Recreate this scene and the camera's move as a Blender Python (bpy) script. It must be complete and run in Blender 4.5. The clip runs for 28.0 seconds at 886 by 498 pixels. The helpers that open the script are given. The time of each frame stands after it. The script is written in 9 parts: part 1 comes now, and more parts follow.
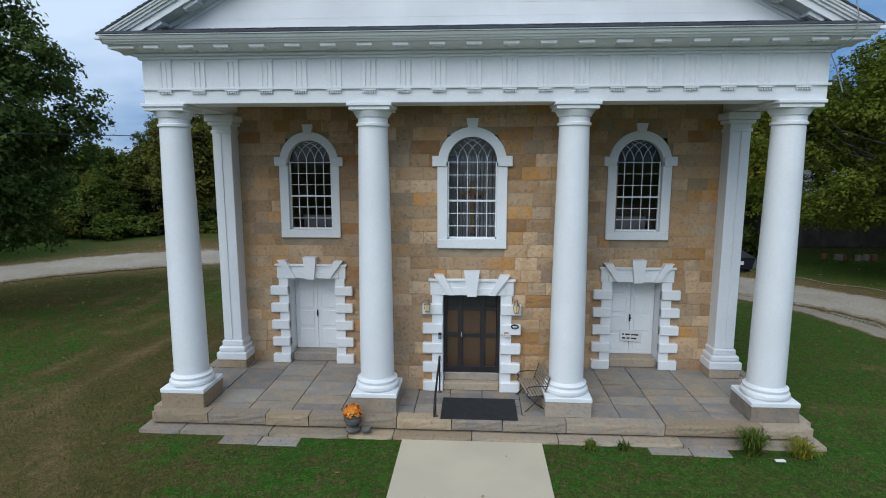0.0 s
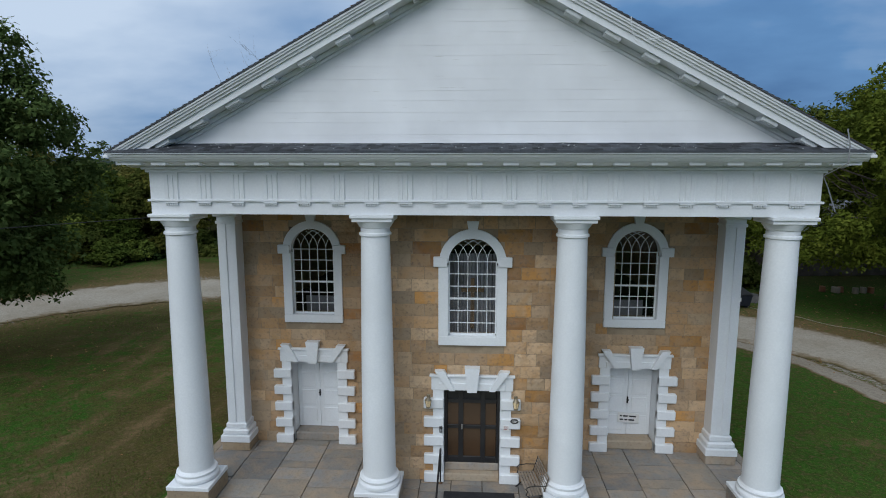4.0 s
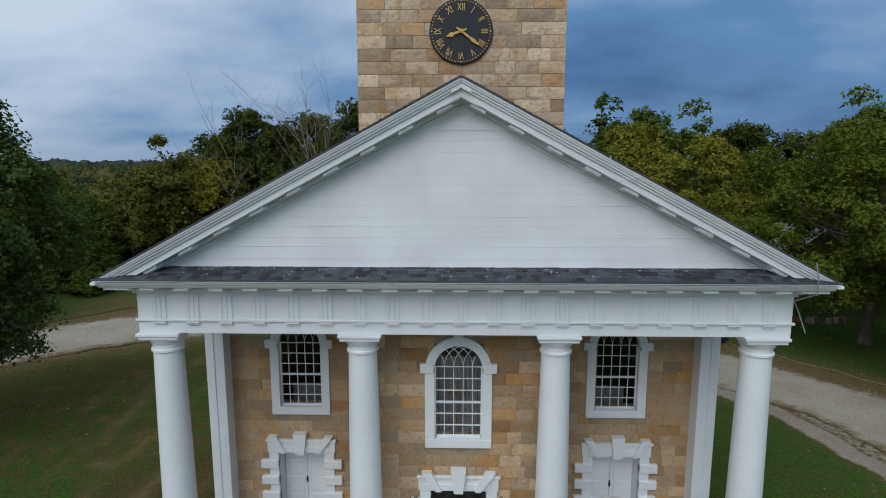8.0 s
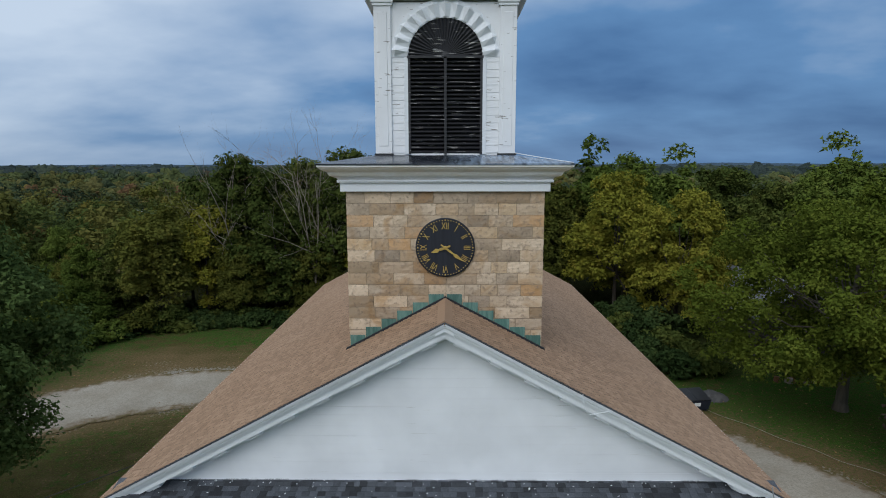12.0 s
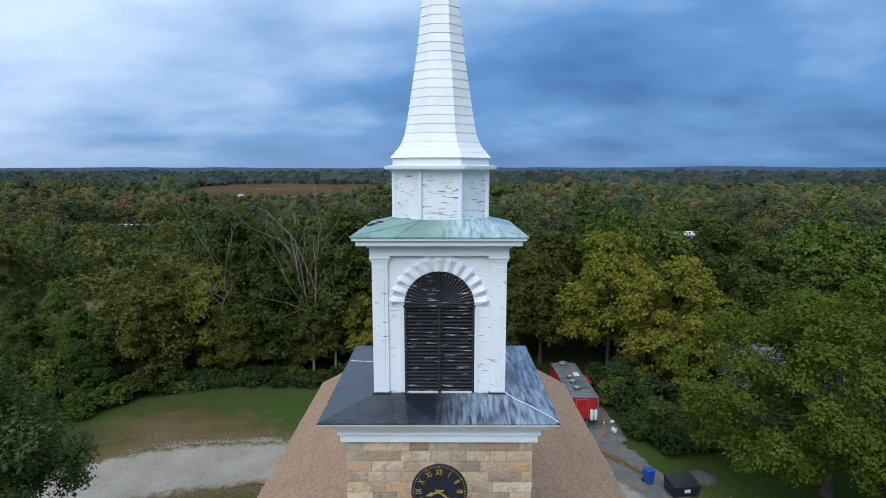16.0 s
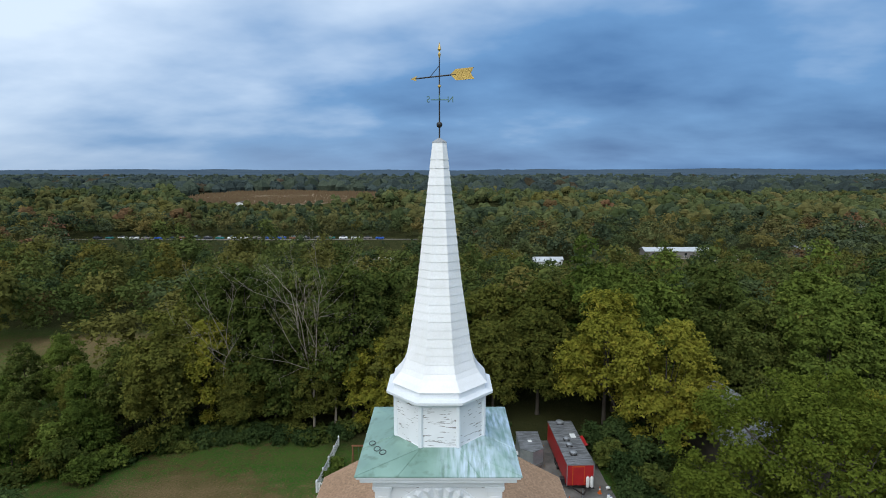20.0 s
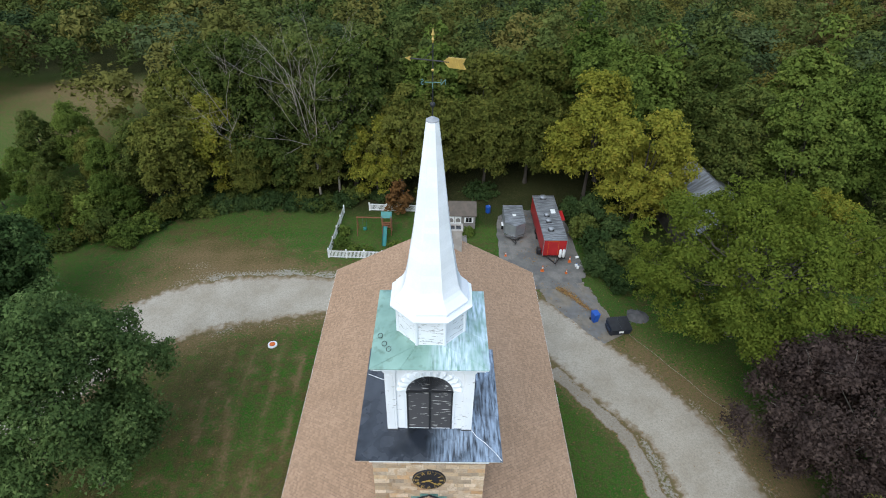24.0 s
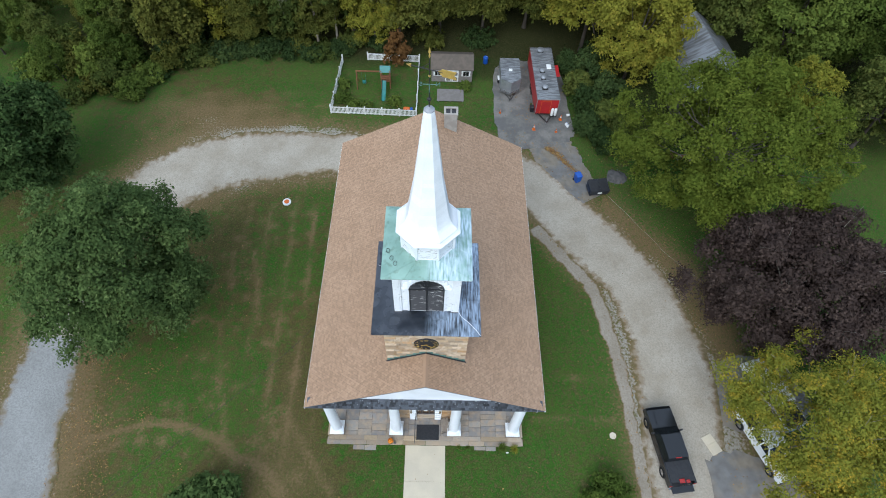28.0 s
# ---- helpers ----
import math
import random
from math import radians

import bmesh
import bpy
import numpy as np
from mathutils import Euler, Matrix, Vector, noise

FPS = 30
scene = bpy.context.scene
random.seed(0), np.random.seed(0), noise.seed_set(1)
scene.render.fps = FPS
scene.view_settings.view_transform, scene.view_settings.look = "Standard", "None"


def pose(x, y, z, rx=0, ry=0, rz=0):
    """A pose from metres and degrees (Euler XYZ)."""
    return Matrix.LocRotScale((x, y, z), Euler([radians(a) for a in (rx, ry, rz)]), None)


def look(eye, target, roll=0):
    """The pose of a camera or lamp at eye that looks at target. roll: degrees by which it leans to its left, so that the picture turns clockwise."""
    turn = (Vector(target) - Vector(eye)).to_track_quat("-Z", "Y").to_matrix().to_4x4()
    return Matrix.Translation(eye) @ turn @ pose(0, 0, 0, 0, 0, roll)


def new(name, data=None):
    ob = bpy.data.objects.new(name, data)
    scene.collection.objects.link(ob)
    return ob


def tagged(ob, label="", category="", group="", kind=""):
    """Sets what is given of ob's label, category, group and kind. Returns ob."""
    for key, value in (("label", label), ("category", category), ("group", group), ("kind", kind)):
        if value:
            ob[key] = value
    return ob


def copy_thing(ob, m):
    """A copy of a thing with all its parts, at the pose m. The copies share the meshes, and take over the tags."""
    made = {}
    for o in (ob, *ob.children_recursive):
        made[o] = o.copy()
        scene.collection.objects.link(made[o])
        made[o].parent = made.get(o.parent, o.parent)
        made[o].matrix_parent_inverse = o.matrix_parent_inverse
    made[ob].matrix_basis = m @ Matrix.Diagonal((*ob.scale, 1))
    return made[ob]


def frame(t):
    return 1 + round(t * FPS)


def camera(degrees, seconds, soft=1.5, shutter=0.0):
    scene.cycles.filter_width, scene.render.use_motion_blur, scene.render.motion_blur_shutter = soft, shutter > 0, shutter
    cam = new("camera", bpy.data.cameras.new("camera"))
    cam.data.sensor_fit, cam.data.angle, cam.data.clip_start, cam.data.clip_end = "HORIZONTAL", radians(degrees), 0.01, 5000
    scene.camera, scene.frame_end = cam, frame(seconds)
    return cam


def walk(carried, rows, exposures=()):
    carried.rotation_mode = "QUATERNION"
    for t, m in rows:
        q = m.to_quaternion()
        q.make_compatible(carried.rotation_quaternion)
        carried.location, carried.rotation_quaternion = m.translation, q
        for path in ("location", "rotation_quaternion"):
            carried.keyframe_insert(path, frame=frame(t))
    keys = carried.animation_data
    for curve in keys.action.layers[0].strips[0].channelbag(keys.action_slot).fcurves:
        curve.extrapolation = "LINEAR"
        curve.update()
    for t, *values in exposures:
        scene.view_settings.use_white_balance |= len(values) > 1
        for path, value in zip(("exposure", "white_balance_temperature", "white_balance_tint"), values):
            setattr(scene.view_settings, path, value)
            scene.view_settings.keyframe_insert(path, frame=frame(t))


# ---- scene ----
cam = camera(76.6, 28.0, 1.0)
METRES, EYE, TILT, LEAN, TURN = 38.0, 6.2, -8.6, 0.0, 3.35
ROWS = [
    (0.0, 0.0, 0.0, 0.0, -0.0, 0.0, -0.0),
    (0.5, -0.0001, -0.0003, 0.0037, -0.01, 0.02, 0.0),
    (1.0, -0.0, -0.001, 0.0097, -0.03, 0.02, 0.01),
    (1.5, -0.0001, -0.002, 0.0169, -0.05, 0.04, 0.01),
    (2.0, -0.0, -0.0029, 0.0248, -0.06, 0.05, 0.02),
    (2.5, 0.0002, -0.0039, 0.0334, -0.07, 0.06, 0.0),
    (3.0, -0.0001, -0.0047, 0.0425, -0.08, 0.06, -0.01),
    (3.5, -0.0006, -0.0058, 0.052, -0.07, 0.11, -0.03),
    (5.5, -0.0019, -0.0081, 0.0905, -0.05, -0.11, 0.02),
    (6.0, -0.0022, -0.0092, 0.0985, -0.07, -0.07, 0.03),
    (6.5, -0.0022, -0.0103, 0.1062, -0.07, -0.02, 0.04),
    (7.0, -0.0022, -0.0112, 0.1138, -0.07, 0.0, 0.06),
    (7.5, -0.0025, -0.0123, 0.1227, -0.65, 0.01, 0.11),
    (8.0, -0.0027, -0.0135, 0.1308, -1.8, 0.01, 0.3),
    (8.5, -0.0024, -0.015, 0.1393, -2.07, 0.04, 0.37),
    (9.0, -0.0019, -0.0173, 0.1541, -2.19, 0.06, 0.41),
    (9.5, -0.0011, -0.0202, 0.1703, -2.29, 0.11, 0.44),
    (10.0, -0.0008, -0.0227, 0.1851, -2.38, 0.11, 0.45),
    (10.5, -0.0, -0.0253, 0.2026, -2.49, 0.14, 0.49),
    (11.0, 0.0003, -0.0282, 0.2209, -2.59, 0.16, 0.49),
    (11.5, 0.0008, -0.0314, 0.2395, -2.66, 0.18, 0.49),
    (12.0, 0.0008, -0.0365, 0.2585, -2.73, 0.19, 0.5),
    (12.5, 0.0012, -0.0388, 0.2769, -2.78, 0.23, 0.53),
    (13.0, 0.0016, -0.042, 0.2957, -2.82, 0.27, 0.53),
    (13.5, 0.0022, -0.0446, 0.3156, -2.88, 0.26, 0.55),
    (15.5, 0.0034, -0.0571, 0.4003, -3.02, 0.37, 0.5),
    (16.0, 0.0029, -0.0606, 0.4218, -3.05, 0.41, 0.49),
    (16.5, 0.0026, -0.0637, 0.4422, -3.09, 0.44, 0.48),
    (17.0, 0.0028, -0.0666, 0.463, -3.12, 0.47, 0.49),
    (17.5, 0.0025, -0.0695, 0.4839, -3.13, 0.5, 0.48),
    (18.0, 0.0023, -0.0724, 0.5048, -3.14, 0.52, 0.48),
    (18.5, 0.0021, -0.0753, 0.5255, -3.15, 0.56, 0.49),
    (19.0, 0.0022, -0.0787, 0.5465, -3.18, 0.59, 0.5),
    (19.5, 0.0025, -0.0823, 0.5672, -3.2, 0.62, 0.51),
    (20.0, 0.0026, -0.0863, 0.5881, -3.21, 0.52, 0.51),
    (20.5, 0.0031, -0.0903, 0.6108, -3.25, -1.75, 0.44),
    (21.0, 0.0037, -0.0938, 0.6362, -3.31, -5.85, 0.28),
    (21.5, 0.0043, -0.0986, 0.6685, -3.34, -9.4, 0.17),
    (23.5, 0.0059, -0.1133, 0.7711, -3.33, -23.98, -0.31),
    (24.0, 0.0058, -0.1164, 0.7937, -3.3, -28.28, -0.45),
    (24.5, 0.0054, -0.1192, 0.8153, -3.28, -31.79, -0.58),
    (25.0, 0.0059, -0.1217, 0.8385, -3.26, -34.04, -0.64),
    (25.5, 0.0059, -0.1258, 0.8649, -3.24, -35.13, -0.69),
    (26.0, 0.0058, -0.1295, 0.8904, -3.23, -36.72, -0.75),
    (26.5, 0.0054, -0.1336, 0.9151, -3.19, -40.04, -0.85),
    (27.0, 0.0057, -0.1364, 0.9404, -3.14, -44.18, -0.98),
    (27.5, 0.0059, -0.1387, 0.9651, -3.1, -47.02, -1.06),
    (28.0, 0.0064, -0.1418, 0.9892, -3.07, -47.93, -1.07),
]
# seconds, stops, kelvin, tint
EXPOSURES = [(0.0, 0.28, 6500, 10), (2.0, 0.2, 6480, 10), (3.0, 0.05, 6520, 10), (6.0, 0.03, 6850, 10), (9.0, -0.02, 6800, 10), (13.0, 0.06, 6650, 10), (16.0, 0.40, 6250, 10), (17.0, 0.40, 6400, 10), (18.0, 0.41, 6580, 10), (20.0, 0.42, 6860, 10), (21.0, 0.48, 6940, 10), (24.0, 0.82, 6580, 10), (28.0, 0.83, 6380, 10)]
walk(cam, [(t, pose(0.06, 0, EYE, TILT, LEAN, TURN) @ pose(METRES * x, METRES * y, METRES * z, 90 + pitch, roll, yaw)) for t, x, y, z, yaw, pitch, roll in ROWS], EXPOSURES)

# ---- world, sun ----
SUN_ELEV, SUN_TURN = 52.0, 205.0


def build_world():
    w = bpy.data.worlds.new("storm_sky")
    scene.world = w
    w.use_nodes = True
    n, l = w.node_tree.nodes, w.node_tree.links
    n.clear()
    out, bg = n.new("ShaderNodeOutputWorld"), n.new("ShaderNodeBackground")
    sky = n.new("ShaderNodeTexSky")
    sky.sky_type, sky.sun_disc = "NISHITA", False
    sky.sun_elevation, sky.sun_rotation = radians(SUN_ELEV), radians(SUN_TURN)
    dim = n.new("ShaderNodeMix")
    dim.data_type, dim.blend_type = "RGBA", "MULTIPLY"
    dim.inputs[0].default_value = 1.0
    dim.inputs[7].default_value = (0.09, 0.09, 0.09, 1)
    l.new(sky.outputs[0], dim.inputs[6])
    tc, sep = n.new("ShaderNodeTexCoord"), n.new("ShaderNodeSeparateXYZ")
    l.new(tc.outputs["Generated"], sep.inputs[0])

    def math_node(op, a, b=None, clamp=False):
        m = n.new("ShaderNodeMath")
        m.operation, m.use_clamp = op, clamp
        for i, v in enumerate((a, b)):
            if v is None:
                continue
            if isinstance(v, (int, float)):
                m.inputs[i].default_value = v
            else:
                l.new(v, m.inputs[i])
        return m.outputs[0]

    zc = math_node("MAXIMUM", sep.outputs[2], 0.0)
    den = math_node("ADD", zc, 0.26)
    comb = n.new("ShaderNodeCombineXYZ")
    l.new(math_node("DIVIDE", sep.outputs[0], den), comb.inputs[0])
    l.new(math_node("DIVIDE", sep.outputs[1], den), comb.inputs[1])
    mp = n.new("ShaderNodeMapping")
    mp.inputs["Rotation"].default_value = (0, 0, radians(24))
    mp.inputs["Scale"].default_value = (0.8, 1.0, 1.0)
    mp.inputs["Location"].default_value = (3.1, 1.7, 0.0)
    l.new(comb.outputs[0], mp.inputs[0])
    n1, n2 = n.new("ShaderNodeTexNoise"), n.new("ShaderNodeTexNoise")
    n1.inputs["Scale"].default_value, n1.inputs["Detail"].default_value = 0.42, 2.5
    n1.inputs["Roughness"].default_value, n1.inputs["Distortion"].default_value = 0.45, 0.6
    n2.inputs["Scale"].default_value, n2.inputs["Detail"].default_value = 1.7, 5.0
    n2.inputs["Roughness"].default_value = 0.5
    l.new(mp.outputs[0], n1.inputs["Vector"])
    l.new(mp.outputs[0], n2.inputs["Vector"])
    f = math_node("ADD", math_node("MULTIPLY", n1.outputs[0], 0.62), math_node("MULTIPLY", n2.outputs[0], 0.40))
    # the storm stands to the east (+x); the sky is lighter in the west and high up
    f = math_node("SUBTRACT", f, math_node("MULTIPLY", sep.outputs[0], 0.18))
    f = math_node("ADD", f, math_node("MULTIPLY", zc, 0.74))
    f = math_node("SUBTRACT", f, math_node("MULTIPLY", sep.outputs[1], 0.044))
    ramp = n.new("ShaderNodeValToRGB")
    e = ramp.color_ramp.elements
    e[0].position, e[0].color = 0.36, (0.033, 0.112, 0.29, 1)
    e[1].position, e[1].color = 0.72, (0.55, 0.68, 0.86, 1)
    mid = e.new(0.50)
    mid.color = (0.104, 0.245, 0.49, 1)
    l.new(f, ramp.inputs[0])
    # pale band along the horizon
    hor = math_node("POWER", math_node("SUBTRACT", 1.0, math_node("MULTIPLY", zc, 3.2, True), True), 5.0)
    hor = math_node("MULTIPLY", hor, math_node("SUBTRACT", 0.32, math_node("MULTIPLY", sep.outputs[0], 0.55)), True)
    band = n.new("ShaderNodeMix")
    band.data_type = "RGBA"
    band.inputs[7].default_value = (0.25, 0.37, 0.55, 1)
    l.new(hor, band.inputs[0])
    l.new(ramp.outputs[0], band.inputs[6])
    mix = n.new("ShaderNodeMix")
    mix.data_type = "RGBA"
    mix.inputs[0].default_value = 0.93
    l.new(dim.outputs[2], mix.inputs[6])
    l.new(band.outputs[2], mix.inputs[7])
    l.new(mix.outputs[2], bg.inputs[0])
    bg.inputs[1].default_value = 1.0
    l.new(bg.outputs[0], out.inputs[0])


build_world()
sun = new("sun", bpy.data.lights.new("sun", "SUN"))
sun.data.energy, sun.data.angle, sun.data.color = 1.55, radians(50), (0.95, 0.98, 1.0)
sun.matrix_world = look((-20, -33, 57), (0, 16, 6))


# ---- materials ----
def nodes_of(name):
    m = bpy.data.materials.new(name)
    m.use_nodes = True
    return m, m.node_tree.nodes, m.node_tree.links, m.node_tree.nodes["Principled BSDF"]


def mix_rgb(n, l, fac, a, b, blend="MIX"):
    x = n.new("ShaderNodeMix")
    x.data_type, x.blend_type = "RGBA", blend
    for sock, v in ((x.inputs[0], fac), (x.inputs[6], a), (x.inputs[7], b)):
        if isinstance(v, (int, float)):
            sock.default_value = v
        elif isinstance(v, tuple):
            sock.default_value = (*v[:3], 1)
        else:
            l.new(v, sock)
    return x.outputs[2]


def noise_fac(n, l, scale, detail=4.0, lo=0.4, hi=0.6, stretch=None, kind="Object"):
    tc, t = n.new("ShaderNodeTexCoord"), n.new("ShaderNodeTexNoise")
    t.inputs["Scale"].default_value, t.inputs["Detail"].default_value = scale, detail
    v = tc.outputs[kind]
    if stretch:
        mp = n.new("ShaderNodeMapping")
        mp.inputs["Scale"].default_value = stretch
        l.new(v, mp.inputs[0])
        v = mp.outputs[0]
    l.new(v, t.inputs["Vector"])
    r = n.new("ShaderNodeMapRange")
    r.inputs[1].default_value, r.inputs[2].default_value = lo, hi
    l.new(t.outputs[0], r.inputs[0])
    return r.outputs[0], t.outputs[0]


def surface(name, c1, c2, scale=1.5, fine=30.0, rough=0.7, bump=0.2, metal=0.0, c3=None, vary=0.0, stretch=None, dist=0.01, isle=False):
    """Two colours mixed by a broad noise, a fine grain over it, and relief; vary: brightness by object or by island."""
    m, n, l, p = nodes_of(name)
    fac, _ = noise_fac(n, l, scale, 5.0, stretch=stretch)
    col = mix_rgb(n, l, fac, c1, c2)
    ffac, fraw = noise_fac(n, l, fine, 3.0, 0.3, 0.7, stretch=stretch)
    dark = tuple(0.72 * v for v in c1) if c3 is None else c3
    grain = n.new("ShaderNodeMath")
    grain.operation = "MULTIPLY"
    grain.inputs[1].default_value = 0.35
    l.new(ffac, grain.inputs[0])
    col = mix_rgb(n, l, grain.outputs[0], col, dark)
    if vary:
        src = n.new("ShaderNodeNewGeometry").outputs["Random Per Island"] if isle else n.new("ShaderNodeObjectInfo").outputs["Random"]
        r = n.new("ShaderNodeMapRange")
        r.inputs[3].default_value, r.inputs[4].default_value = 1 - vary, 1 + vary
        l.new(src, r.inputs[0])
        hs = n.new("ShaderNodeHueSaturation")
        l.new(r.outputs[0], hs.inputs["Value"])
        l.new(col, hs.inputs["Color"])
        col = hs.outputs[0]
    l.new(col, p.inputs["Base Color"])
    p.inputs["Roughness"].default_value, p.inputs["Metallic"].default_value = rough, metal
    if rough >= 0.88:
        p.inputs["Specular IOR Level"].default_value = 0.12
    if bump:
        b = n.new("ShaderNodeBump")
        b.inputs["Strength"].default_value, b.inputs["Distance"].default_value = bump, dist
        l.new(fraw, b.inputs["Height"])
        l.new(b.outputs[0], p.inputs["Normal"])
    return m


def masonry(name, tones, vary_fine=0.5, rusty=0.42, bright=(0.76, 1.18)):
    """Split stone: each piece takes one of several tones; veins and stains run through it."""
    m, n, l, p = nodes_of(name)
    info = n.new("ShaderNodeObjectInfo")
    ramp = n.new("ShaderNodeValToRGB")
    ramp.color_ramp.interpolation = "CONSTANT"
    e = ramp.color_ramp.elements
    for i, (at, c) in enumerate(tones):
        el = e[i] if i < 2 else e.new(at)
        el.position, el.color = at, (*c, 1)
    l.new(info.outputs["Random"], ramp.inputs[0])
    geo, t = n.new("ShaderNodeNewGeometry"), n.new("ShaderNodeTexNoise")
    t.noise_dimensions = "4D"
    t.inputs["Scale"].default_value, t.inputs["Detail"].default_value = 2.8, 6.0
    w = n.new("ShaderNodeMath")
    w.operation = "MULTIPLY"
    w.inputs[1].default_value = 57.0
    l.new(info.outputs["Random"], w.inputs[0])
    l.new(w.outputs[0], t.inputs["W"])
    l.new(geo.outputs["Position"], t.inputs["Vector"])
    r = n.new("ShaderNodeMapRange")
    r.inputs[1].default_value, r.inputs[2].default_value = 0.42, 0.70
    r.inputs[4].default_value = 0.75
    l.new(t.outputs[0], r.inputs[0])
    col = mix_rgb(n, l, r.outputs[0], ramp.outputs[0], (0.38, 0.285, 0.195))
    rust = n.new("ShaderNodeTexNoise")
    rust.inputs["Scale"].default_value, rust.inputs["Detail"].default_value, rust.inputs["Distortion"].default_value = 1.15, 7.0, 1.2
    l.new(geo.outputs["Position"], rust.inputs["Vector"])
    rr = n.new("ShaderNodeMapRange")
    rr.inputs[1].default_value, rr.inputs[2].default_value, rr.inputs[4].default_value = 0.52, 0.68, rusty
    l.new(rust.outputs[0], rr.inputs[0])
    col = mix_rgb(n, l, rr.outputs[0], col, (0.36, 0.20, 0.075))
    t2 = n.new("ShaderNodeTexNoise")
    t2.noise_dimensions = "4D"
    t2.inputs["Scale"].default_value, t2.inputs["Detail"].default_value = 13.0, 8.0
    l.new(w.outputs[0], t2.inputs["W"])
    l.new(geo.outputs["Position"], t2.inputs["Vector"])
    r2 = n.new("ShaderNodeMapRange")
    r2.inputs[1].default_value, r2.inputs[2].default_value = 0.52, 0.72
    r2.inputs[4].default_value = vary_fine
    l.new(t2.outputs[0], r2.inputs[0])
    col = mix_rgb(n, l, r2.outputs[0], col, (0.20, 0.15, 0.11))
    hs = n.new("ShaderNodeHueSaturation")
    rv = n.new("ShaderNodeMapRange")
    rv.inputs[3].default_value, rv.inputs[4].default_value = bright
    frac = n.new("ShaderNodeMath")
    frac.operation = "FRACT"
    l.new(w.outputs[0], frac.inputs[0])
    l.new(frac.outputs[0], rv.inputs[0])
    l.new(rv.outputs[0], hs.inputs["Value"])
    l.new(col, hs.inputs["Color"])
    l.new(hs.outputs[0], p.inputs["Base Color"])
    p.inputs["Roughness"].default_value = 0.85
    b = n.new("ShaderNodeBump")
    b.inputs["Strength"].default_value, b.inputs["Distance"].default_value = 0.9, 0.03
    l.new(t2.outputs[0], b.inputs["Height"])
    l.new(b.outputs[0], p.inputs["Normal"])
    return m


def leafy(name, c1, c2, c3, through_light=0.24, toned=False):
    """Leaves: tone by leaf, drift by broad noise, some light passes through; toned ones get painted clump shade."""
    m, n, l, p = nodes_of(name)
    n.remove(p)
    geo = n.new("ShaderNodeNewGeometry")
    ramp = n.new("ShaderNodeValToRGB")
    e = ramp.color_ramp.elements
    e[0].position, e[0].color = 0.0, (*c1, 1)
    e[1].position, e[1].color = 1.0, (*c3, 1)
    k = e.new(0.6)
    k.color = (*c2, 1)
    fine, _ = noise_fac(n, l, 0.05 if toned else 0.9, 3.0, 0.36, 0.64)
    drift = n.new("ShaderNodeMath")
    drift.operation = "MULTIPLY"
    drift.inputs[1].default_value = 0.5
    l.new(fine, drift.inputs[0])
    tone = n.new("ShaderNodeMath")
    tone.operation = "MULTIPLY_ADD"
    tone.inputs[1].default_value = 0.25 if toned else 0.5
    l.new(geo.outputs["Random Per Island"], tone.inputs[0])
    l.new(drift.outputs[0], tone.inputs[2])
    l.new(tone.outputs[0], ramp.inputs[0])
    fac, _ = noise_fac(n, l, 0.35, 3.0, 0.35, 0.65)
    mul = n.new("ShaderNodeMath")
    mul.operation = "MULTIPLY"
    mul.inputs[1].default_value = 0.4
    l.new(fac, mul.inputs[0])
    col = mix_rgb(n, l, mul.outputs[0], ramp.outputs[0], c2)
    info, hs, r = n.new("ShaderNodeObjectInfo"), n.new("ShaderNodeHueSaturation"), n.new("ShaderNodeMapRange")
    r.inputs[3].default_value, r.inputs[4].default_value = 0.8, 1.25
    if toned:
        at = n.new("ShaderNodeAttribute")
        at.attribute_name = "tone"
        l.new(at.outputs["Fac"], r.inputs[0])
        r.inputs[3].default_value, r.inputs[4].default_value = 0.68, 1.30
        hr = n.new("ShaderNodeMapRange")
        hr.inputs[3].default_value, hr.inputs[4].default_value = 0.525, 0.480
        l.new(at.outputs["Fac"], hr.inputs[0])
        l.new(hr.outputs[0], hs.inputs["Hue"])
        # dark noise paints the shade between leaf clumps into the colour
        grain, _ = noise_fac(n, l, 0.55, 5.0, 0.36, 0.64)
        clump_shade = n.new("ShaderNodeMath")
        clump_shade.operation = "MULTIPLY"
        clump_shade.inputs[1].default_value = 0.48
        l.new(grain, clump_shade.inputs[0])
        col = mix_rgb(n, l, clump_shade.outputs[0], col, tuple(0.45 * x for x in c1))
    else:
        l.new(info.outputs["Random"], r.inputs[0])
        r.inputs[3].default_value, r.inputs[4].default_value = 0.70, 1.14
        hr = n.new("ShaderNodeMapRange")
        hr.inputs[3].default_value, hr.inputs[4].default_value = 0.508, 0.488
        l.new(info.outputs["Random"], hr.inputs[0])
        l.new(hr.outputs[0], hs.inputs["Hue"])
    l.new(r.outputs[0], hs.inputs["Value"])
    l.new(col, hs.inputs["Color"])
    d, t, mx = n.new("ShaderNodeBsdfDiffuse"), n.new("ShaderNodeBsdfTranslucent"), n.new("ShaderNodeMixShader")
    l.new(hs.outputs[0], d.inputs[0])
    l.new(hs.outputs[0], t.inputs[0])
    mx.inputs[0].default_value = through_light
    l.new(d.outputs[0], mx.inputs[1])
    l.new(t.outputs[0], mx.inputs[2])
    l.new(mx.outputs[0], n["Material Output"].inputs[0])
    return m


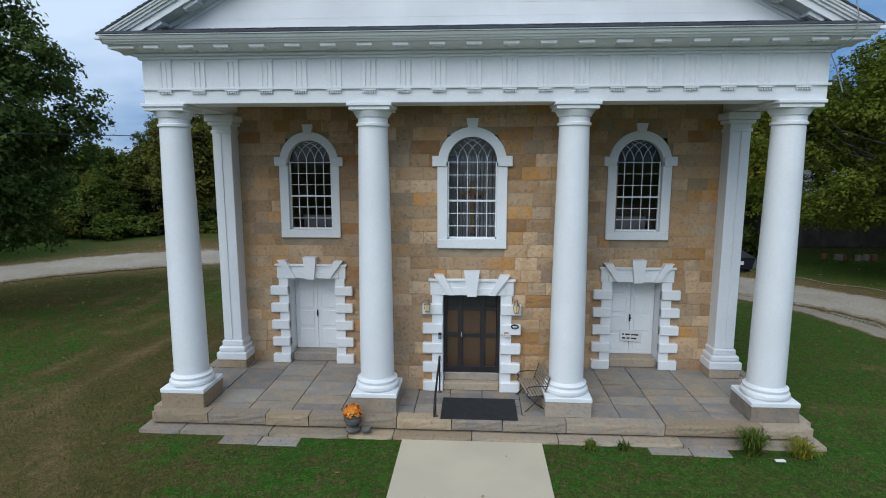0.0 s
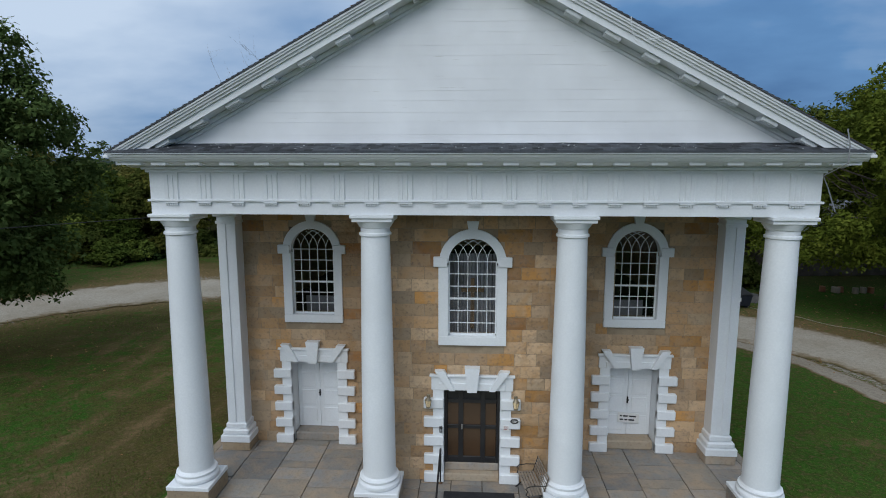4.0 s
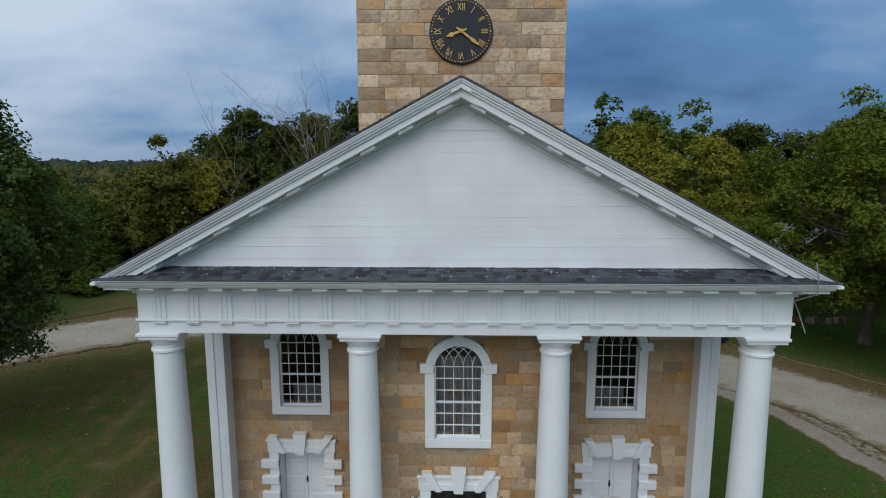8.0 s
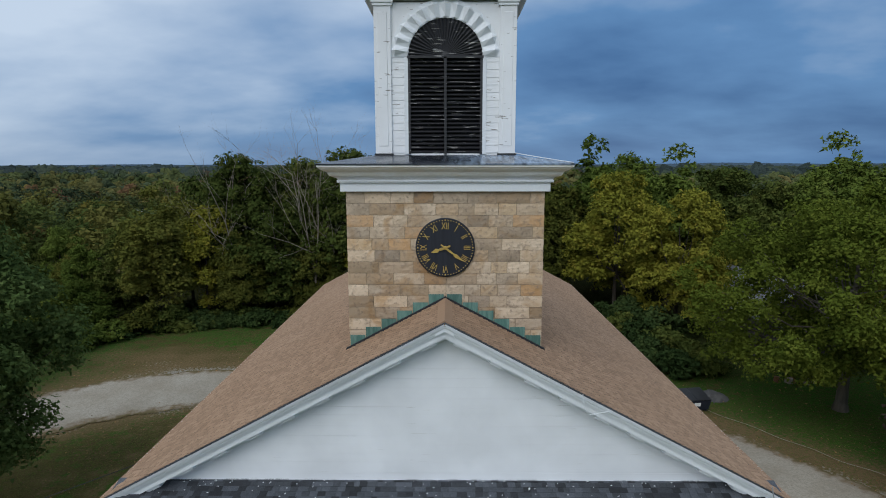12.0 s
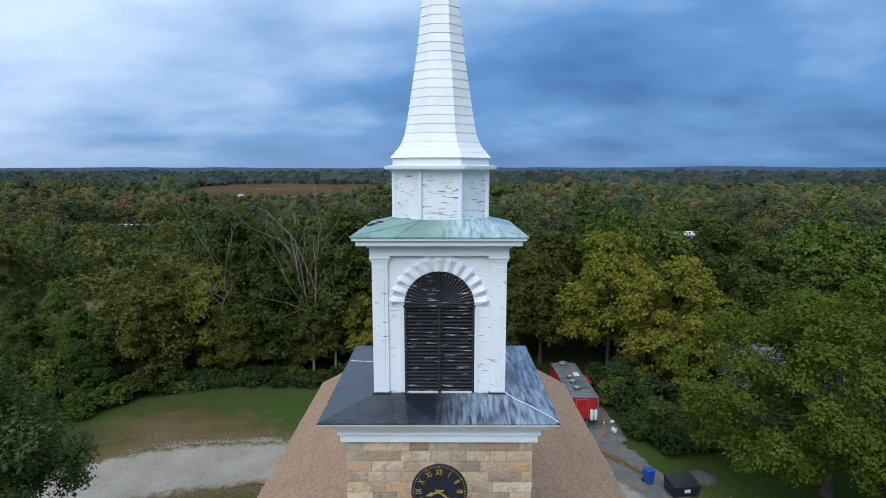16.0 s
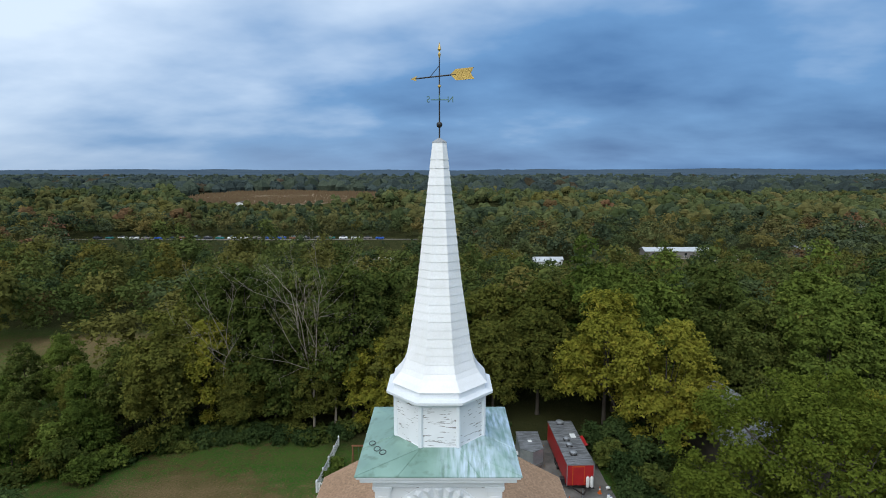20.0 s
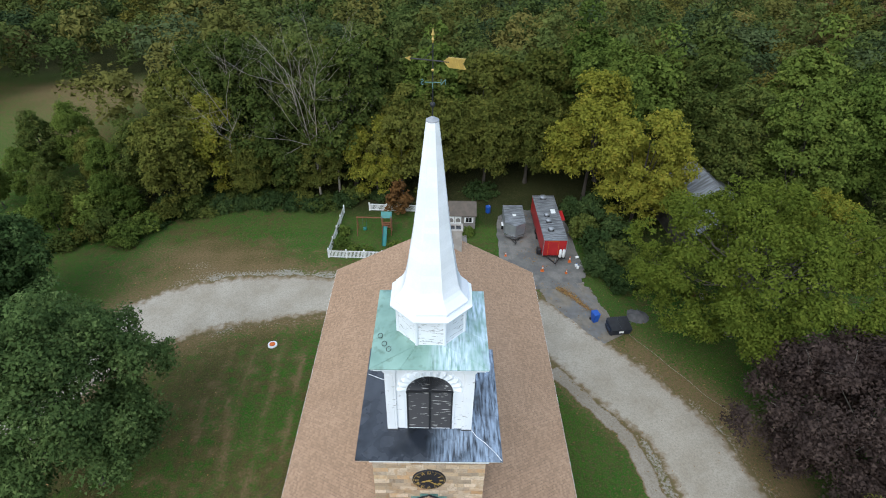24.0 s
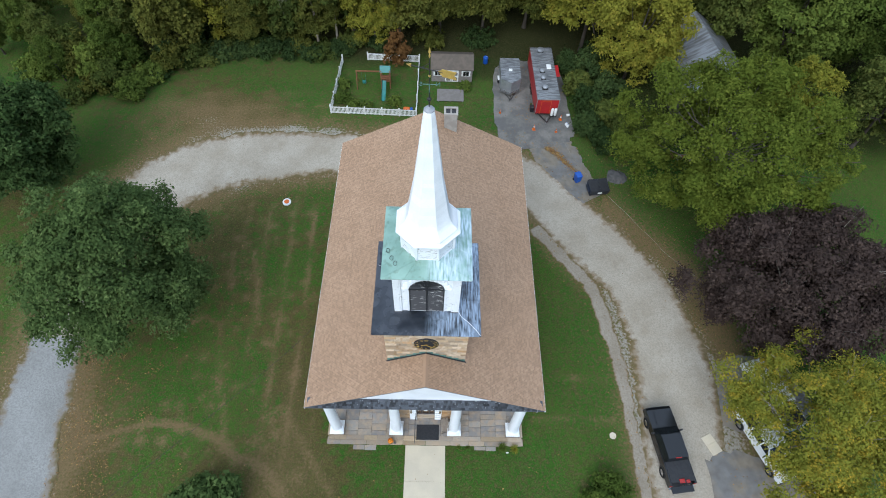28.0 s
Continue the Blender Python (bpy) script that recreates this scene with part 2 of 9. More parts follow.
def window_glass(name):
    m, n, l, p = nodes_of(name)
    n.remove(p)
    tr, gl, mx, fr = n.new("ShaderNodeBsdfTransparent"), n.new("ShaderNodeBsdfGlossy"), n.new("ShaderNodeMixShader"), n.new("ShaderNodeFresnel")
    tr.inputs[0].default_value = (0.80, 0.84, 0.84, 1)
    gl.inputs["Roughness"].default_value = 0.03
    fr.inputs[0].default_value = 1.5
    l.new(fr.outputs[0], mx.inputs[0])
    l.new(tr.outputs[0], mx.inputs[1])
    l.new(gl.outputs[0], mx.inputs[2])
    l.new(mx.outputs[0], n["Material Output"].inputs[0])
    return m


def glow(name, c, strength):
    m, n, l, p = nodes_of(name)
    p.inputs["Base Color"].default_value = (*c, 1)
    p.inputs["Emission Color"].default_value = (*c, 1)
    p.inputs["Emission Strength"].default_value = strength
    return m


def peeling(name, paint, wood, amount=0.62, stretch=(1.2, 1.2, 9.0), scale=2.6):
    """White paint that flakes off its boards in short level streaks."""
    m, n, l, p = nodes_of(name)
    fac, raw = noise_fac(n, l, scale, 6.0, amount, amount + 0.03, stretch=stretch)
    broad, _ = noise_fac(n, l, 0.8, 3.0, 0.35, 0.65)
    base = mix_rgb(n, l, broad, paint, tuple(0.88 * v for v in paint))
    col = mix_rgb(n, l, fac, base, wood)
    l.new(col, p.inputs["Base Color"])
    p.inputs["Roughness"].default_value = 0.6
    b = n.new("ShaderNodeBump")
    b.inputs["Strength"].default_value, b.inputs["Distance"].default_value = 0.25, 0.01
    l.new(raw, b.inputs["Height"])
    l.new(b.outputs[0], p.inputs["Normal"])
    return m


def streaked_metal(name, c1, c2, c3, rough):
    """Sheet metal roof with stains that run down; c3 paints washed streaks and sky sheen towards +x."""
    m, n, l, p = nodes_of(name)
    f1, _ = noise_fac(n, l, 0.9, 4.0, 0.40, 0.62)
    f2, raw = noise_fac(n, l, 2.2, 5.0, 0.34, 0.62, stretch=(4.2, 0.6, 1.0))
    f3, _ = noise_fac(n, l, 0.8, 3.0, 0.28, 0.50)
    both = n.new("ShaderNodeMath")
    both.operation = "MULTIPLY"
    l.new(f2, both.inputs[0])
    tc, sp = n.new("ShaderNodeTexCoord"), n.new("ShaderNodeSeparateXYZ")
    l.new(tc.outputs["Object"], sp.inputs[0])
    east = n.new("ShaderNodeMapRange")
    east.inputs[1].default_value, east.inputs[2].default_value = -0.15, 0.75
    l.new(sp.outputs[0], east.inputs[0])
    wash_sheen = n.new("ShaderNodeMath")
    wash_sheen.operation = "MULTIPLY"
    l.new(f3, wash_sheen.inputs[0])
    l.new(east.outputs[0], wash_sheen.inputs[1])
    l.new(wash_sheen.outputs[0], both.inputs[1])
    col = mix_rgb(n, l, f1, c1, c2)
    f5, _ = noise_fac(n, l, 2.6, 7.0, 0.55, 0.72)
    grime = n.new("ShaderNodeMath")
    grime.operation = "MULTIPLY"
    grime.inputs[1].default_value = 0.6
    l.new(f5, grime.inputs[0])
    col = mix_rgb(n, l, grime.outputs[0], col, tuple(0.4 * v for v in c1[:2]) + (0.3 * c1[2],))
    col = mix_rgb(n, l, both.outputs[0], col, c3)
    l.new(col, p.inputs["Base Color"])
    rr = n.new("ShaderNodeMapRange")
    rr.inputs[3].default_value, rr.inputs[4].default_value = rough, rough + 0.25
    l.new(f1, rr.inputs[0])
    l.new(rr.outputs[0], p.inputs["Roughness"])
    p.inputs["Metallic"].default_value = 0.15
    b = n.new("ShaderNodeBump")
    b.inputs["Strength"].default_value, b.inputs["Distance"].default_value = 0.15, 0.02
    l.new(raw, b.inputs["Height"])
    l.new(b.outputs[0], p.inputs["Normal"])
    return m


def lawn_material():
    m, n, l, p = nodes_of("lawn")
    at = n.new("ShaderNodeAttribute")
    at.attribute_name = "wear"
    f1, _ = noise_fac(n, l, 0.16, 5.0, 0.42, 0.62)
    f2, _ = noise_fac(n, l, 1.3, 6.0, 0.44, 0.64)
    f3, raw = noise_fac(n, l, 5.0, 9.0, 0.45, 0.57)
    f7, _ = noise_fac(n, l, 2.1, 7.0, 0.47, 0.58)
    f4, raw4 = noise_fac(n, l, 28.0, 6.0, 0.40, 0.62)
    col = mix_rgb(n, l, f1, (0.040, 0.118, 0.018), (0.058, 0.124, 0.021))
    sep0 = n.new("ShaderNodeSeparateColor")
    l.new(at.outputs["Color"], sep0.inputs[0])
    dry = n.new("ShaderNodeMath")
    dry.operation, dry.use_clamp = "MULTIPLY_ADD", True
    dry.inputs[1].default_value = 5.2
    dsh = n.new("ShaderNodeMath")
    dsh.operation = "MULTIPLY_ADD"
    dsh.inputs[1].default_value, dsh.inputs[2].default_value = 3.0, -3.85
    l.new(sep0.outputs[2], dsh.inputs[0])
    fr, rr = noise_fac(n, l, 1.5, 9.0)
    l.new(rr, dry.inputs[0])
    l.new(dsh.outputs[0], dry.inputs[2])
    col = mix_rgb(n, l, dry.outputs[0], col, (0.100, 0.086, 0.031))
    f7b = n.new("ShaderNodeMath")
    f7b.operation = "MULTIPLY"
    f7b.inputs[1].default_value = 0.25
    l.new(f7, f7b.inputs[0])
    col = mix_rgb(n, l, f7b.outputs[0], col, (0.042, 0.072, 0.020))
    f2b = n.new("ShaderNodeMath")
    f2b.operation = "MULTIPLY"
    f2b.inputs[1].default_value = 0.35
    l.new(f2, f2b.inputs[0])
    col = mix_rgb(n, l, f2b.outputs[0], col, (0.105, 0.088, 0.034))
    k = n.new("ShaderNodeMath")
    k.operation = "MULTIPLY"
    k.inputs[1].default_value = 0.85
    l.new(f3, k.inputs[0])
    col = mix_rgb(n, l, k.outputs[0], col, (0.52, 0.56, 0.56), "MULTIPLY")
    sep = n.new("ShaderNodeSeparateColor")
    l.new(at.outputs["Color"], sep.inputs[0])
    add = n.new("ShaderNodeMath")
    add.operation = "ADD"
    l.new(sep.outputs[0], add.inputs[0])
    j = n.new("ShaderNodeMath")
    j.operation = "MULTIPLY_ADD"
    j.inputs[1].default_value, j.inputs[2].default_value = 2.8, -1.42
    l.new(raw, j.inputs[0])
    l.new(j.outputs[0], add.inputs[1])
    add.use_clamp = True
    col = mix_rgb(n, l, add.outputs[0], col, (0.184, 0.127, 0.066))
    # grit thrown off the drive into the grass
    grit = n.new("ShaderNodeMath")
    grit.operation, grit.use_clamp = "MULTIPLY_ADD", True
    grit.inputs[1].default_value = 5.0
    gsh = n.new("ShaderNodeMath")
    gsh.operation = "MULTIPLY_ADD"
    gsh.inputs[1].default_value, gsh.inputs[2].default_value = 2.4, -3.9
    l.new(at.outputs["Alpha"], gsh.inputs[0])
    l.new(raw, grit.inputs[0])
    l.new(gsh.outputs[0], grit.inputs[2])
    col = mix_rgb(n, l, grit.outputs[0], col, (0.33, 0.30, 0.255))
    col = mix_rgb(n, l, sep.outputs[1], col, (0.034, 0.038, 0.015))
    f6, _ = noise_fac(n, l, 11.0, 5.0, 0.53, 0.60)
    sp = n.new("ShaderNodeMath")
    sp.operation = "MULTIPLY"
    sp.inputs[1].default_value = 0.25
    l.new(f6, sp.inputs[0])
    col = mix_rgb(n, l, sp.outputs[0], col, (0.20, 0.165, 0.075))
    h = n.new("ShaderNodeMath")
    h.operation = "MULTIPLY"
    h.inputs[1].default_value = 0.6
    l.new(f4, h.inputs[0])
    col = mix_rgb(n, l, h.outputs[0], col, (0.46, 0.50, 0.46), "MULTIPLY")
    l.new(col, p.inputs["Base Color"])
    p.inputs["Roughness"].default_value = 0.95
    p.inputs["Specular IOR Level"].default_value = 0.0
    b = n.new("ShaderNodeBump")
    b.inputs["Strength"].default_value, b.inputs["Distance"].default_value = 0.8, 0.06
    l.new(raw4, b.inputs["Height"])
    l.new(b.outputs[0], p.inputs["Normal"])
    return m


WHITE = surface("white_paint", (0.775, 0.80, 0.818), (0.722, 0.745, 0.762), 0.7, 22, 0.45, 0.06, c3=(0.63, 0.655, 0.68))
WHITE_STAINED = surface("rust_stained_white", (0.79, 0.79, 0.78), (0.73, 0.70, 0.64), 1.6, 14, 0.5, 0.06, stretch=(1, 1, 3), c3=(0.64, 0.60, 0.52))
WHITE_WORN = peeling("flaking_white_paint", (0.80, 0.81, 0.82), (0.20, 0.18, 0.16), 0.655)
WHITE_FLAKED = peeling("badly_flaked_white_paint", (0.80, 0.81, 0.82), (0.20, 0.18, 0.16), 0.60)
WHITE_BOARD = peeling("weathered_white_boards", (0.80, 0.815, 0.835), (0.58, 0.58, 0.57), 0.69, (0.35, 0.35, 14.0), 2.4)
WHITE_SPIRE = surface("white_spire_paint", (0.86, 0.86, 0.86), (0.80, 0.80, 0.79), 1.2, 18, 0.5, 0.1, c3=(0.70, 0.70, 0.68), vary=0.03)
TONES = [(0.0, (0.460, 0.284, 0.144)), (0.2, (0.500, 0.336, 0.193)), (0.42, (0.420, 0.266, 0.144)), (0.56, (0.370, 0.271, 0.172)), (0.66, (0.539, 0.375, 0.229)), (0.84, (0.460, 0.236, 0.074)), (0.93, (0.360, 0.175, 0.063)), (0.97, (0.330, 0.248, 0.168))]
STONE = masonry("tan_fieldstone", TONES, 0.72, 0.50)
TOWER_TONES = [(0.0, (0.473, 0.342, 0.214)), (0.22, (0.578, 0.450, 0.323)), (0.46, (0.420, 0.294, 0.181)), (0.6, (0.525, 0.398, 0.276)), (0.76, (0.431, 0.332, 0.239)), (0.86, (0.452, 0.274, 0.139)), (0.95, (0.368, 0.266, 0.175))]
TOWER_STONE = masonry("pale_tower_stone", TOWER_TONES, 0.75, 0.62, (0.72, 1.28))
FLAG_TONES = [(0.0, (0.225, 0.215, 0.20)), (0.22, (0.255, 0.24, 0.215)), (0.42, (0.20, 0.195, 0.188)), (0.60, (0.262, 0.25, 0.232)), (0.76, (0.235, 0.23, 0.22)), (0.92, (0.25, 0.224, 0.188))]
FLAG = masonry("grey_flagstone", FLAG_TONES, 0.5, 0.12, (0.90, 1.08))
KERB_TONES = [(0.0, (0.29, 0.255, 0.21)), (0.3, (0.33, 0.275, 0.205)), (0.6, (0.255, 0.235, 0.21)), (0.85, (0.35, 0.275, 0.18))]
KERB = masonry("weathered_step_stone", KERB_TONES, 0.6, 0.22)
MORTAR = surface("mortar", (0.36, 0.285, 0.20), (0.27, 0.21, 0.145), 3, 40, 0.95, 0.4)
JOINT = surface("dirt_joint", (0.17, 0.15, 0.12), (0.12, 0.105, 0.08), 3, 40, 0.95, 0.3)
CONCRETE = surface("pale_concrete", (0.56, 0.49, 0.37), (0.50, 0.44, 0.34), 0.7, 60, 0.9, 0.1)
BLACK = surface("black_paint", (0.014, 0.014, 0.016), (0.022, 0.022, 0.024), 3, 30, 0.4, 0.1)
LOUVRE = peeling("flaking_black_louvre", (0.016, 0.016, 0.019), (0.36, 0.35, 0.33), 0.622, (1.0, 1.0, 14.0), 2.2)
RUBBER = surface("black_rubber", (0.016, 0.017, 0.02), (0.024, 0.025, 0.028), 6, 90, 0.8, 0.3)
IRON = surface("dark_iron", (0.03, 0.03, 0.032), (0.05, 0.045, 0.04), 6, 40, 0.5, 0.2, metal=0.4)
BROWN_GLASS = surface("brown_door_glass", (0.075, 0.042, 0.022), (0.055, 0.032, 0.018), 1.2, 8, 0.18, 0.0)
GLASS = window_glass("window_glass")
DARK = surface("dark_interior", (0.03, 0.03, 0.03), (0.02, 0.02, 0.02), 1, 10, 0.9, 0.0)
CURTAIN = surface("grey_curtain", (0.27, 0.265, 0.29), (0.20, 0.195, 0.215), 2, 30, 0.9, 0.1)
OAK = surface("dark_oak", (0.16, 0.09, 0.045), (0.11, 0.06, 0.03), 2, 30, 0.6, 0.2, stretch=(8, 8, 1))
GOLD = surface("worn_gilding", (0.62, 0.42, 0.11), (0.48, 0.32, 0.09), 5, 40, 0.42, 0.2, metal=0.35)
DIAL = surface("blue_black_dial", (0.007, 0.009, 0.015), (0.013, 0.016, 0.025), 3, 20, 0.6, 0.2, stretch=(9, 1, 0.5))
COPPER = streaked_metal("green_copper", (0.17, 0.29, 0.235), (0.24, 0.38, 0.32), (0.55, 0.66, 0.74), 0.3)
VERDIGRIS = surface("verdigris_flashing", (0.065, 0.155, 0.128), (0.13, 0.235, 0.195), 3, 20, 0.7, 0.2, vary=0.2, stretch=(4, 1, 0.6))
# the third colour paints the wet deck's sky reflection on its +x side
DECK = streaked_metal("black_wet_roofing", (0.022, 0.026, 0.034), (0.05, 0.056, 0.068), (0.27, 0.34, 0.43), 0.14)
SHINGLE = surface("tan_shingle", (0.368, 0.238, 0.154), (0.338, 0.216, 0.138), 0.4, 60, 0.92, 0.3, vary=0.15, isle=True)
SLATE = surface("charcoal_shingle", (0.026, 0.030, 0.038), (0.046, 0.052, 0.062), 2.0, 50, 0.85, 0.3, vary=0.7, c3=(0.12, 0.13, 0.14))
GRAVEL = surface("pale_gravel", (0.40, 0.365, 0.31), (0.31, 0.275, 0.225), 0.35, 14, 0.95, 0.5, c3=(0.22, 0.185, 0.14), dist=0.03)


def strewn_gravel(name, pale, worn, stones, litter=1.0):
    """Gravel drive: swept wheel bands, coarse stones, dirt and brown leaves that break up the rims and the crown."""
    m, n, l, p = nodes_of(name)
    at = n.new("ShaderNodeAttribute")
    at.attribute_name = "across"
    sep = n.new("ShaderNodeSeparateColor")
    l.new(at.outputs["Color"], sep.inputs[0])
    f1, r1 = noise_fac(n, l, 0.30, 5.0, 0.40, 0.62)
    f2, r2 = noise_fac(n, l, 1.7, 9.0, 0.42, 0.60)
    f3, r3 = noise_fac(n, l, 7.0, 7.0, 0.44, 0.64)
    f4, r4 = noise_fac(n, l, 26.0, 4.0, 0.38, 0.66)

    def scaled(f, k):
        h = n.new("ShaderNodeMath")
        h.operation = "MULTIPLY"
        h.inputs[1].default_value = k
        l.new(f, h.inputs[0])
        return h.outputs[0]

    def rim(gain, at_edge, base):
        """Noise that wins towards the rim."""
        k, add = n.new("ShaderNodeMath"), n.new("ShaderNodeMath")
        k.operation, add.operation, add.use_clamp = "MULTIPLY_ADD", "MULTIPLY_ADD", True
        k.inputs[1].default_value, k.inputs[2].default_value = at_edge, base
        add.inputs[1].default_value = gain
        l.new(sep.outputs[0], k.inputs[0])
        l.new(r2, add.inputs[0])
        l.new(k.outputs[0], add.inputs[2])
        return add.outputs[0]

    col = mix_rgb(n, l, f1, pale, worn)
    col = mix_rgb(n, l, scaled(f2, 0.5), col, tuple(0.94 * v for v in pale))
    col = mix_rgb(n, l, scaled(f3, 0.5), col, stones)
    col = mix_rgb(n, l, scaled(f4, 0.42), col, tuple(0.7 * v for v in stones))
    col = mix_rgb(n, l, scaled(rim(3.0, 2.6, -2.75), 0.85 * litter), col, (0.175, 0.122, 0.068))
    col = mix_rgb(n, l, rim(4.0, 5.0, -5.9), col, (0.125, 0.100, 0.045))
    l.new(col, p.inputs["Base Color"])
    p.inputs["Roughness"].default_value = 0.95
    p.inputs["Specular IOR Level"].default_value = 0.1
    b = n.new("ShaderNodeBump")
    b.inputs["Strength"].default_value, b.inputs["Distance"].default_value = 0.6, 0.04
    l.new(r4, b.inputs["Height"])
    l.new(b.outputs[0], p.inputs["Normal"])
    return m


DRIVE_GRAVEL = strewn_gravel("drive_gravel", (0.43, 0.385, 0.315), (0.335, 0.29, 0.225), (0.25, 0.215, 0.165))
TRACK_GRAVEL = strewn_gravel("track_gravel", (0.325, 0.285, 0.228), (0.255, 0.215, 0.165), (0.185, 0.155, 0.115), 1.0)
LANE_GRAVEL = strewn_gravel("lane_gravel", (0.315, 0.312, 0.295), (0.255, 0.25, 0.234), (0.16, 0.158, 0.146), 0.8)
ASPHALT = surface("old_asphalt", (0.175, 0.172, 0.168), (0.225, 0.195, 0.155), 0.55, 1.6, 0.9, 0.3, c3=(0.06, 0.045, 0.03))
BARK = surface("grey_brown_bark", (0.055, 0.046, 0.036), (0.085, 0.074, 0.060), 2, 14, 0.95, 0.6, stretch=(1, 1, 0.25), dist=0.03)
DEADWOOD = surface("bleached_dead_wood", (0.29, 0.25, 0.20), (0.20, 0.175, 0.14), 2, 14, 0.9, 0.4, stretch=(1, 1, 0.3))
LAWN = lawn_material()
LEAF_MAPLE = leafy("maple_leaves", (0.042, 0.074, 0.024), (0.072, 0.116, 0.036), (0.140, 0.195, 0.068))
# darker leaf copy puts shade into the scrub and thickets by the woods
LEAF_SHADED = leafy("shaded_leaves", (0.028, 0.050, 0.018), (0.044, 0.074, 0.024), (0.082, 0.115, 0.036))
DAMP_ASPHALT = surface("dark_damp_asphalt", (0.115, 0.112, 0.106), (0.190, 0.178, 0.160), 0.8, 7, 0.85, 0.3, c3=(0.09, 0.078, 0.06))
LEAF_WALNUT = leafy("walnut_leaves", (0.071, 0.104, 0.017), (0.107, 0.138, 0.021), (0.179, 0.204, 0.035))
WALNUT_BARK = surface("furrowed_walnut_bark", (0.125, 0.108, 0.086), (0.080, 0.070, 0.056), 2, 14, 0.95, 0.5, stretch=(1, 1, 0.25), dist=0.03)
PALE_BARK = surface("pale_grey_bark", (0.215, 0.195, 0.165), (0.14, 0.125, 0.105), 2, 14, 0.95, 0.4, stretch=(1, 1, 0.25), dist=0.03)
LEAF_YELLOW = leafy("yellowing_leaves", (0.115, 0.145, 0.026), (0.223, 0.222, 0.033), (0.516, 0.343, 0.040))
LEAF_PURPLE = leafy("purple_beech_leaves", (0.047, 0.032, 0.029), (0.078, 0.054, 0.046), (0.149, 0.104, 0.085))
LEAF_WOOD = leafy("wood_leaves", (0.050, 0.073, 0.019), (0.078, 0.103, 0.025), (0.152, 0.160, 0.040))
LEAF_OLIVE = leafy("olive_leaves", (0.067, 0.082, 0.019), (0.100, 0.110, 0.024), (0.176, 0.163, 0.035))
LEAF_BRIGHT = leafy("bright_leaves", (0.063, 0.096, 0.021), (0.098, 0.140, 0.028), (0.165, 0.201, 0.043))
LEAF_GOLD = leafy("golden_leaves", (0.140, 0.152, 0.024), (0.220, 0.218, 0.032), (0.35, 0.285, 0.046))
LEAF_RUST = leafy("rust_leaves", (0.115, 0.060, 0.026), (0.170, 0.082, 0.032), (0.250, 0.125, 0.044))
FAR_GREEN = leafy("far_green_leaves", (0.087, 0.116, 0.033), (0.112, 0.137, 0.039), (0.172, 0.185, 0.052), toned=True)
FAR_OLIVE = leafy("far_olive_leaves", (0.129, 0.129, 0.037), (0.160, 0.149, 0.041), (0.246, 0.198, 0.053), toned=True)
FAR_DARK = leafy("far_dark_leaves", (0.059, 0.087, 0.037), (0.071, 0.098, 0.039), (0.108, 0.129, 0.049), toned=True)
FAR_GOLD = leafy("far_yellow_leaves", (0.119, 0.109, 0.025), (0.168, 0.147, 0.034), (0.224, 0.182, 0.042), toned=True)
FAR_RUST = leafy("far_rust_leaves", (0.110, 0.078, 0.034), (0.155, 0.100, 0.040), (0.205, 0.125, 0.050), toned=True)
# distance haze is mixed into the HAZE and MID leaf colours
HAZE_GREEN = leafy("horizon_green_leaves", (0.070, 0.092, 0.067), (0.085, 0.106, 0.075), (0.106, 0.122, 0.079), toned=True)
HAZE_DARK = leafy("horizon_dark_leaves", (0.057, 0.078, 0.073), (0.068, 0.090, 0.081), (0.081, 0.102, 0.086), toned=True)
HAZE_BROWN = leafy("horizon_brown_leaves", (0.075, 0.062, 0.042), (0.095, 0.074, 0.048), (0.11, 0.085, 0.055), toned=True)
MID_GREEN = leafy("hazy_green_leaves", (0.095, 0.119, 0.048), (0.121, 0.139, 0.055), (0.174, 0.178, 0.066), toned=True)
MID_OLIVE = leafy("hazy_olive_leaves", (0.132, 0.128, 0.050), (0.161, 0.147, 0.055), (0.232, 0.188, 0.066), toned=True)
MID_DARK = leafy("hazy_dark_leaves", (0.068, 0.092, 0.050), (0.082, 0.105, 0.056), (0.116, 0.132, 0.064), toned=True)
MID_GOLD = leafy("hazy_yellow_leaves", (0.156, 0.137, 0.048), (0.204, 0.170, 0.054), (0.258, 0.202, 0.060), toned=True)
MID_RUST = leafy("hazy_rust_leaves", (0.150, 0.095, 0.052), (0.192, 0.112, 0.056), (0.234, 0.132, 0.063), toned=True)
LEAF_LITTER = surface("fallen_leaves", (0.26, 0.16, 0.06), (0.19, 0.10, 0.045), 3, 20, 0.9, 0.0, vary=0.45, isle=True)
BLADES = leafy("grass_blades", (0.050, 0.105, 0.018), (0.100, 0.150, 0.032), (0.21, 0.165, 0.070), 0.4)
RED_PAINT = surface("red_trailer_paint", (0.44, 0.02, 0.022), (0.36, 0.016, 0.018), 1, 20, 0.35, 0.03)
TIN = surface("ribbed_tin_roof", (0.34, 0.35, 0.36), (0.17, 0.175, 0.18), 1.2, 12, 0.4, 0.15, metal=0.4, c3=(0.04, 0.042, 0.045), stretch=(1, 4, 1))
ALU = surface("grey_aluminium", (0.36, 0.37, 0.38), (0.30, 0.31, 0.32), 1.5, 20, 0.35, 0.05, metal=0.5)
CAR_BLACK = surface("black_car_paint", (0.005, 0.006, 0.008), (0.008, 0.009, 0.011), 2, 20, 0.12, 0.0)
CAR_WHITE = surface("white_car_paint", (0.74, 0.74, 0.74), (0.70, 0.70, 0.70), 2, 20, 0.25, 0.0)
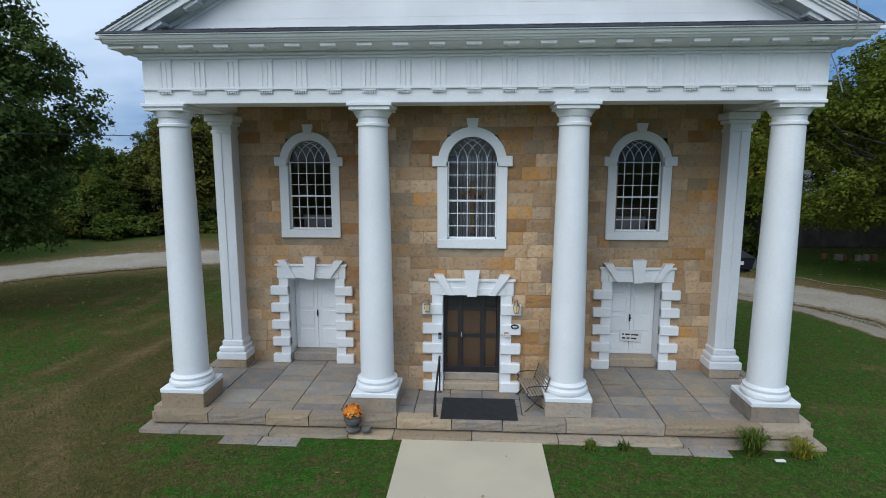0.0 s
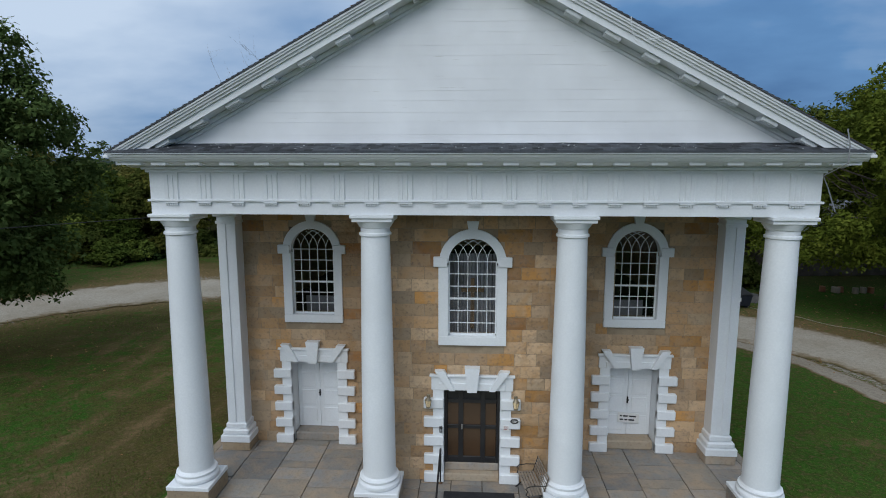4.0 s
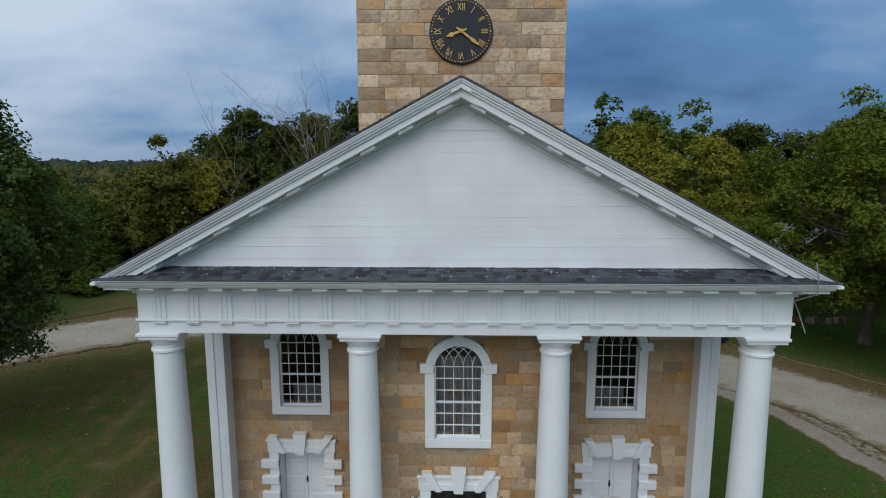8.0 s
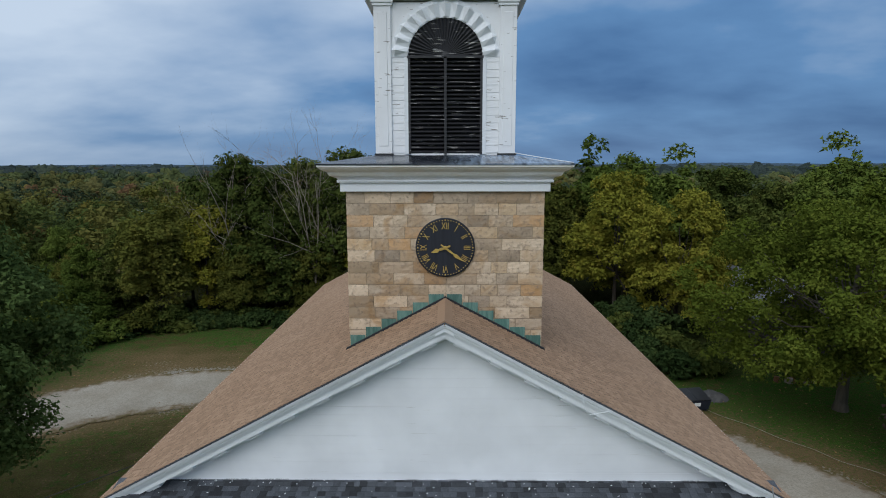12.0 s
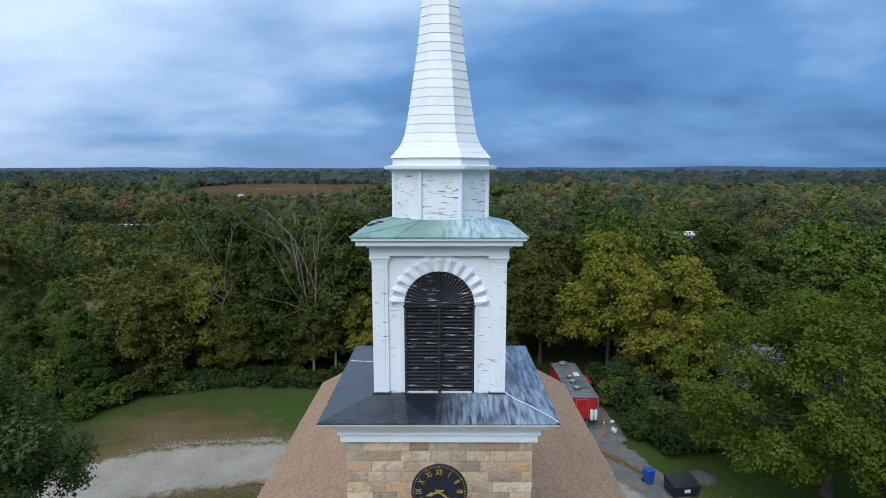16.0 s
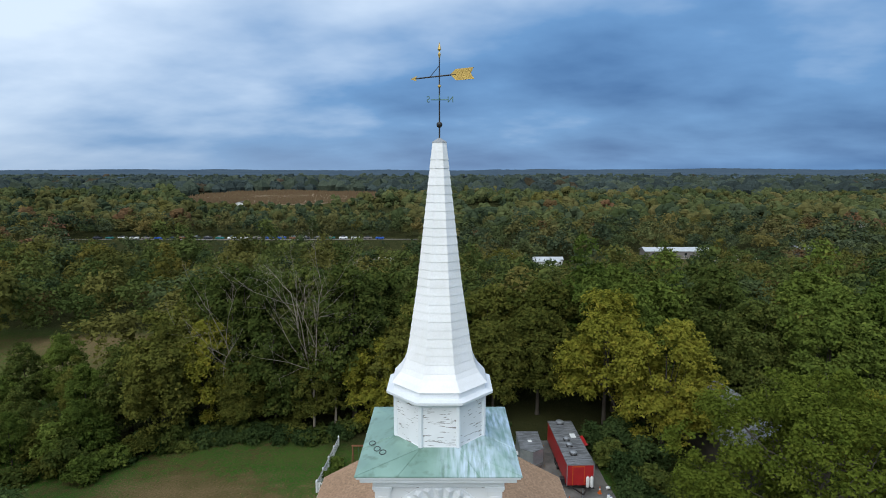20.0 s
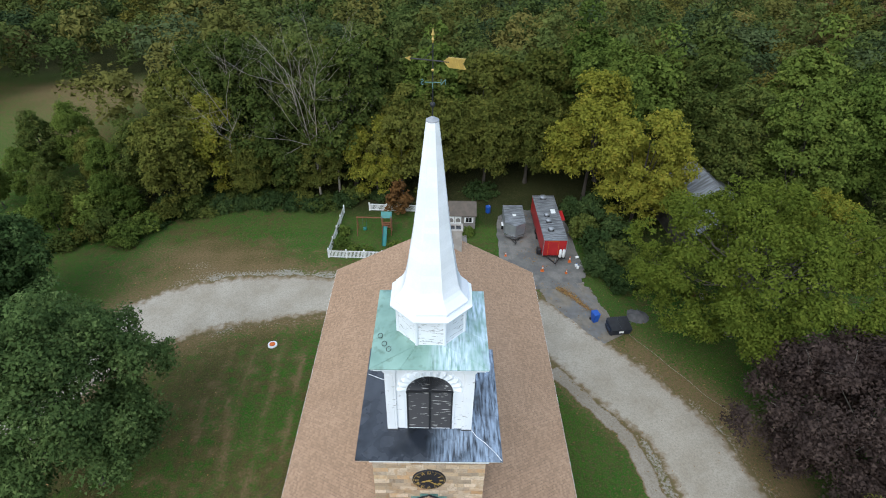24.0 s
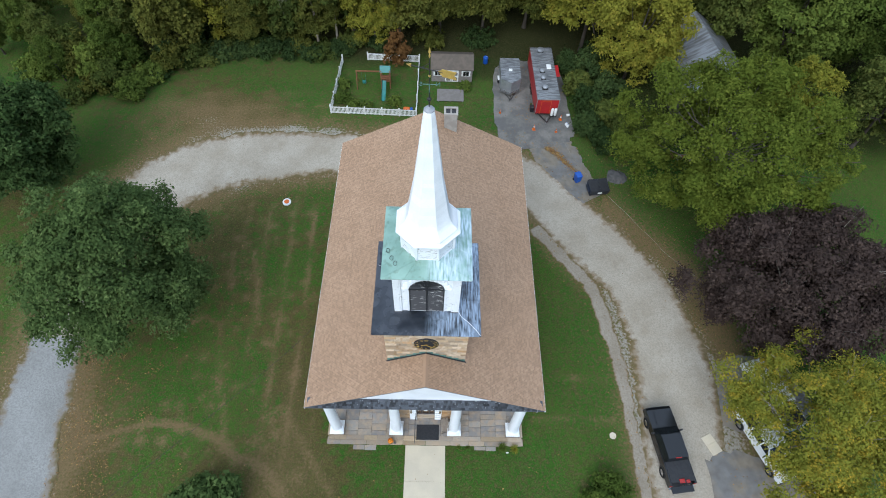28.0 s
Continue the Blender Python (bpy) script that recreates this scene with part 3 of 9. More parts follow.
CAR_GLASS = surface("dark_car_glass", (0.010, 0.012, 0.014), (0.014, 0.016, 0.018), 2, 20, 0.06, 0.0)
TYRE = surface("tyre_rubber", (0.018, 0.018, 0.018), (0.028, 0.027, 0.026), 5, 40, 0.9, 0.2)
CHROME = surface("chrome", (0.55, 0.55, 0.56), (0.48, 0.48, 0.49), 4, 30, 0.2, 0.0, metal=0.9)
LAMP_RED = surface("red_lens", (0.32, 0.015, 0.012), (0.26, 0.012, 0.01), 4, 30, 0.2, 0.0)
BLUE_PLASTIC = surface("blue_plastic", (0.01, 0.09, 0.42), (0.01, 0.07, 0.33), 3, 30, 0.45, 0.05)
NAVY = surface("navy_steel", (0.012, 0.018, 0.032), (0.02, 0.025, 0.04), 3, 30, 0.45, 0.1)
ORANGE = surface("orange_plastic", (0.62, 0.13, 0.015), (0.52, 0.10, 0.012), 3, 30, 0.5, 0.05)
GREEN_PLASTIC = surface("teal_plastic", (0.01, 0.17, 0.15), (0.01, 0.13, 0.12), 3, 30, 0.4, 0.05)
CEDAR = surface("red_cedar", (0.22, 0.09, 0.04), (0.16, 0.065, 0.03), 3, 20, 0.7, 0.2)
SHED_GREY = surface("grey_shed_boards", (0.20, 0.18, 0.165), (0.16, 0.145, 0.13), 3, 20, 0.8, 0.2)
SHED_ROOF = surface("brown_grey_shingle", (0.13, 0.105, 0.085), (0.10, 0.085, 0.07), 2, 30, 0.9, 0.3)
BARN_WOOD = surface("weathered_barn_boards", (0.10, 0.088, 0.075), (0.065, 0.058, 0.05), 1, 12, 0.9, 0.4)
BARN_TIN = surface("rusty_barn_tin", (0.24, 0.255, 0.27), (0.11, 0.105, 0.10), 0.5, 6, 0.5, 0.2, metal=0.2, stretch=(1, 6, 1))
BRONZE = surface("aged_bronze", (0.30, 0.25, 0.17), (0.20, 0.165, 0.11), 8, 40, 0.45, 0.1, metal=0.5)
WARM_LAMP = glow("amber_lantern_glass", (0.75, 0.58, 0.34), 0.06)
FLOWER_ORANGE = surface("orange_petals", (0.70, 0.16, 0.015), (0.75, 0.34, 0.02), 14, 60, 0.7, 0.0, vary=0.3, isle=True)
URN = surface("grey_cast_stone", (0.16, 0.15, 0.14), (0.11, 0.105, 0.10), 6, 30, 0.9, 0.4)
BENCH_WOOD = surface("bleached_bench_slats", (0.30, 0.25, 0.20), (0.23, 0.19, 0.15), 6, 40, 0.8, 0.3)
RED_BRICK = surface("grey_chimney_block", (0.36, 0.33, 0.29), (0.28, 0.25, 0.22), 2, 20, 0.9, 0.3)
PAPER = surface("white_sign", (0.75, 0.75, 0.73), (0.70, 0.70, 0.68), 5, 40, 0.6, 0.0)
INK = surface("dark_ink", (0.03, 0.03, 0.032), (0.04, 0.04, 0.042), 5, 40, 0.6, 0.0)
ROPE = surface("weathered_rope", (0.33, 0.30, 0.24), (0.25, 0.225, 0.18), 5, 40, 0.9, 0.0)
PALE_ROOF = surface("pale_metal_roof", (0.50, 0.52, 0.53), (0.40, 0.42, 0.43), 0.6, 3.0, 0.6, 0.05, stretch=(1, 4, 1))
CABLE = surface("grey_cable", (0.30, 0.31, 0.32), (0.24, 0.25, 0.26), 5, 40, 0.6, 0.0)

HEAP = surface("dark_gravel_heap", (0.085, 0.083, 0.082), (0.12, 0.115, 0.11), 2, 16, 0.95, 0.6, dist=0.03)


# ---- building helpers ----
class Solid:
    """Gathers vertices and faces of one part."""

    def __init__(self):
        self.v, self.f = [], []

    def add(self, verts, faces):
        k = len(self.v)
        self.v += [tuple(p) for p in verts]
        self.f += [tuple(i + k for i in q) for q in faces]
        return self

    def box(self, x0, x1, y0, y1, z0, z1, c=0.0):
        if c <= 0:
            v = [(x, y, z) for x in (x0, x1) for y in (y0, y1) for z in (z0, z1)]
            return self.add(v, [(0, 1, 3, 2), (4, 6, 7, 5), (0, 4, 5, 1), (2, 3, 7, 6), (0, 2, 6, 4), (1, 5, 7, 3)])
        lo, hi = (x0, y0, z0), (x1, y1, z1)
        v, at = [], {}
        for sx in (0, 1):
            for sy in (0, 1):
                for sz in (0, 1):
                    s = (sx, sy, sz)
                    for a in range(3):
                        at[s, a] = len(v)
                        v.append(tuple((hi[i] if s[i] else lo[i]) + (0 if i == a else (-c if s[i] else c)) for i in range(3)))
        f = []
        for a in range(3):
            b, d = [i for i in range(3) if i != a]
            for sa in (0, 1):
                quad = []
                for sb, sd in ((0, 0), (1, 0), (1, 1), (0, 1)):
                    s = [0, 0, 0]
                    s[a], s[b], s[d] = sa, sb, sd
                    quad.append(at[tuple(s), a])
                f.append(tuple(quad))
            for sb in (0, 1):
                for sd in (0, 1):
                    e = []
                    for sk, ax in ((0, b), (1, b), (1, d), (0, d)):
                        s = [0, 0, 0]
                        s[a], s[b], s[d] = sk, sb, sd
                        e.append(at[tuple(s), ax])
                    f.append(tuple(e))
        for sx in (0, 1):
            for sy in (0, 1):
                for sz in (0, 1):
                    f.append(tuple(at[(sx, sy, sz), a] for a in range(3)))
        return self.add(v, f)

    def prism(self, ring, a, b):
        """A closed ring of (x, y, z) swept from offset a to offset b."""
        n = len(ring)
        v = [tuple(p[i] + a[i] for i in range(3)) for p in ring] + [tuple(p[i] + b[i] for i in range(3)) for p in ring]
        f = [tuple(range(n)), tuple(range(2 * n - 1, n - 1, -1))]
        f += [(i, (i + 1) % n, (i + 1) % n + n, i + n) for i in range(n)]
        return self.add(v, f)

    def lathe(self, profile, n=32, cx=0.0, cy=0.0, turn=0.0, cap=True):
        v = []
        for r, z in profile:
            v += [(cx + r * math.cos(turn + 2 * math.pi * i / n), cy + r * math.sin(turn + 2 * math.pi * i / n), z) for i in range(n)]
        f = [(k * n + i, k * n + (i + 1) % n, (k + 1) * n + (i + 1) % n, (k + 1) * n + i) for k in range(len(profile) - 1) for i in range(n)]
        if cap:
            f += [tuple(range(n)), tuple(range((len(profile) - 1) * n, len(profile) * n))]
        return self.add(v, f)

    def tube(self, pts, r, n=8, r2=None):
        """A rod along points, tapering from r to r2."""
        pts = [Vector(p) for p in pts]
        v, m = [], len(pts)
        for i, p in enumerate(pts):
            d = (pts[min(i + 1, m - 1)] - pts[max(i - 1, 0)]).normalized()
            a = d.orthogonal().normalized()
            if i:
                a = (prev - d * prev.dot(d)).normalized()
            prev = a
            b = d.cross(a)
            rr = r if r2 is None else r + (r2 - r) * i / (m - 1)
            v += [tuple(p + rr * (math.cos(2 * math.pi * k / n) * a + math.sin(2 * math.pi * k / n) * b)) for k in range(n)]
        f = [(i * n + k, i * n + (k + 1) % n, (i + 1) * n + (k + 1) % n, (i + 1) * n + k) for i in range(m - 1) for k in range(n)]
        f += [tuple(range(n)), tuple(range((m - 1) * n, m * n))]
        return self.add(v, f)

    def moved(self, m):
        self.v = [tuple(m @ Vector(p)) for p in self.v]
        return self


def mesh_of(name, solid, material, smooth=True):
    me = bpy.data.meshes.new(name)
    me.from_pydata(solid.v, [], solid.f)
    bm = bmesh.new()
    bm.from_mesh(me)
    bmesh.ops.recalc_face_normals(bm, faces=bm.faces)
    bm.to_mesh(me)
    bm.free()
    if smooth:
        me.shade_smooth()
        me.set_sharp_from_angle(angle=radians(32))
    me.materials.append(material)
    return me


def part(name, solid, material, parent=None, label="", smooth=True):
    ob = new(name, mesh_of(name, solid, material, smooth))
    if parent is not None:
        ob.parent = parent
    return tagged(ob, label)


def thing(name, label, category, group="", kind="", at=None):
    ob = tagged(new(name), label, category, group, kind)
    ob.empty_display_size = 0.2
    if at is not None:
        ob.matrix_world = at
    return ob


def piece(name, mesh, m, parent):
    ob = new(name, mesh)
    ob.parent = parent
    ob.matrix_basis = m
    return ob


def lettering(body, size, depth, material, name):
    cu = bpy.data.curves.new(name, "FONT")
    cu.body, cu.size, cu.extrude, cu.align_x, cu.align_y = body, size, depth, "CENTER", "CENTER"
    tmp = bpy.data.objects.new(name, cu)
    me = bpy.data.meshes.new_from_object(tmp)
    bpy.data.objects.remove(tmp)
    me.name = name
    me.materials.clear()
    me.materials.append(material)
    return me




def rough_block(seed, rough=0.07, chamfer=0.022, inset=0.045):
    """A unit block with a bulging, uneven front (-y) face and worn edges."""
    r = random.Random(seed)
    s = Solid()
    nx, nz = 5, 4
    v, f = [], []
    for j in range(nz + 1):
        for i in range(nx + 1):
            x, z = i / nx - 0.5, j / nz - 0.5
            edge = i in (0, nx) or j in (0, nz)
            y = -0.5 + (inset if edge else -rough * r.random())
            if edge:
                x *= 1 - chamfer * r.random()
                z *= 1 - chamfer * r.random()
            v.append((x, y, z))
    for j in range(nz):
        for i in range(nx):
            k = j * (nx + 1) + i
            f.append((k, k + 1, k + nx + 2, k + nx + 1))
    rim = [i for i in range(nx + 1)] + [j * (nx + 1) + nx for j in range(1, nz + 1)] + [nz * (nx + 1) + i for i in range(nx - 1, -1, -1)] + [j * (nx + 1) for j in range(nz - 1, 0, -1)]
    k0 = len(v)
    for i in rim:
        v.append((v[i][0], 0.5, v[i][2]))
    m = len(rim)
    for a in range(m):
        b = (a + 1) % m
        f.append((rim[a], rim[b], k0 + b, k0 + a))
    f.append(tuple(range(k0 + m - 1, k0 - 1, -1)))
    return s.add(v, f)


BLOCKS = [mesh_of("stone", rough_block(i), STONE, False) for i in range(6)]
TOWER_BLOCKS = [mesh_of("stone", rough_block(i + 20), TOWER_STONE, False) for i in range(6)]


def course_wall(parent, blocks, x0, x1, z0, z1, y, holes, seed, course=0.302, depth=0.10, lo=0.30, hi=0.88):
    """Ashlar in level courses on the plane y, left open where holes(z) gives spans of x."""
    r = random.Random(seed)
    n = max(1, round((z1 - z0) / course))
    h = (z1 - z0) / n
    for j in range(n):
        za, zb = z0 + j * h, z0 + (j + 1) * h
        spans, start = [], x0
        for a, b in sorted(holes(za, zb)):
            if a > start:
                spans.append((start, a))
            start = max(start, b)
        if start < x1:
            spans.append((start, x1))
        for a, b in spans:
            x = a
            while x < b - 0.02:
                w = r.uniform(lo, hi)
                if b - x - w < 0.22:
                    w = b - x
                w = min(w, b - x)
                g = 0.007
                sx, sz = w - g, h - g
                if sx > 0.03:
                    m = Matrix.Translation((x + w / 2, y + depth / 2 - r.uniform(0, 0.015), (za + zb) / 2)) @ Matrix.Diagonal((sx, depth, sz, 1))
                    piece("stone", r.choice(blocks), m, parent)
                x += w


def holed_wall(x0, x1, y0, y1, z0, z1, openings):
    """A slab with rectangular openings (xa, xb, za, zb) through it."""
    s = Solid()
    xs = sorted({x0, x1, *[o[0] for o in openings], *[o[1] for o in openings]})
    for a, b in zip(xs, xs[1:]):
        cuts = sorted((o[2], o[3]) for o in openings if o[0] < b - 1e-6 and o[1] > a + 1e-6)
        z = z0
        for c, d in cuts:
            if c > z + 1e-6:
                s.box(a, b, y0, y1, z, c)
            z = d
        if z < z1 - 1e-6:
            s.box(a, b, y0, y1, z, z1)
    return s


# ---- the church ----
# x = 0 is its axis; the porch columns stand at y = 12.45, the middle bay at 13.4, the side bays at 15.18
church = thing("church", "old stone meeting house with white portico, clock tower and spire", "church")
FLOOR = 0.60
BAY = 2.36
Y_MID, Y_SIDE = 13.40, 15.18
SILL, SPRING, WIN_R = 4.42, 6.25, 0.585
TRIM_R = 0.825


def window_holes(cx):
    def spans(za, zb):
        if zb <= 4.26 or za >= SPRING + TRIM_R - 0.05:
            return []
        z = max(za, SPRING) - SPRING
        w = math.sqrt(max(0.0, (TRIM_R - 0.05) ** 2 - z * z))
        return [(cx - w, cx + w)] if w > 0.05 else []
    return spans


def door_holes(cx, half):
    def spans(za, zb):
        return [(cx - half, cx + half)] if za < 3.22 else []
    return spans


DOORS = [(-4.50, Y_SIDE, 0.66), (-0.02, Y_MID, 0.70), (4.42, Y_SIDE, 0.66)]


def front_wall(name, x0, x1, y, cx, half, seed):
    wall = part(name, holed_wall(x0, x1, y - 0.012, y + 0.5, FLOOR, 8.3, [(cx - half - 0.03, cx + half + 0.03, FLOOR, 3.08), (cx - WIN_R - 0.04, cx + WIN_R + 0.04, SILL - 0.03, SPRING + WIN_R + 0.04)]), MORTAR, church, "tan and grey coursed stone wall")
    wh, dh = window_holes(cx), door_holes(cx, half + 0.22)
    course_wall(wall, BLOCKS, x0, x1, FLOOR, 8.29, y - 0.02, lambda a, b: wh(a, b) + dh(a, b), seed)
    return wall


front_wall("front_wall", -6.42, -BAY, Y_SIDE, -4.50, 0.66, 3)
front_wall("front_wall", -BAY, BAY, Y_MID, -0.03, 0.70, 4)
front_wall("front_wall", BAY, 6.42, Y_SIDE, 4.42, 0.66, 5)
for sx in (-1, 1):
    ret = part("return_wall", Solid().box(sx * BAY - 0.25, sx * BAY + 0.25, Y_MID + 0.55, Y_SIDE + 0.03, FLOOR, 8.3), MORTAR, church, "stone return of the middle bay")
    r = random.Random(31 + sx)
    for j in range(25):
        z = FLOOR + (j + 0.5) * 0.302
        cut = Y_MID + r.uniform(0.5, 1.2)
        for a, b in ((Y_MID + 0.10, cut), (cut, Y_SIDE)):
            m = Matrix.Translation((sx * (BAY + 0.26), (a + b) / 2, z)) @ Matrix.Rotation(sx * math.pi / 2, 4, "Z") @ Matrix.Diagonal((b - a - 0.009, 0.10, 0.293, 1))
            piece("stone", r.choice(BLOCKS), m, ret)
    side = part("side_wall", Solid().box(sx * 6.95 - 0.25, sx * 6.95 + 0.25, 15.7, 33.9, -1.2, 8.3), STONE, church, "coursed stone side wall")
part("rear_wall", Solid().box(-6.7, 6.7, 33.5, 33.9, -1.2, 8.3), STONE, church, "coursed stone rear wall")
part("rear_gable", Solid().prism([(-7.2, 33.6, 8.3), (7.2, 33.6, 8.3), (0, 33.6, 12.2)], (0, 0, 0), (0, 0.25, 0)), WHITE, church, "white boarded rear gable")
# unseen floors, coloured near-black so the room behind the windows looks dark
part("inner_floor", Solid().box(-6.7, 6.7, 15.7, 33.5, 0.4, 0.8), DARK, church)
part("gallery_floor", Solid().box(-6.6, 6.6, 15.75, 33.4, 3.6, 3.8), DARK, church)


def arch(cx, z, r, a0, a1, n):
    return [(cx + r * math.cos(a0 + (a1 - a0) * i / n), z + r * math.sin(a0 + (a1 - a0) * i / n)) for i in range(n + 1)]


def arch_band(s, cx, z, r0, r1, y0, y1, a0=0.0, a1=math.pi, n=24):
    """A curved band between two radii, with depth."""
    i, o = arch(cx, z, r0, a0, a1, n), arch(cx, z, r1, a0, a1, n)
    v = []
    for (xi, zi), (xo, zo) in zip(i, o):
        v += [(xi, y0, zi), (xo, y0, zo), (xo, y1, zo), (xi, y1, zi)]
    f = []
    for k in range(n):
        for e in range(4):
            f.append((4 * k + e, 4 * k + (e + 1) % 4, 4 * k + 4 + (e + 1) % 4, 4 * k + 4 + e))
    f += [(0, 1, 2, 3), (4 * n, 4 * n + 3, 4 * n + 2, 4 * n + 1)]
    return s.add(v, f)


def build_window(cx, y, curtained):
    win = part("window", arch_band(Solid(), cx, SPRING, WIN_R, TRIM_R - 0.02, y - 0.09, y + 0.16), WHITE, church, "tall round-headed sash window with white trim")
    for sx in (-1, 1):
        part("jamb", Solid().box(cx + sx * 0.705 - 0.12, cx + sx * 0.705 + 0.12, y - 0.085, y + 0.16, SILL, SPRING - 0.10, 0.008), WHITE, win)
        part("impost", Solid().box(cx + sx * 0.775 - 0.165, cx + sx * 0.775 + 0.165, y - 0.13, y + 0.1, SPRING - 0.10, SPRING + 0.14, 0.01), WHITE, win)
    part("sill", Solid().box(cx - 0.825, cx + 0.825, y - 0.10, y + 0.16, SILL - 0.22, SILL, 0.01), WHITE, win)
    part("keystone", Solid().prism([(cx - 0.10, 0, SPRING + 0.76), (cx + 0.10, 0, SPRING + 0.76), (cx + 0.145, 0, SPRING + 1.0), (cx - 0.145, 0, SPRING + 1.0)], (0, y - 0.14, 0), (0, y + 0.05, 0)), WHITE, win)
    yb = y + 0.10
    for k in range(1, 5):
        x = cx - WIN_R + 2 * WIN_R * k / 5
        part("muntin", Solid().box(x - 0.0075, x + 0.0075, yb - 0.02, yb + 0.02, SILL, SPRING), WHITE, win)
    for k in range(1, 7):
        z = SILL + (SPRING - SILL) * k / 6
        h = 0.020 if k == 3 else 0.0075
        part("meeting_rail" if k == 3 else "muntin", Solid().box(cx - WIN_R, cx + WIN_R, yb - (0.045 if k == 3 else 0.022), yb + 0.02, z - h, z + h), WHITE, win)
    part("sash_frame", Solid().box(cx - WIN_R, cx - WIN_R + 0.03, yb - 0.03, yb + 0.03, SILL, SPRING).box(cx + WIN_R - 0.03, cx + WIN_R, yb - 0.03, yb + 0.03, SILL, SPRING).box(cx - WIN_R, cx + WIN_R, yb - 0.03, yb + 0.03, SILL, SILL + 0.04), WHITE, win)
    # interlaced tracery: bars that spring from each muntin and bend both ways
    lim = WIN_R - 0.005
    for k in range(0, 6):
        x = cx - WIN_R + 2 * WIN_R * k / 5
        for d in (-1, 1):
            pts = []
            for i in range(15):
                a = math.radians(6.5 * i)
                px, pz = x + d * 0.94 * WIN_R * (1 - math.cos(a)), SPRING + 0.94 * WIN_R * math.sin(a)
                if (px - cx) ** 2 + (pz - SPRING) ** 2 > lim * lim:
                    break
                pts.append((px, yb - 0.006 * d, pz))
            if len(pts) > 2:
                part("tracery_bar", Solid().tube(pts, 0.0085, 4), WHITE, win)
    ring = [(cx - WIN_R, SILL), (cx + WIN_R, SILL)] + arch(cx, SPRING, WIN_R, 0, math.pi, 20)
    pane = part("pane", Solid().add([(px, yb + 0.028, pz) for px, pz in ring], [tuple(range(len(ring)))]), GLASS, win)
    pane.visible_shadow = False
    if curtained:
        s, n = Solid(), 96
        v = []
        for i in range(n + 1):
            px = cx - 0.75 + 1.5 * i / n
            py = y + 0.42 + 0.035 * math.sin(i * 0.95) + 0.015 * math.sin(i * 2.3)
            v += [(px, py, SILL - 0.2), (px, py, SPRING + 0.15)]
        s.add(v, [(2 * i, 2 * i + 2, 2 * i + 3, 2 * i + 1) for i in range(n)])
        part("curtain", s, CURTAIN, win, "grey pleated curtain")
        part("cross", Solid().box(cx - 0.05, cx + 0.05, y + 0.28, y + 0.33, SILL + 0.1, SPRING - 0.45, 0.01).box(cx - 0.28, cx + 0.28, y + 0.285, y + 0.325, 5.45, 5.55, 0.01), OAK, win, "dark wooden cross behind the glass")
    else:
        part("blind", Solid().box(cx - 0.5, cx + 0.5, y + 0.9, y + 0.92, SILL - 0.5, SILL + 0.32), CURTAIN, win, "pale inner shutter low in the window")


build_window(-4.46, Y_SIDE, False)
build_window(-0.03, Y_MID, True)
build_window(4.34, Y_SIDE, False)


def panel_door(cx, y, x0, x1, z0, z1, parent, knob_side):
    """One leaf with four raised panels."""
    leaf = part("door_leaf", Solid().box(x0, x1, y, y + 0.05, z0, z1, 0.004), WHITE, parent, "white panelled door leaf")
    rows = [(0.06, 0.27), (0.31, 0.52), (0.56, 0.77), (0.81, 0.95)]
    w, h = x1 - x0, z1 - z0
    for a, b in rows:
        part("panel", Solid().box(x0 + 0.16 * w, x1 - 0.16 * w, y - 0.018, y + 0.01, z0 + a * h, z0 + b * h, 0.012), WHITE, leaf)
    return leaf


def build_surround(cx, y, half, centre):
    """Rusticated door case: strips, five blocks a side, a flat head with three voussoirs."""
    case = part("door_case", Solid().box(cx - half - 0.31, cx + half + 0.31, y - 0.10, y + 0.02, 3.05, 3.42, 0.01), WHITE, church, "white rusticated door surround with keystone")
    part("head_moulding", Solid().box(cx - half - 0.35, cx + half + 0.35, y - 0.15, y - 0.05, 3.40, 3.46, 0.01), WHITE, case)
    part("head_fascia", Solid().box(cx - half - 0.12, cx + half + 0.12, y - 0.125, y - 0.05, 3.06, 3.24, 0.006), WHITE, case)
    for sx in (-1, 1):
        e = cx + sx * half
        part("strip", Solid().box(min(e, e + sx * 0.27), max(e, e + sx * 0.27), y - 0.09, y + 0.05, FLOOR, 3.06, 0.006), WHITE, case)
        for k in range(5):
            z = FLOOR + 0.005 + k * 0.492
            part("block", Solid().box(min(e, e + sx * 0.50), max(e, e + sx * 0.50), y - 0.15, y + 0.03, z, z + 0.26, 0.02), WHITE, case)
        part("voussoir", Solid().prism([(cx + sx * 0.42, 0, 3.07), (cx + sx * 0.56, 0, 3.07), (cx + sx * 0.92, 0, 3.57), (cx + sx * 0.68, 0, 3.57)], (0, y - 0.20, 0), (0, y - 0.02, 0)), WHITE, case)
        # reveals of the opening
        d = 0.30 if centre else 0.50
        part("reveal", Solid().box(min(e, e + sx * 0.06), max(e, e + sx * 0.06), y + 0.04, y + d, FLOOR, 3.05), WHITE, case)
    part("keystone", Solid().prism([(cx - 0.115, 0, 3.05), (cx + 0.115, 0, 3.05), (cx + 0.185, 0, 3.67), (cx - 0.185, 0, 3.67)], (0, y - 0.24, 0), (0, y - 0.02, 0)), WHITE, case)
    d = 0.30 if centre else 0.50
    part("reveal_head", Solid().box(cx - half, cx + half, y + 0.04, y + d, 3.05, 3.11), WHITE, case)
    return case


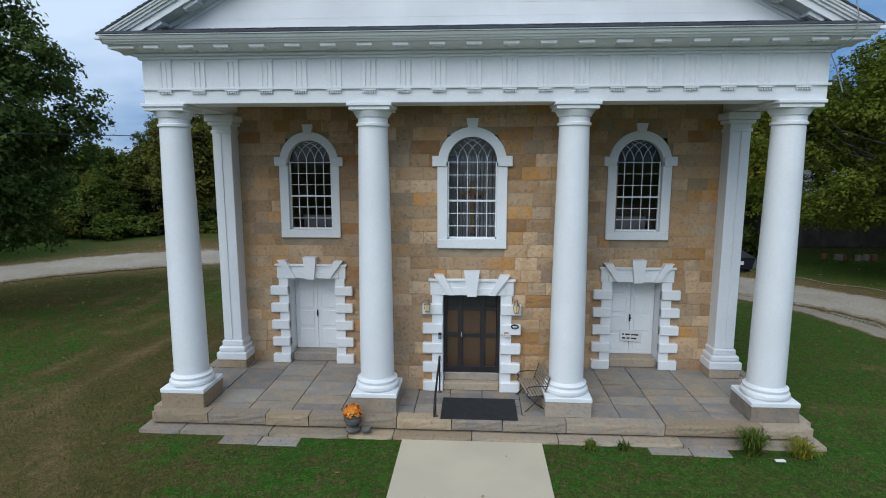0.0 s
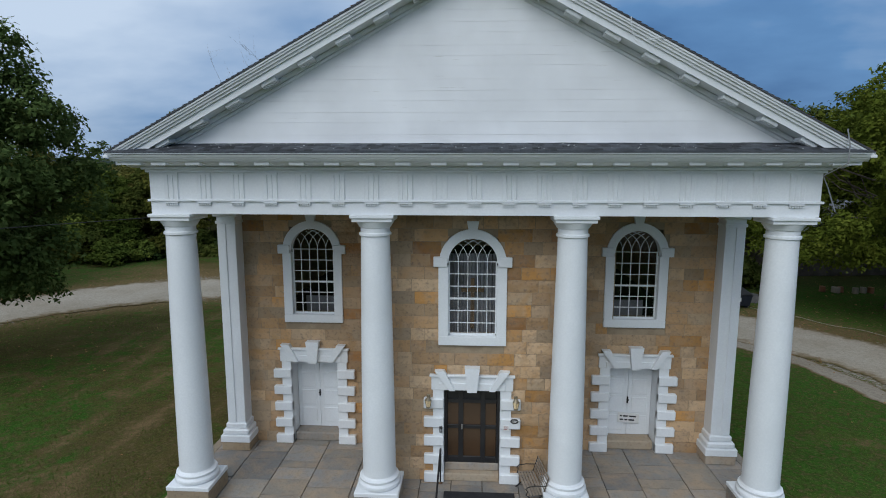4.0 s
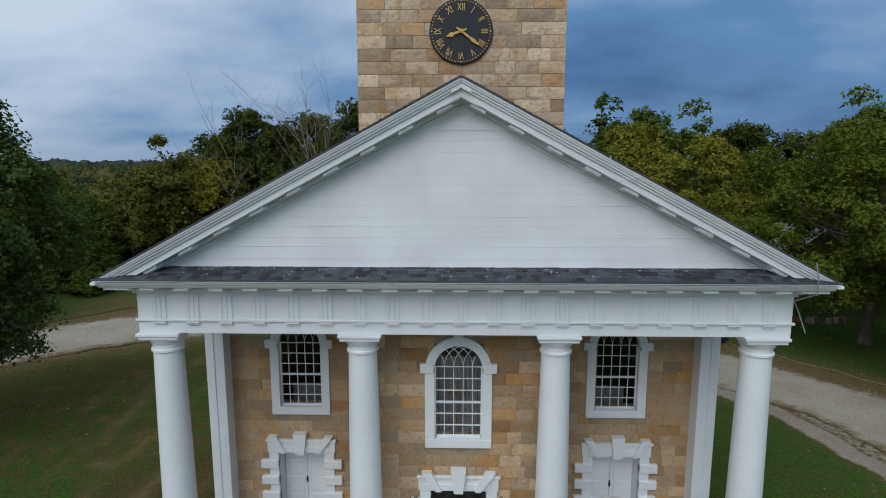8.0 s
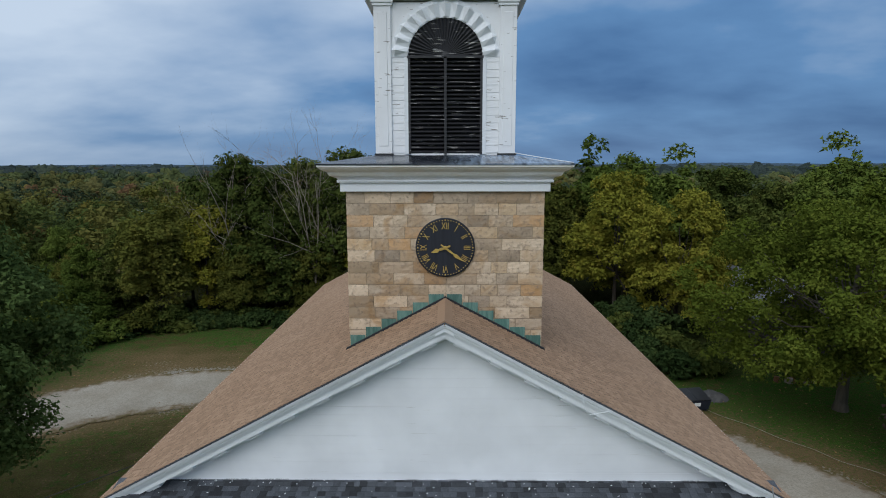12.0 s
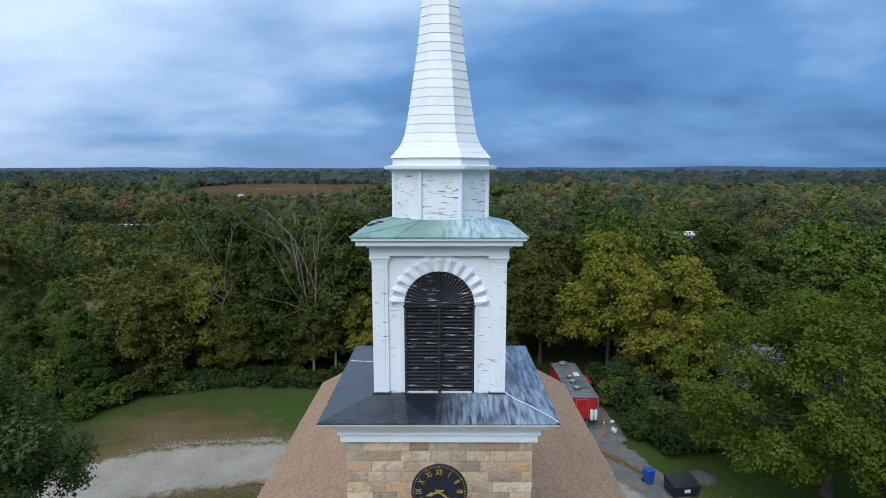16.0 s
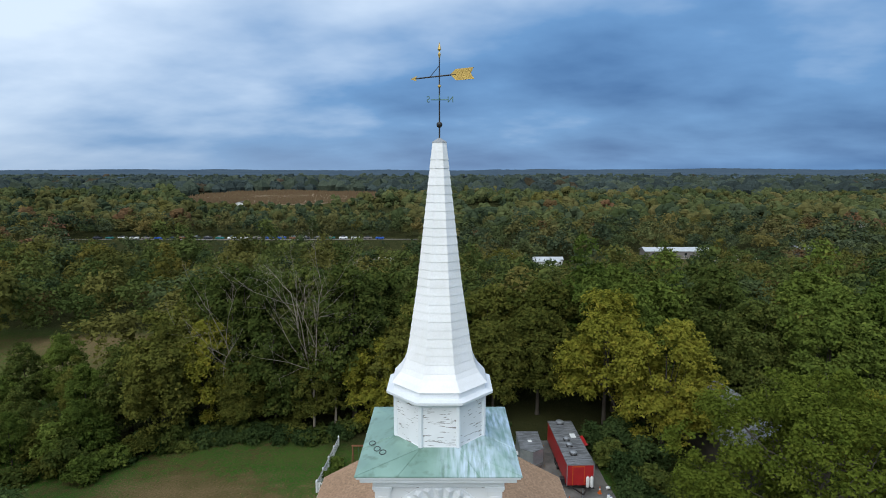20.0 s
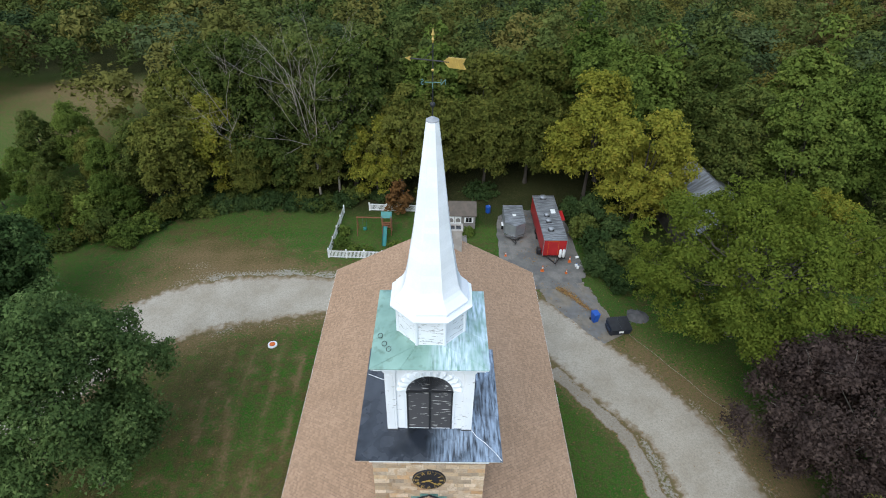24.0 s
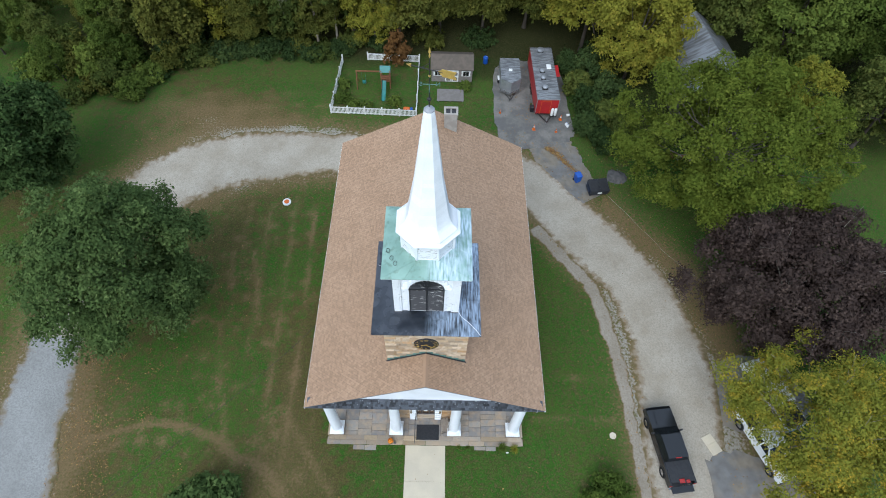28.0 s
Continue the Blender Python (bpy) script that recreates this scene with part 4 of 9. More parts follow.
for dx, dy, half in (DOORS[0], DOORS[2]):
    case = build_surround(dx, dy, half, False)
    part("door_step", Solid().box(dx - half + 0.01, dx + half - 0.01, dy + 0.05, dy + 0.6, FLOOR, 0.86, 0.03), KERB, case, "worn stone sill")
    pair = part("double_door", Solid().box(dx - half, dx + half, dy + 0.52, dy + 0.58, 0.86, 3.05), WHITE, church, "closed pair of white panelled doors")
    panel_door(dx, dy + 0.46, dx - half + 0.01, dx - 0.004, 0.87, 3.04, pair, 1)
    panel_door(dx, dy + 0.46, dx + 0.004, dx + half - 0.01, 0.87, 3.04, pair, -1)
    part("latch", Solid().box(dx - 0.025, dx + 0.015, dy + 0.42, dy + 0.46, 1.82, 2.02, 0.008).box(dx - 0.035, dx + 0.025, dy + 0.40, dy + 0.44, 1.90, 1.94, 0.006), BLACK, pair, "black latch")

case = build_surround(-0.02, Y_MID, 0.70, True)
part("door_step", Solid().box(-0.74, 0.68, Y_MID - 0.04, Y_MID + 0.5, FLOOR, 0.80, 0.02), KERB, case, "worn stone step")
part("door_step", Solid().box(-0.71, 0.67, Y_MID + 0.14, Y_MID + 0.5, 0.802, 1.0, 0.02), KERB, case, "worn stone step")
door = part("front_door", Solid().box(-0.72, -0.64, Y_MID + 0.16, Y_MID + 0.28, 1.0, 3.05, 0.006).box(0.60, 0.68, Y_MID + 0.16, Y_MID + 0.28, 1.0, 3.05, 0.006).box(-0.64, 0.60, Y_MID + 0.16, Y_MID + 0.28, 2.97, 3.05), BLACK, church, "black-framed glazed entrance with bronze panes")
for x in (-0.30, 0.26):
    part("stile", Solid().box(x - 0.06, x + 0.06, Y_MID + 0.17, Y_MID + 0.26, 1.0, 2.97, 0.006), BLACK, door)
for z, h in ((1.08, 0.08), (1.97, 0.045), (2.66, 0.05)):
    part("rail", Solid().box(-0.64, 0.60, Y_MID + 0.175, Y_MID + 0.255, z - h, z + h, 0.006), BLACK, door)
for xa, xb in ((-0.63, -0.36), (-0.24, 0.20), (0.32, 0.59)):
    for za, zb in ((1.16, 1.93), (2.01, 2.61), (2.71, 2.97)):
        part("pane", Solid().box(xa, xb, Y_MID + 0.22, Y_MID + 0.235, za, zb), BLACK if zb > 2.9 else BROWN_GLASS, door)
part("door_handle", Solid().tube([(-0.27, Y_MID + 0.17, 1.95), (-0.27, Y_MID + 0.10, 1.95), (-0.27, Y_MID + 0.10, 2.08)], 0.018, 8), CHROME, door, "steel pull handle")

# ---- porch platform ----
platform = tagged(part("porch_platform", Solid().box(-7.28, 7.28, 11.80, 15.3, -0.3, FLOOR - 0.05).box(-6.2, 6.2, 15.1, 16.3, -0.3, FLOOR - 0.06), JOINT, None), "stone porch floor of grey flags edged with worn slabs", "platform", kind="structure")
FLAGS = [mesh_of("flagstone", Solid().box(-0.5, 0.5, -0.5, 0.5, -0.5, 0.5, 0.02), FLAG, False)]
r = random.Random(12)
x = -7.2
while x < 7.2:
    w = r.choice((0.62, 0.78, 0.9, 1.02, 1.15))
    w = 7.2 - x if 7.2 - x - w < 0.5 else w
    cuts = [12.02] + sorted(c + r.uniform(-0.12, 0.12) for c in r.sample([12.45, 12.85, 13.25, 13.65, 14.05, 14.45, 14.85], 5)) + [15.28]
    for a, b in zip(cuts, cuts[1:]):
        if b - a > 0.02:
            m = Matrix.Translation((x + w / 2, (a + b) / 2, FLOOR - 0.05 + r.uniform(-0.007, 0.008))) @ Matrix.Rotation(r.uniform(-0.006, 0.006), 4, "Z") @ Matrix.Diagonal((w - 0.022, b - a - 0.022, 0.10, 1))
            piece("flagstone", FLAGS[0], m, platform)
    x += w
SLAB = [mesh_of("edge_slab", rough_block(i + 40, 0.05, 0.006, 0.02), KERB, False) for i in range(4)]
for y0, y1, z0, z1, xe in ((11.70, 12.01, 0.37, FLOOR + 0.012, 7.30), (11.42, 11.95, 0.06, 0.318, 7.46)):
    x = -xe
    while x < xe:
        w = r.uniform(0.9, 2.2)
        w = xe - x if xe - x - w < 0.7 else w
        m = Matrix.Translation((x + w / 2, (y0 + y1) / 2 + r.uniform(-0.015, 0.015), (z0 + z1) / 2 + r.uniform(-0.008, 0.004))) @ Matrix.Diagonal((w - 0.015, y1 - y0, z1 - z0, 1))
        piece("edge_slab", r.choice(SLAB), m, platform)
        x += w
for sx in (-1, 1):
    for a, b in ((12.0, 13.1), (13.1, 14.2), (14.2, 15.3)):
        m = Matrix.Translation((sx * 7.31, (a + b) / 2, 0.48)) @ Matrix.Rotation(sx * math.pi / 2, 4, "Z") @ Matrix.Diagonal((b - a - 0.015, 0.22, 0.25, 1))
        piece("edge_slab", r.choice(SLAB), m, platform)

# ---- columns ----
COL_X, COL_Y = (-6.69, -2.21, 2.16, 6.62), 12.47


def build_column(cx):
    col = part("column", Solid().lathe([(0.425, 1.30), (0.39, 1.34)] + [(0.39 - 0.068 * ((z - 1.34) / 5.66) ** 1.6, z) for z in [1.34 + 5.66 * i / 14 for i in range(1, 15)]], 40, cx, COL_Y), WHITE, church, "tall white tapering wooden column")
    part("capital", Solid().lathe([(0.322, 7.0), (0.36, 7.02), (0.36, 7.07), (0.327, 7.09), (0.327, 7.19), (0.36, 7.21), (0.37, 7.24), (0.415, 7.30), (0.425, 7.34)], 40, cx, COL_Y), WHITE, col)
    part("abacus", Solid().box(cx - 0.44, cx + 0.44, COL_Y - 0.44, COL_Y + 0.44, 7.34, 7.42, 0.008).box(cx - 0.48, cx + 0.48, COL_Y - 0.48, COL_Y + 0.48, 7.42, 7.49, 0.01), WHITE, col)
    part("torus_base", Solid().lathe([(0.46, 1.06), (0.495, 1.09), (0.505, 1.13), (0.495, 1.17), (0.46, 1.20), (0.45, 1.22), (0.465, 1.25), (0.465, 1.28), (0.425, 1.30)], 40, cx, COL_Y), WHITE, col)
    part("base_block", Solid().box(cx - 0.52, cx + 0.52, COL_Y - 0.52, COL_Y + 0.52, 0.95, 1.06, 0.015), WHITE, col)
    pl = part("plinth", Solid().box(cx - 0.51, cx + 0.51, COL_Y - 0.51, COL_Y + 0.51, FLOOR, 0.95, 0.015), KERB, col, "grey and brown stone plinth")
    return col


for cx in COL_X:
    build_column(cx)

for sx in (-1, 1):
    xa, xb = sorted((sx * 6.40, sx * 6.90))
    pier = part("pier", Solid().box(xa, xb, 14.70, 15.55, 1.35, 7.05, 0.006), WHITE, church, "square white corner pier")
    part("pier_panel", Solid().box(*sorted((sx * 6.66, sx * 6.885)), 14.675, 14.71, 1.38, 7.0, 0.006), WHITE, pier)
    part("pier_base", Solid().box(xa - 0.17, xb + 0.17, 14.53, 15.6, 0.84, 1.04, 0.015).box(xa - 0.12, xb + 0.12, 14.58, 15.6, 1.04, 1.20, 0.035).box(xa - 0.05, xb + 0.05, 14.65, 15.6, 1.20, 1.36, 0.025), WHITE, pier)
    part("pier_capital", Solid().box(xa - 0.03, xb + 0.03, 14.67, 15.6, 7.0, 7.08, 0.01).box(xa - 0.08, xb + 0.08, 14.62, 15.6, 7.20, 7.30, 0.02).box(xa - 0.14, xb + 0.14, 14.56, 15.6, 7.30, 7.48, 0.02).box(xa, xb, 14.7, 15.6, 7.08, 7.2), WHITE, pier)
    part("pier_plinth", Solid().box(xa - 0.15, xb + 0.15, 14.55, 15.6, FLOOR, 0.84, 0.015), KERB, pier, "stone plinth")

# ---- entablature ----
EY, EX = 12.10, 7.12
ent = part("entablature", Solid().box(-EX, EX, EY, EY + 0.75, 7.49, 8.50, 0.004), WHITE, church, "white entablature with triglyphs and dentilled mutules")
for sx in (-1, 1):
    xa, xb = sorted((sx * EX, sx * (EX - 0.75)))
    part("side_entablature", Solid().box(xa, xb, EY + 0.752, 15.6, 7.49, 8.50), WHITE, ent)
    part("side_taenia", Solid().box(min(sx * EX, sx * (EX + 0.05)), max(sx * EX, sx * (EX + 0.05)), EY, 15.6, 7.77, 7.82), WHITE, ent)
    part("eave_soffit", Solid().box(*sorted((sx * (EX - 0.1), sx * 7.56)), 11.65, 34.2, 8.56, 8.66).box(*sorted((sx * 7.46, sx * 7.62)), 11.62, 34.3, 8.64, 8.77, 0.02), WHITE, ent)
    part("gutter_end", Solid().box(*sorted((sx * 7.58, sx * 7.70)), 11.44, 11.52, 8.70, 8.765, 0.01), WHITE, ent)
part("porch_ceiling", Solid().box(-6.36, 6.36, EY + 0.76, 15.6, 8.30, 8.36), WHITE, ent, "flat boarded porch ceiling")
part("taenia", Solid().box(-EX - 0.05, EX + 0.05, EY - 0.05, EY + 0.1, 7.77, 7.82, 0.006), WHITE, ent)
part("bed_mould", Solid().box(-EX - 0.06, EX + 0.06, EY - 0.06, EY + 0.1, 8.40, 8.46, 0.01).box(-EX - 0.12, EX + 0.12, EY - 0.12, EY + 0.1, 8.46, 8.52, 0.015), WHITE, ent)
part("corona", Solid().box(-7.54, 7.54, 11.582, EY + 0.1, 8.628, 8.70, 0.006), WHITE, ent)
part("soffit", Solid().prism([(0, 11.60, 8.625), (0, EY, 8.502), (0, EY, 8.625)], (-7.5, 0, 0), (7.5, 0, 0)), WHITE, ent)
part("gutter", Solid().prism([(0, 11.60, 8.635), (0, 11.575, 8.635), (0, 11.555, 8.67), (0, 11.525, 8.675), (0, 11.515, 8.70), (0, 11.485, 8.715), (0, 11.462, 8.75), (0, 11.455, 8.775), (0, 11.435, 8.78), (0, 11.435, 8.802), (0, 11.60, 8.802)], (-7.62, 0, 0), (7.62, 0, 0)), WHITE, ent, "white moulded cornice crown", smooth=False)
part("drip_edge", Solid().box(-7.60, 7.60, 11.415, 11.52, 8.804, 8.845, 0.004), SLATE, ent, "dark shingle lip over the crown", smooth=False)
tri = Solid().box(-0.165, 0.165, -0.010, 0.02, 7.82, 8.39)
for k in range(3):
    xk = -0.165 + 0.33 * (k + 0.5) / 3
    tri.prism([(xk - 0.036, -0.030, 0), (xk + 0.036, -0.030, 0), (xk + 0.052, -0.008, 0), (xk - 0.052, -0.008, 0)], (0, 0, 7.82), (0, 0, 8.34))
tri.box(-0.17, 0.17, -0.036, 0.02, 8.34, 8.40)
TRI = mesh_of("triglyph", tri, WHITE, False)
reg = Solid().box(-0.15, 0.15, -0.065, 0.0, 7.735, 7.765)
for k in range(6):
    xk = -0.125 + 0.05 * k
    reg.prism([(xk - 0.014, -0.05, 0), (xk + 0.014, -0.05, 0), (xk + 0.014, -0.01, 0), (xk - 0.014, -0.01, 0)], (0, 0, 7.69), (0, 0, 7.735))
REG = mesh_of("guttae", reg, WHITE, False)
mut = Solid().box(-0.160, 0.160, -0.47, -0.12, 8.558, 8.624, 0.006)
drops = Solid()
for i in range(6):
    for j in range(3):
        drops.box(-0.125 + 0.05 * i - 0.012, -0.125 + 0.05 * i + 0.012, -0.45 + 0.11 * j, -0.42 + 0.11 * j, 8.542, 8.559)
DROPS = mesh_of("drop_band", drops, WHITE, False)
MUT = mesh_of("mutule", mut, WHITE, False)
for i in range(19):
    x = -6.63 + 13.26 * i / 18
    piece("triglyph", TRI, Matrix.Translation((x, EY, 0)), ent)
    piece("guttae", REG, Matrix.Translation((x, EY, 0)), ent)
    piece("mutule", MUT, Matrix.Translation((x, EY, 0)), ent)
    tagged(piece("drop_band", DROPS, Matrix.Translation((x, EY, 0)), ent), kind="stuff")

# ---- gable, roofs ----
EAVE_X, EAVE_Z, RIDGE_Z, ROOF_Y0, ROOF_Y1 = 7.62, 8.80, 12.86, 11.48, 34.40
SLOPE = (RIDGE_Z - EAVE_Z) / EAVE_X
gable = part("gable", Solid().prism([(-6.7, 12.06, 8.75), (6.7, 12.06, 8.75), (0, 12.06, 12.36)], (0, 0, 0), (0, 0.3, 0)), WHITE_BOARD, church, "white boarded triangular gable")
r = random.Random(5)
z = 8.93
while z < 12.2:
    h = r.choice((0.20, 0.235, 0.26))
    half = (12.34 - z) / SLOPE
    half2 = max(0.02, (12.34 - z - h) / SLOPE)
    cut = r.uniform(-0.5, 0.5) * half
    for a, b, a2, b2 in ((-half, cut, -half2, min(cut, half2)), (cut, half, max(cut, -half2), half2)):
        if b - a > 0.05:
            part("board", Solid().prism([(a, 0, z), (b, 0, z), (b2, 0, z + h - 0.002), (a2, 0, z + h - 0.002)], (0, 12.032 + r.uniform(0, 0.004), 0), (0, 12.058, 0)), WHITE_BOARD, gable, smooth=False)
    z += h


part("gable_apex", Solid().prism([(-0.9, 0, 12.36 - 0.9 * SLOPE), (0.9, 0, 12.36 - 0.9 * SLOPE), (0, 0, 12.37)], (0, 12.020, 0), (0, 12.034, 0)), WHITE_BOARD, gable, smooth=False)
part("apex_block", Solid().prism([(-0.34, 0, RIDGE_Z - 0.02 - 0.34 * SLOPE), (0, 0, RIDGE_Z - 0.02), (0.34, 0, RIDGE_Z - 0.02 - 0.34 * SLOPE), (0.34, 0, RIDGE_Z - 0.36 - 0.34 * SLOPE), (0, 0, RIDGE_Z - 0.36), (-0.34, 0, RIDGE_Z - 0.36 - 0.34 * SLOPE)], (0, 11.612, 0), (0, 12.05, 0)), WHITE, gable, smooth=False)
part("apex_crown", Solid().prism([(-0.2, 0, RIDGE_Z - 0.012 - 0.2 * SLOPE), (0, 0, RIDGE_Z - 0.012), (0.2, 0, RIDGE_Z - 0.012 - 0.2 * SLOPE), (0.2, 0, RIDGE_Z - 0.19 - 0.2 * SLOPE), (0, 0, RIDGE_Z - 0.19), (-0.2, 0, RIDGE_Z - 0.19 - 0.2 * SLOPE)], (0, 11.515, 0), (0, 11.63, 0)), WHITE, gable, smooth=False)


def rake(sx):
    """The raking cornice on one side: crown, fascia, soffit and mutules along the slope."""
    ux, uz = 1 / math.hypot(1, SLOPE), SLOPE / math.hypot(1, SLOPE)
    length = EAVE_X / ux
    m = Matrix(((sx * -ux, 0, sx * uz, sx * EAVE_X), (0, 1, 0, 0.0015 * (sx + 1)), (uz, 0, ux, EAVE_Z), (0, 0, 0, 1)))
    # local x runs up the slope, local z is out of the roof
    crown = Solid()
    crown.prism([(0, 11.46, 0.0), (0, 11.46, -0.035), (0, 11.48, -0.04), (0, 11.485, -0.075), (0, 11.515, -0.09), (0, 11.52, -0.125), (0, 11.555, -0.135), (0, 11.56, -0.175), (0, 11.60, -0.18), (0, 11.60, 0.0)], (0, 0, 0), (length - 0.02, 0, 0)).moved(m)
    ob = part("raking_cornice", crown, WHITE, church, "white raking cornice with mutules", smooth=False)
    part("raking_fascia", Solid().box(0.25, length - 0.0, 11.60, 11.68, -0.30, -0.02).moved(m), WHITE, ob)
    part("raking_soffit", Solid().box(0.35, length + 0.02, 11.68, 12.06, -0.30, -0.16).moved(m), WHITE, ob)
    part("raking_bed", Solid().box(0.9, length - 0.16, 11.97, 12.06, -0.40, -0.302, 0.015).box(1.1, length - 0.2, 12.01, 12.06, -0.47, -0.402, 0.01).moved(m), WHITE, ob)
    for k in range(9):
        at = 1.05 + k * (length - 1.62) / 8.0
        mm = Solid().box(at - 0.17, at + 0.17, 11.665, 11.95, -0.375, -0.302, 0.006)
        part("mutule", mm.moved(m), WHITE, ob, smooth=False)
        dr = Solid()
        for i in range(6):
            dr.box(at - 0.15 + 0.06 * i - 0.013, at - 0.15 + 0.06 * i + 0.013, 11.69, 11.90, -0.392, -0.376)
        tagged(part("drop_band", dr.moved(m), WHITE, ob, smooth=False), kind="stuff")
    return m, length


for sx in (-1, 1):
    m, length = rake(sx)
    roof = part("roof", Solid().box(-0.03, length + 0.01, ROOF_Y0 - 0.02, ROOF_Y1, 0.0, 0.03).moved(m), SHED_ROOF, church, "tan asphalt shingle roof slope")
    # overlapping shingle tabs, course by course
    r = random.Random(60 + sx)
    s, step = Solid(), 0.132
    n = int(length / step)
    vs, fs = [], []
    for j in range(n):
        a = -0.04 + j * step
        y = ROOF_Y0 - 0.02 - (0.0, 0.084)[j % 2] - r.uniform(0, 0.012)
        while y < ROOF_Y1:
            w = 0.168
            y0, y1 = max(y, ROOF_Y0 - 0.02), min(y + w - 0.014, ROOF_Y1)
            if y1 - y0 > 0.03:
                t = 0.052 + r.uniform(0, 0.008)
                k = len(vs)
                for lx, ly, lz in ((a, y0, t), (a, y1, t), (a + step + 0.02, y1, 0.034), (a + step + 0.02, y0, 0.034), (a, y0, 0.030), (a, y1, 0.030)):
                    vs.append(tuple(m @ Vector((lx, ly, lz))))
                fs += [(k, k + 1, k + 2, k + 3), (k + 4, k + 5, k + 1, k)]
            y += w
    s.add(vs, fs)
    tagged(part("shingle_field", s, SHINGLE, roof, smooth=False), kind="stuff")
    part("drip_edge", Solid().box(-0.06, -0.03, ROOF_Y0, ROOF_Y1, -0.05, 0.045).moved(m), WHITE, roof)
    part("rake_edge", Solid().box(-0.03, length, ROOF_Y0 - 0.04, ROOF_Y0 - 0.02, 0.006, 0.034).moved(m), SLATE, roof)
part("ridge_cap", Solid().prism([(-0.17, 0, RIDGE_Z - 0.035), (0, 0, RIDGE_Z + 0.075), (0.17, 0, RIDGE_Z - 0.035), (0.17, 0, RIDGE_Z - 0.06), (-0.17, 0, RIDGE_Z - 0.06)], (0, ROOF_Y0, 0), (0, ROOF_Y1, 0)), SHINGLE, church, smooth=False)
SLATE_FIELD = surface("charcoal_shingle_field", (0.026, 0.030, 0.038), (0.046, 0.052, 0.062), 2.0, 50, 0.85, 0.3, vary=0.7, c3=(0.12, 0.13, 0.14), isle=True)
skirt = part("skirt_roof", Solid().prism([(0, 11.44, 8.835), (0, 12.07, 9.015), (0, 12.07, 8.93), (0, 11.44, 8.77)], (-7.5, 0, 0), (7.5, 0, 0)), SLATE, church, "charcoal shingled skirt roof over the cornice", smooth=False)
r = random.Random(8)
TABS = [mesh_of("shingle", Solid().box(-w / 2, w / 2, 0, 0.165, -0.01, 0.004), SLATE, False) for w in (0.12, 0.17, 0.23)]
tilt = math.atan2(0.17, 0.63)
upper = []
for j in range(5):
    y0 = 11.435 + 0.132 * j
    xe = 7.52 - 0.30 * j
    x = -xe
    while x < xe - 0.1:
        k = r.choice((0, 1, 1, 2))
        w = (0.12, 0.17, 0.23)[k]
        spot = (Matrix.Translation((x + w / 2, y0, 8.848 + (y0 - 11.44) * 0.285 + r.uniform(0, 0.006))) @ Matrix.Rotation(tilt - 0.03, 4, "X") @ Matrix.Rotation(r.uniform(-0.015, 0.015), 4, "Z"))
        if j < 3:
            piece("shingle", TABS[k], spot, skirt)
        else:
            upper.append(Solid().box(-w / 2, w / 2, 0, 0.165, -0.01, 0.004).moved(spot))
        x += w + 0.006
field = Solid()
for tab in upper:
    field.add(tab.v, tab.f)
strip = Solid()
for k in range(44):
    xa = -6.5 + 13.0 * k / 44
    zt = 9.018 + r.uniform(0, 0.014)
    strip.prism([(xa, 0, 9.0), (xa + 0.2955, 0, 9.0), (xa + 0.2955, 0, zt + r.uniform(-0.004, 0.004)), (xa, 0, zt)], (0, 12.014, 0), (0, 12.024, 0))
tagged(part("caulk_line", strip, WHITE, skirt, "ragged white sealant along the boards", smooth=False), kind="stuff")
tagged(part("shingle_field", field, SLATE_FIELD, skirt, smooth=False), kind="stuff")
# white flecks shed from the boards above
fleck = Solid()
for k in range(95):
    x, y = r.uniform(-6.4, 6.4), 11.98 - 0.5 * r.random() ** 1.6
    w, d, z = r.uniform(0.006, 0.024), r.uniform(0.005, 0.012), 8.862 + (y - 11.44) * 0.285
    fleck.add([(x - w, y - d, z + 0.003), (x + w * r.uniform(0.5, 1.2), y - d * 0.6, z + 0.003), (x + w * 0.8, y + d, z + 0.009), (x - w * 0.5, y + d * 0.7, z + 0.009)], [(0, 1, 2, 3)])
tagged(part("paint_fleck", fleck, WHITE, skirt, "flecks of fallen white paint", smooth=False), kind="stuff")
chim = part("chimney", Solid().box(0.95, 1.95, 32.9, 33.7, 11.0, 13.7, 0.02), RED_BRICK, church, "pale block chimney with two flues")
part("chimney_cap", Solid().box(0.90, 2.0, 32.85, 33.02, 13.7, 13.82).box(0.90, 2.0, 33.58, 33.75, 13.7, 13.82).box(0.90, 1.05, 33.02, 33.58, 13.7, 13.82).box(1.85, 2.0, 33.02, 33.58, 13.7, 13.82).box(1.40, 1.50, 33.02, 33.58, 13.7, 13.82), RED_BRICK, chim)
# black slab stands in for the darkness of the hollow flues
part("flue_opening", Solid().box(1.05, 1.85, 33.02, 33.58, 13.69, 13.715), BLACK, chim)

# ---- tower ----
TX, TY0, TYC = 2.39, 13.62, 16.23
tower = part("tower", Solid().box(-TX + 0.008, TX - 0.008, TY0 - 0.010, TYC + 2.5, 7.6, 15.55), MORTAR, church, "square tower of pale coursed stone")


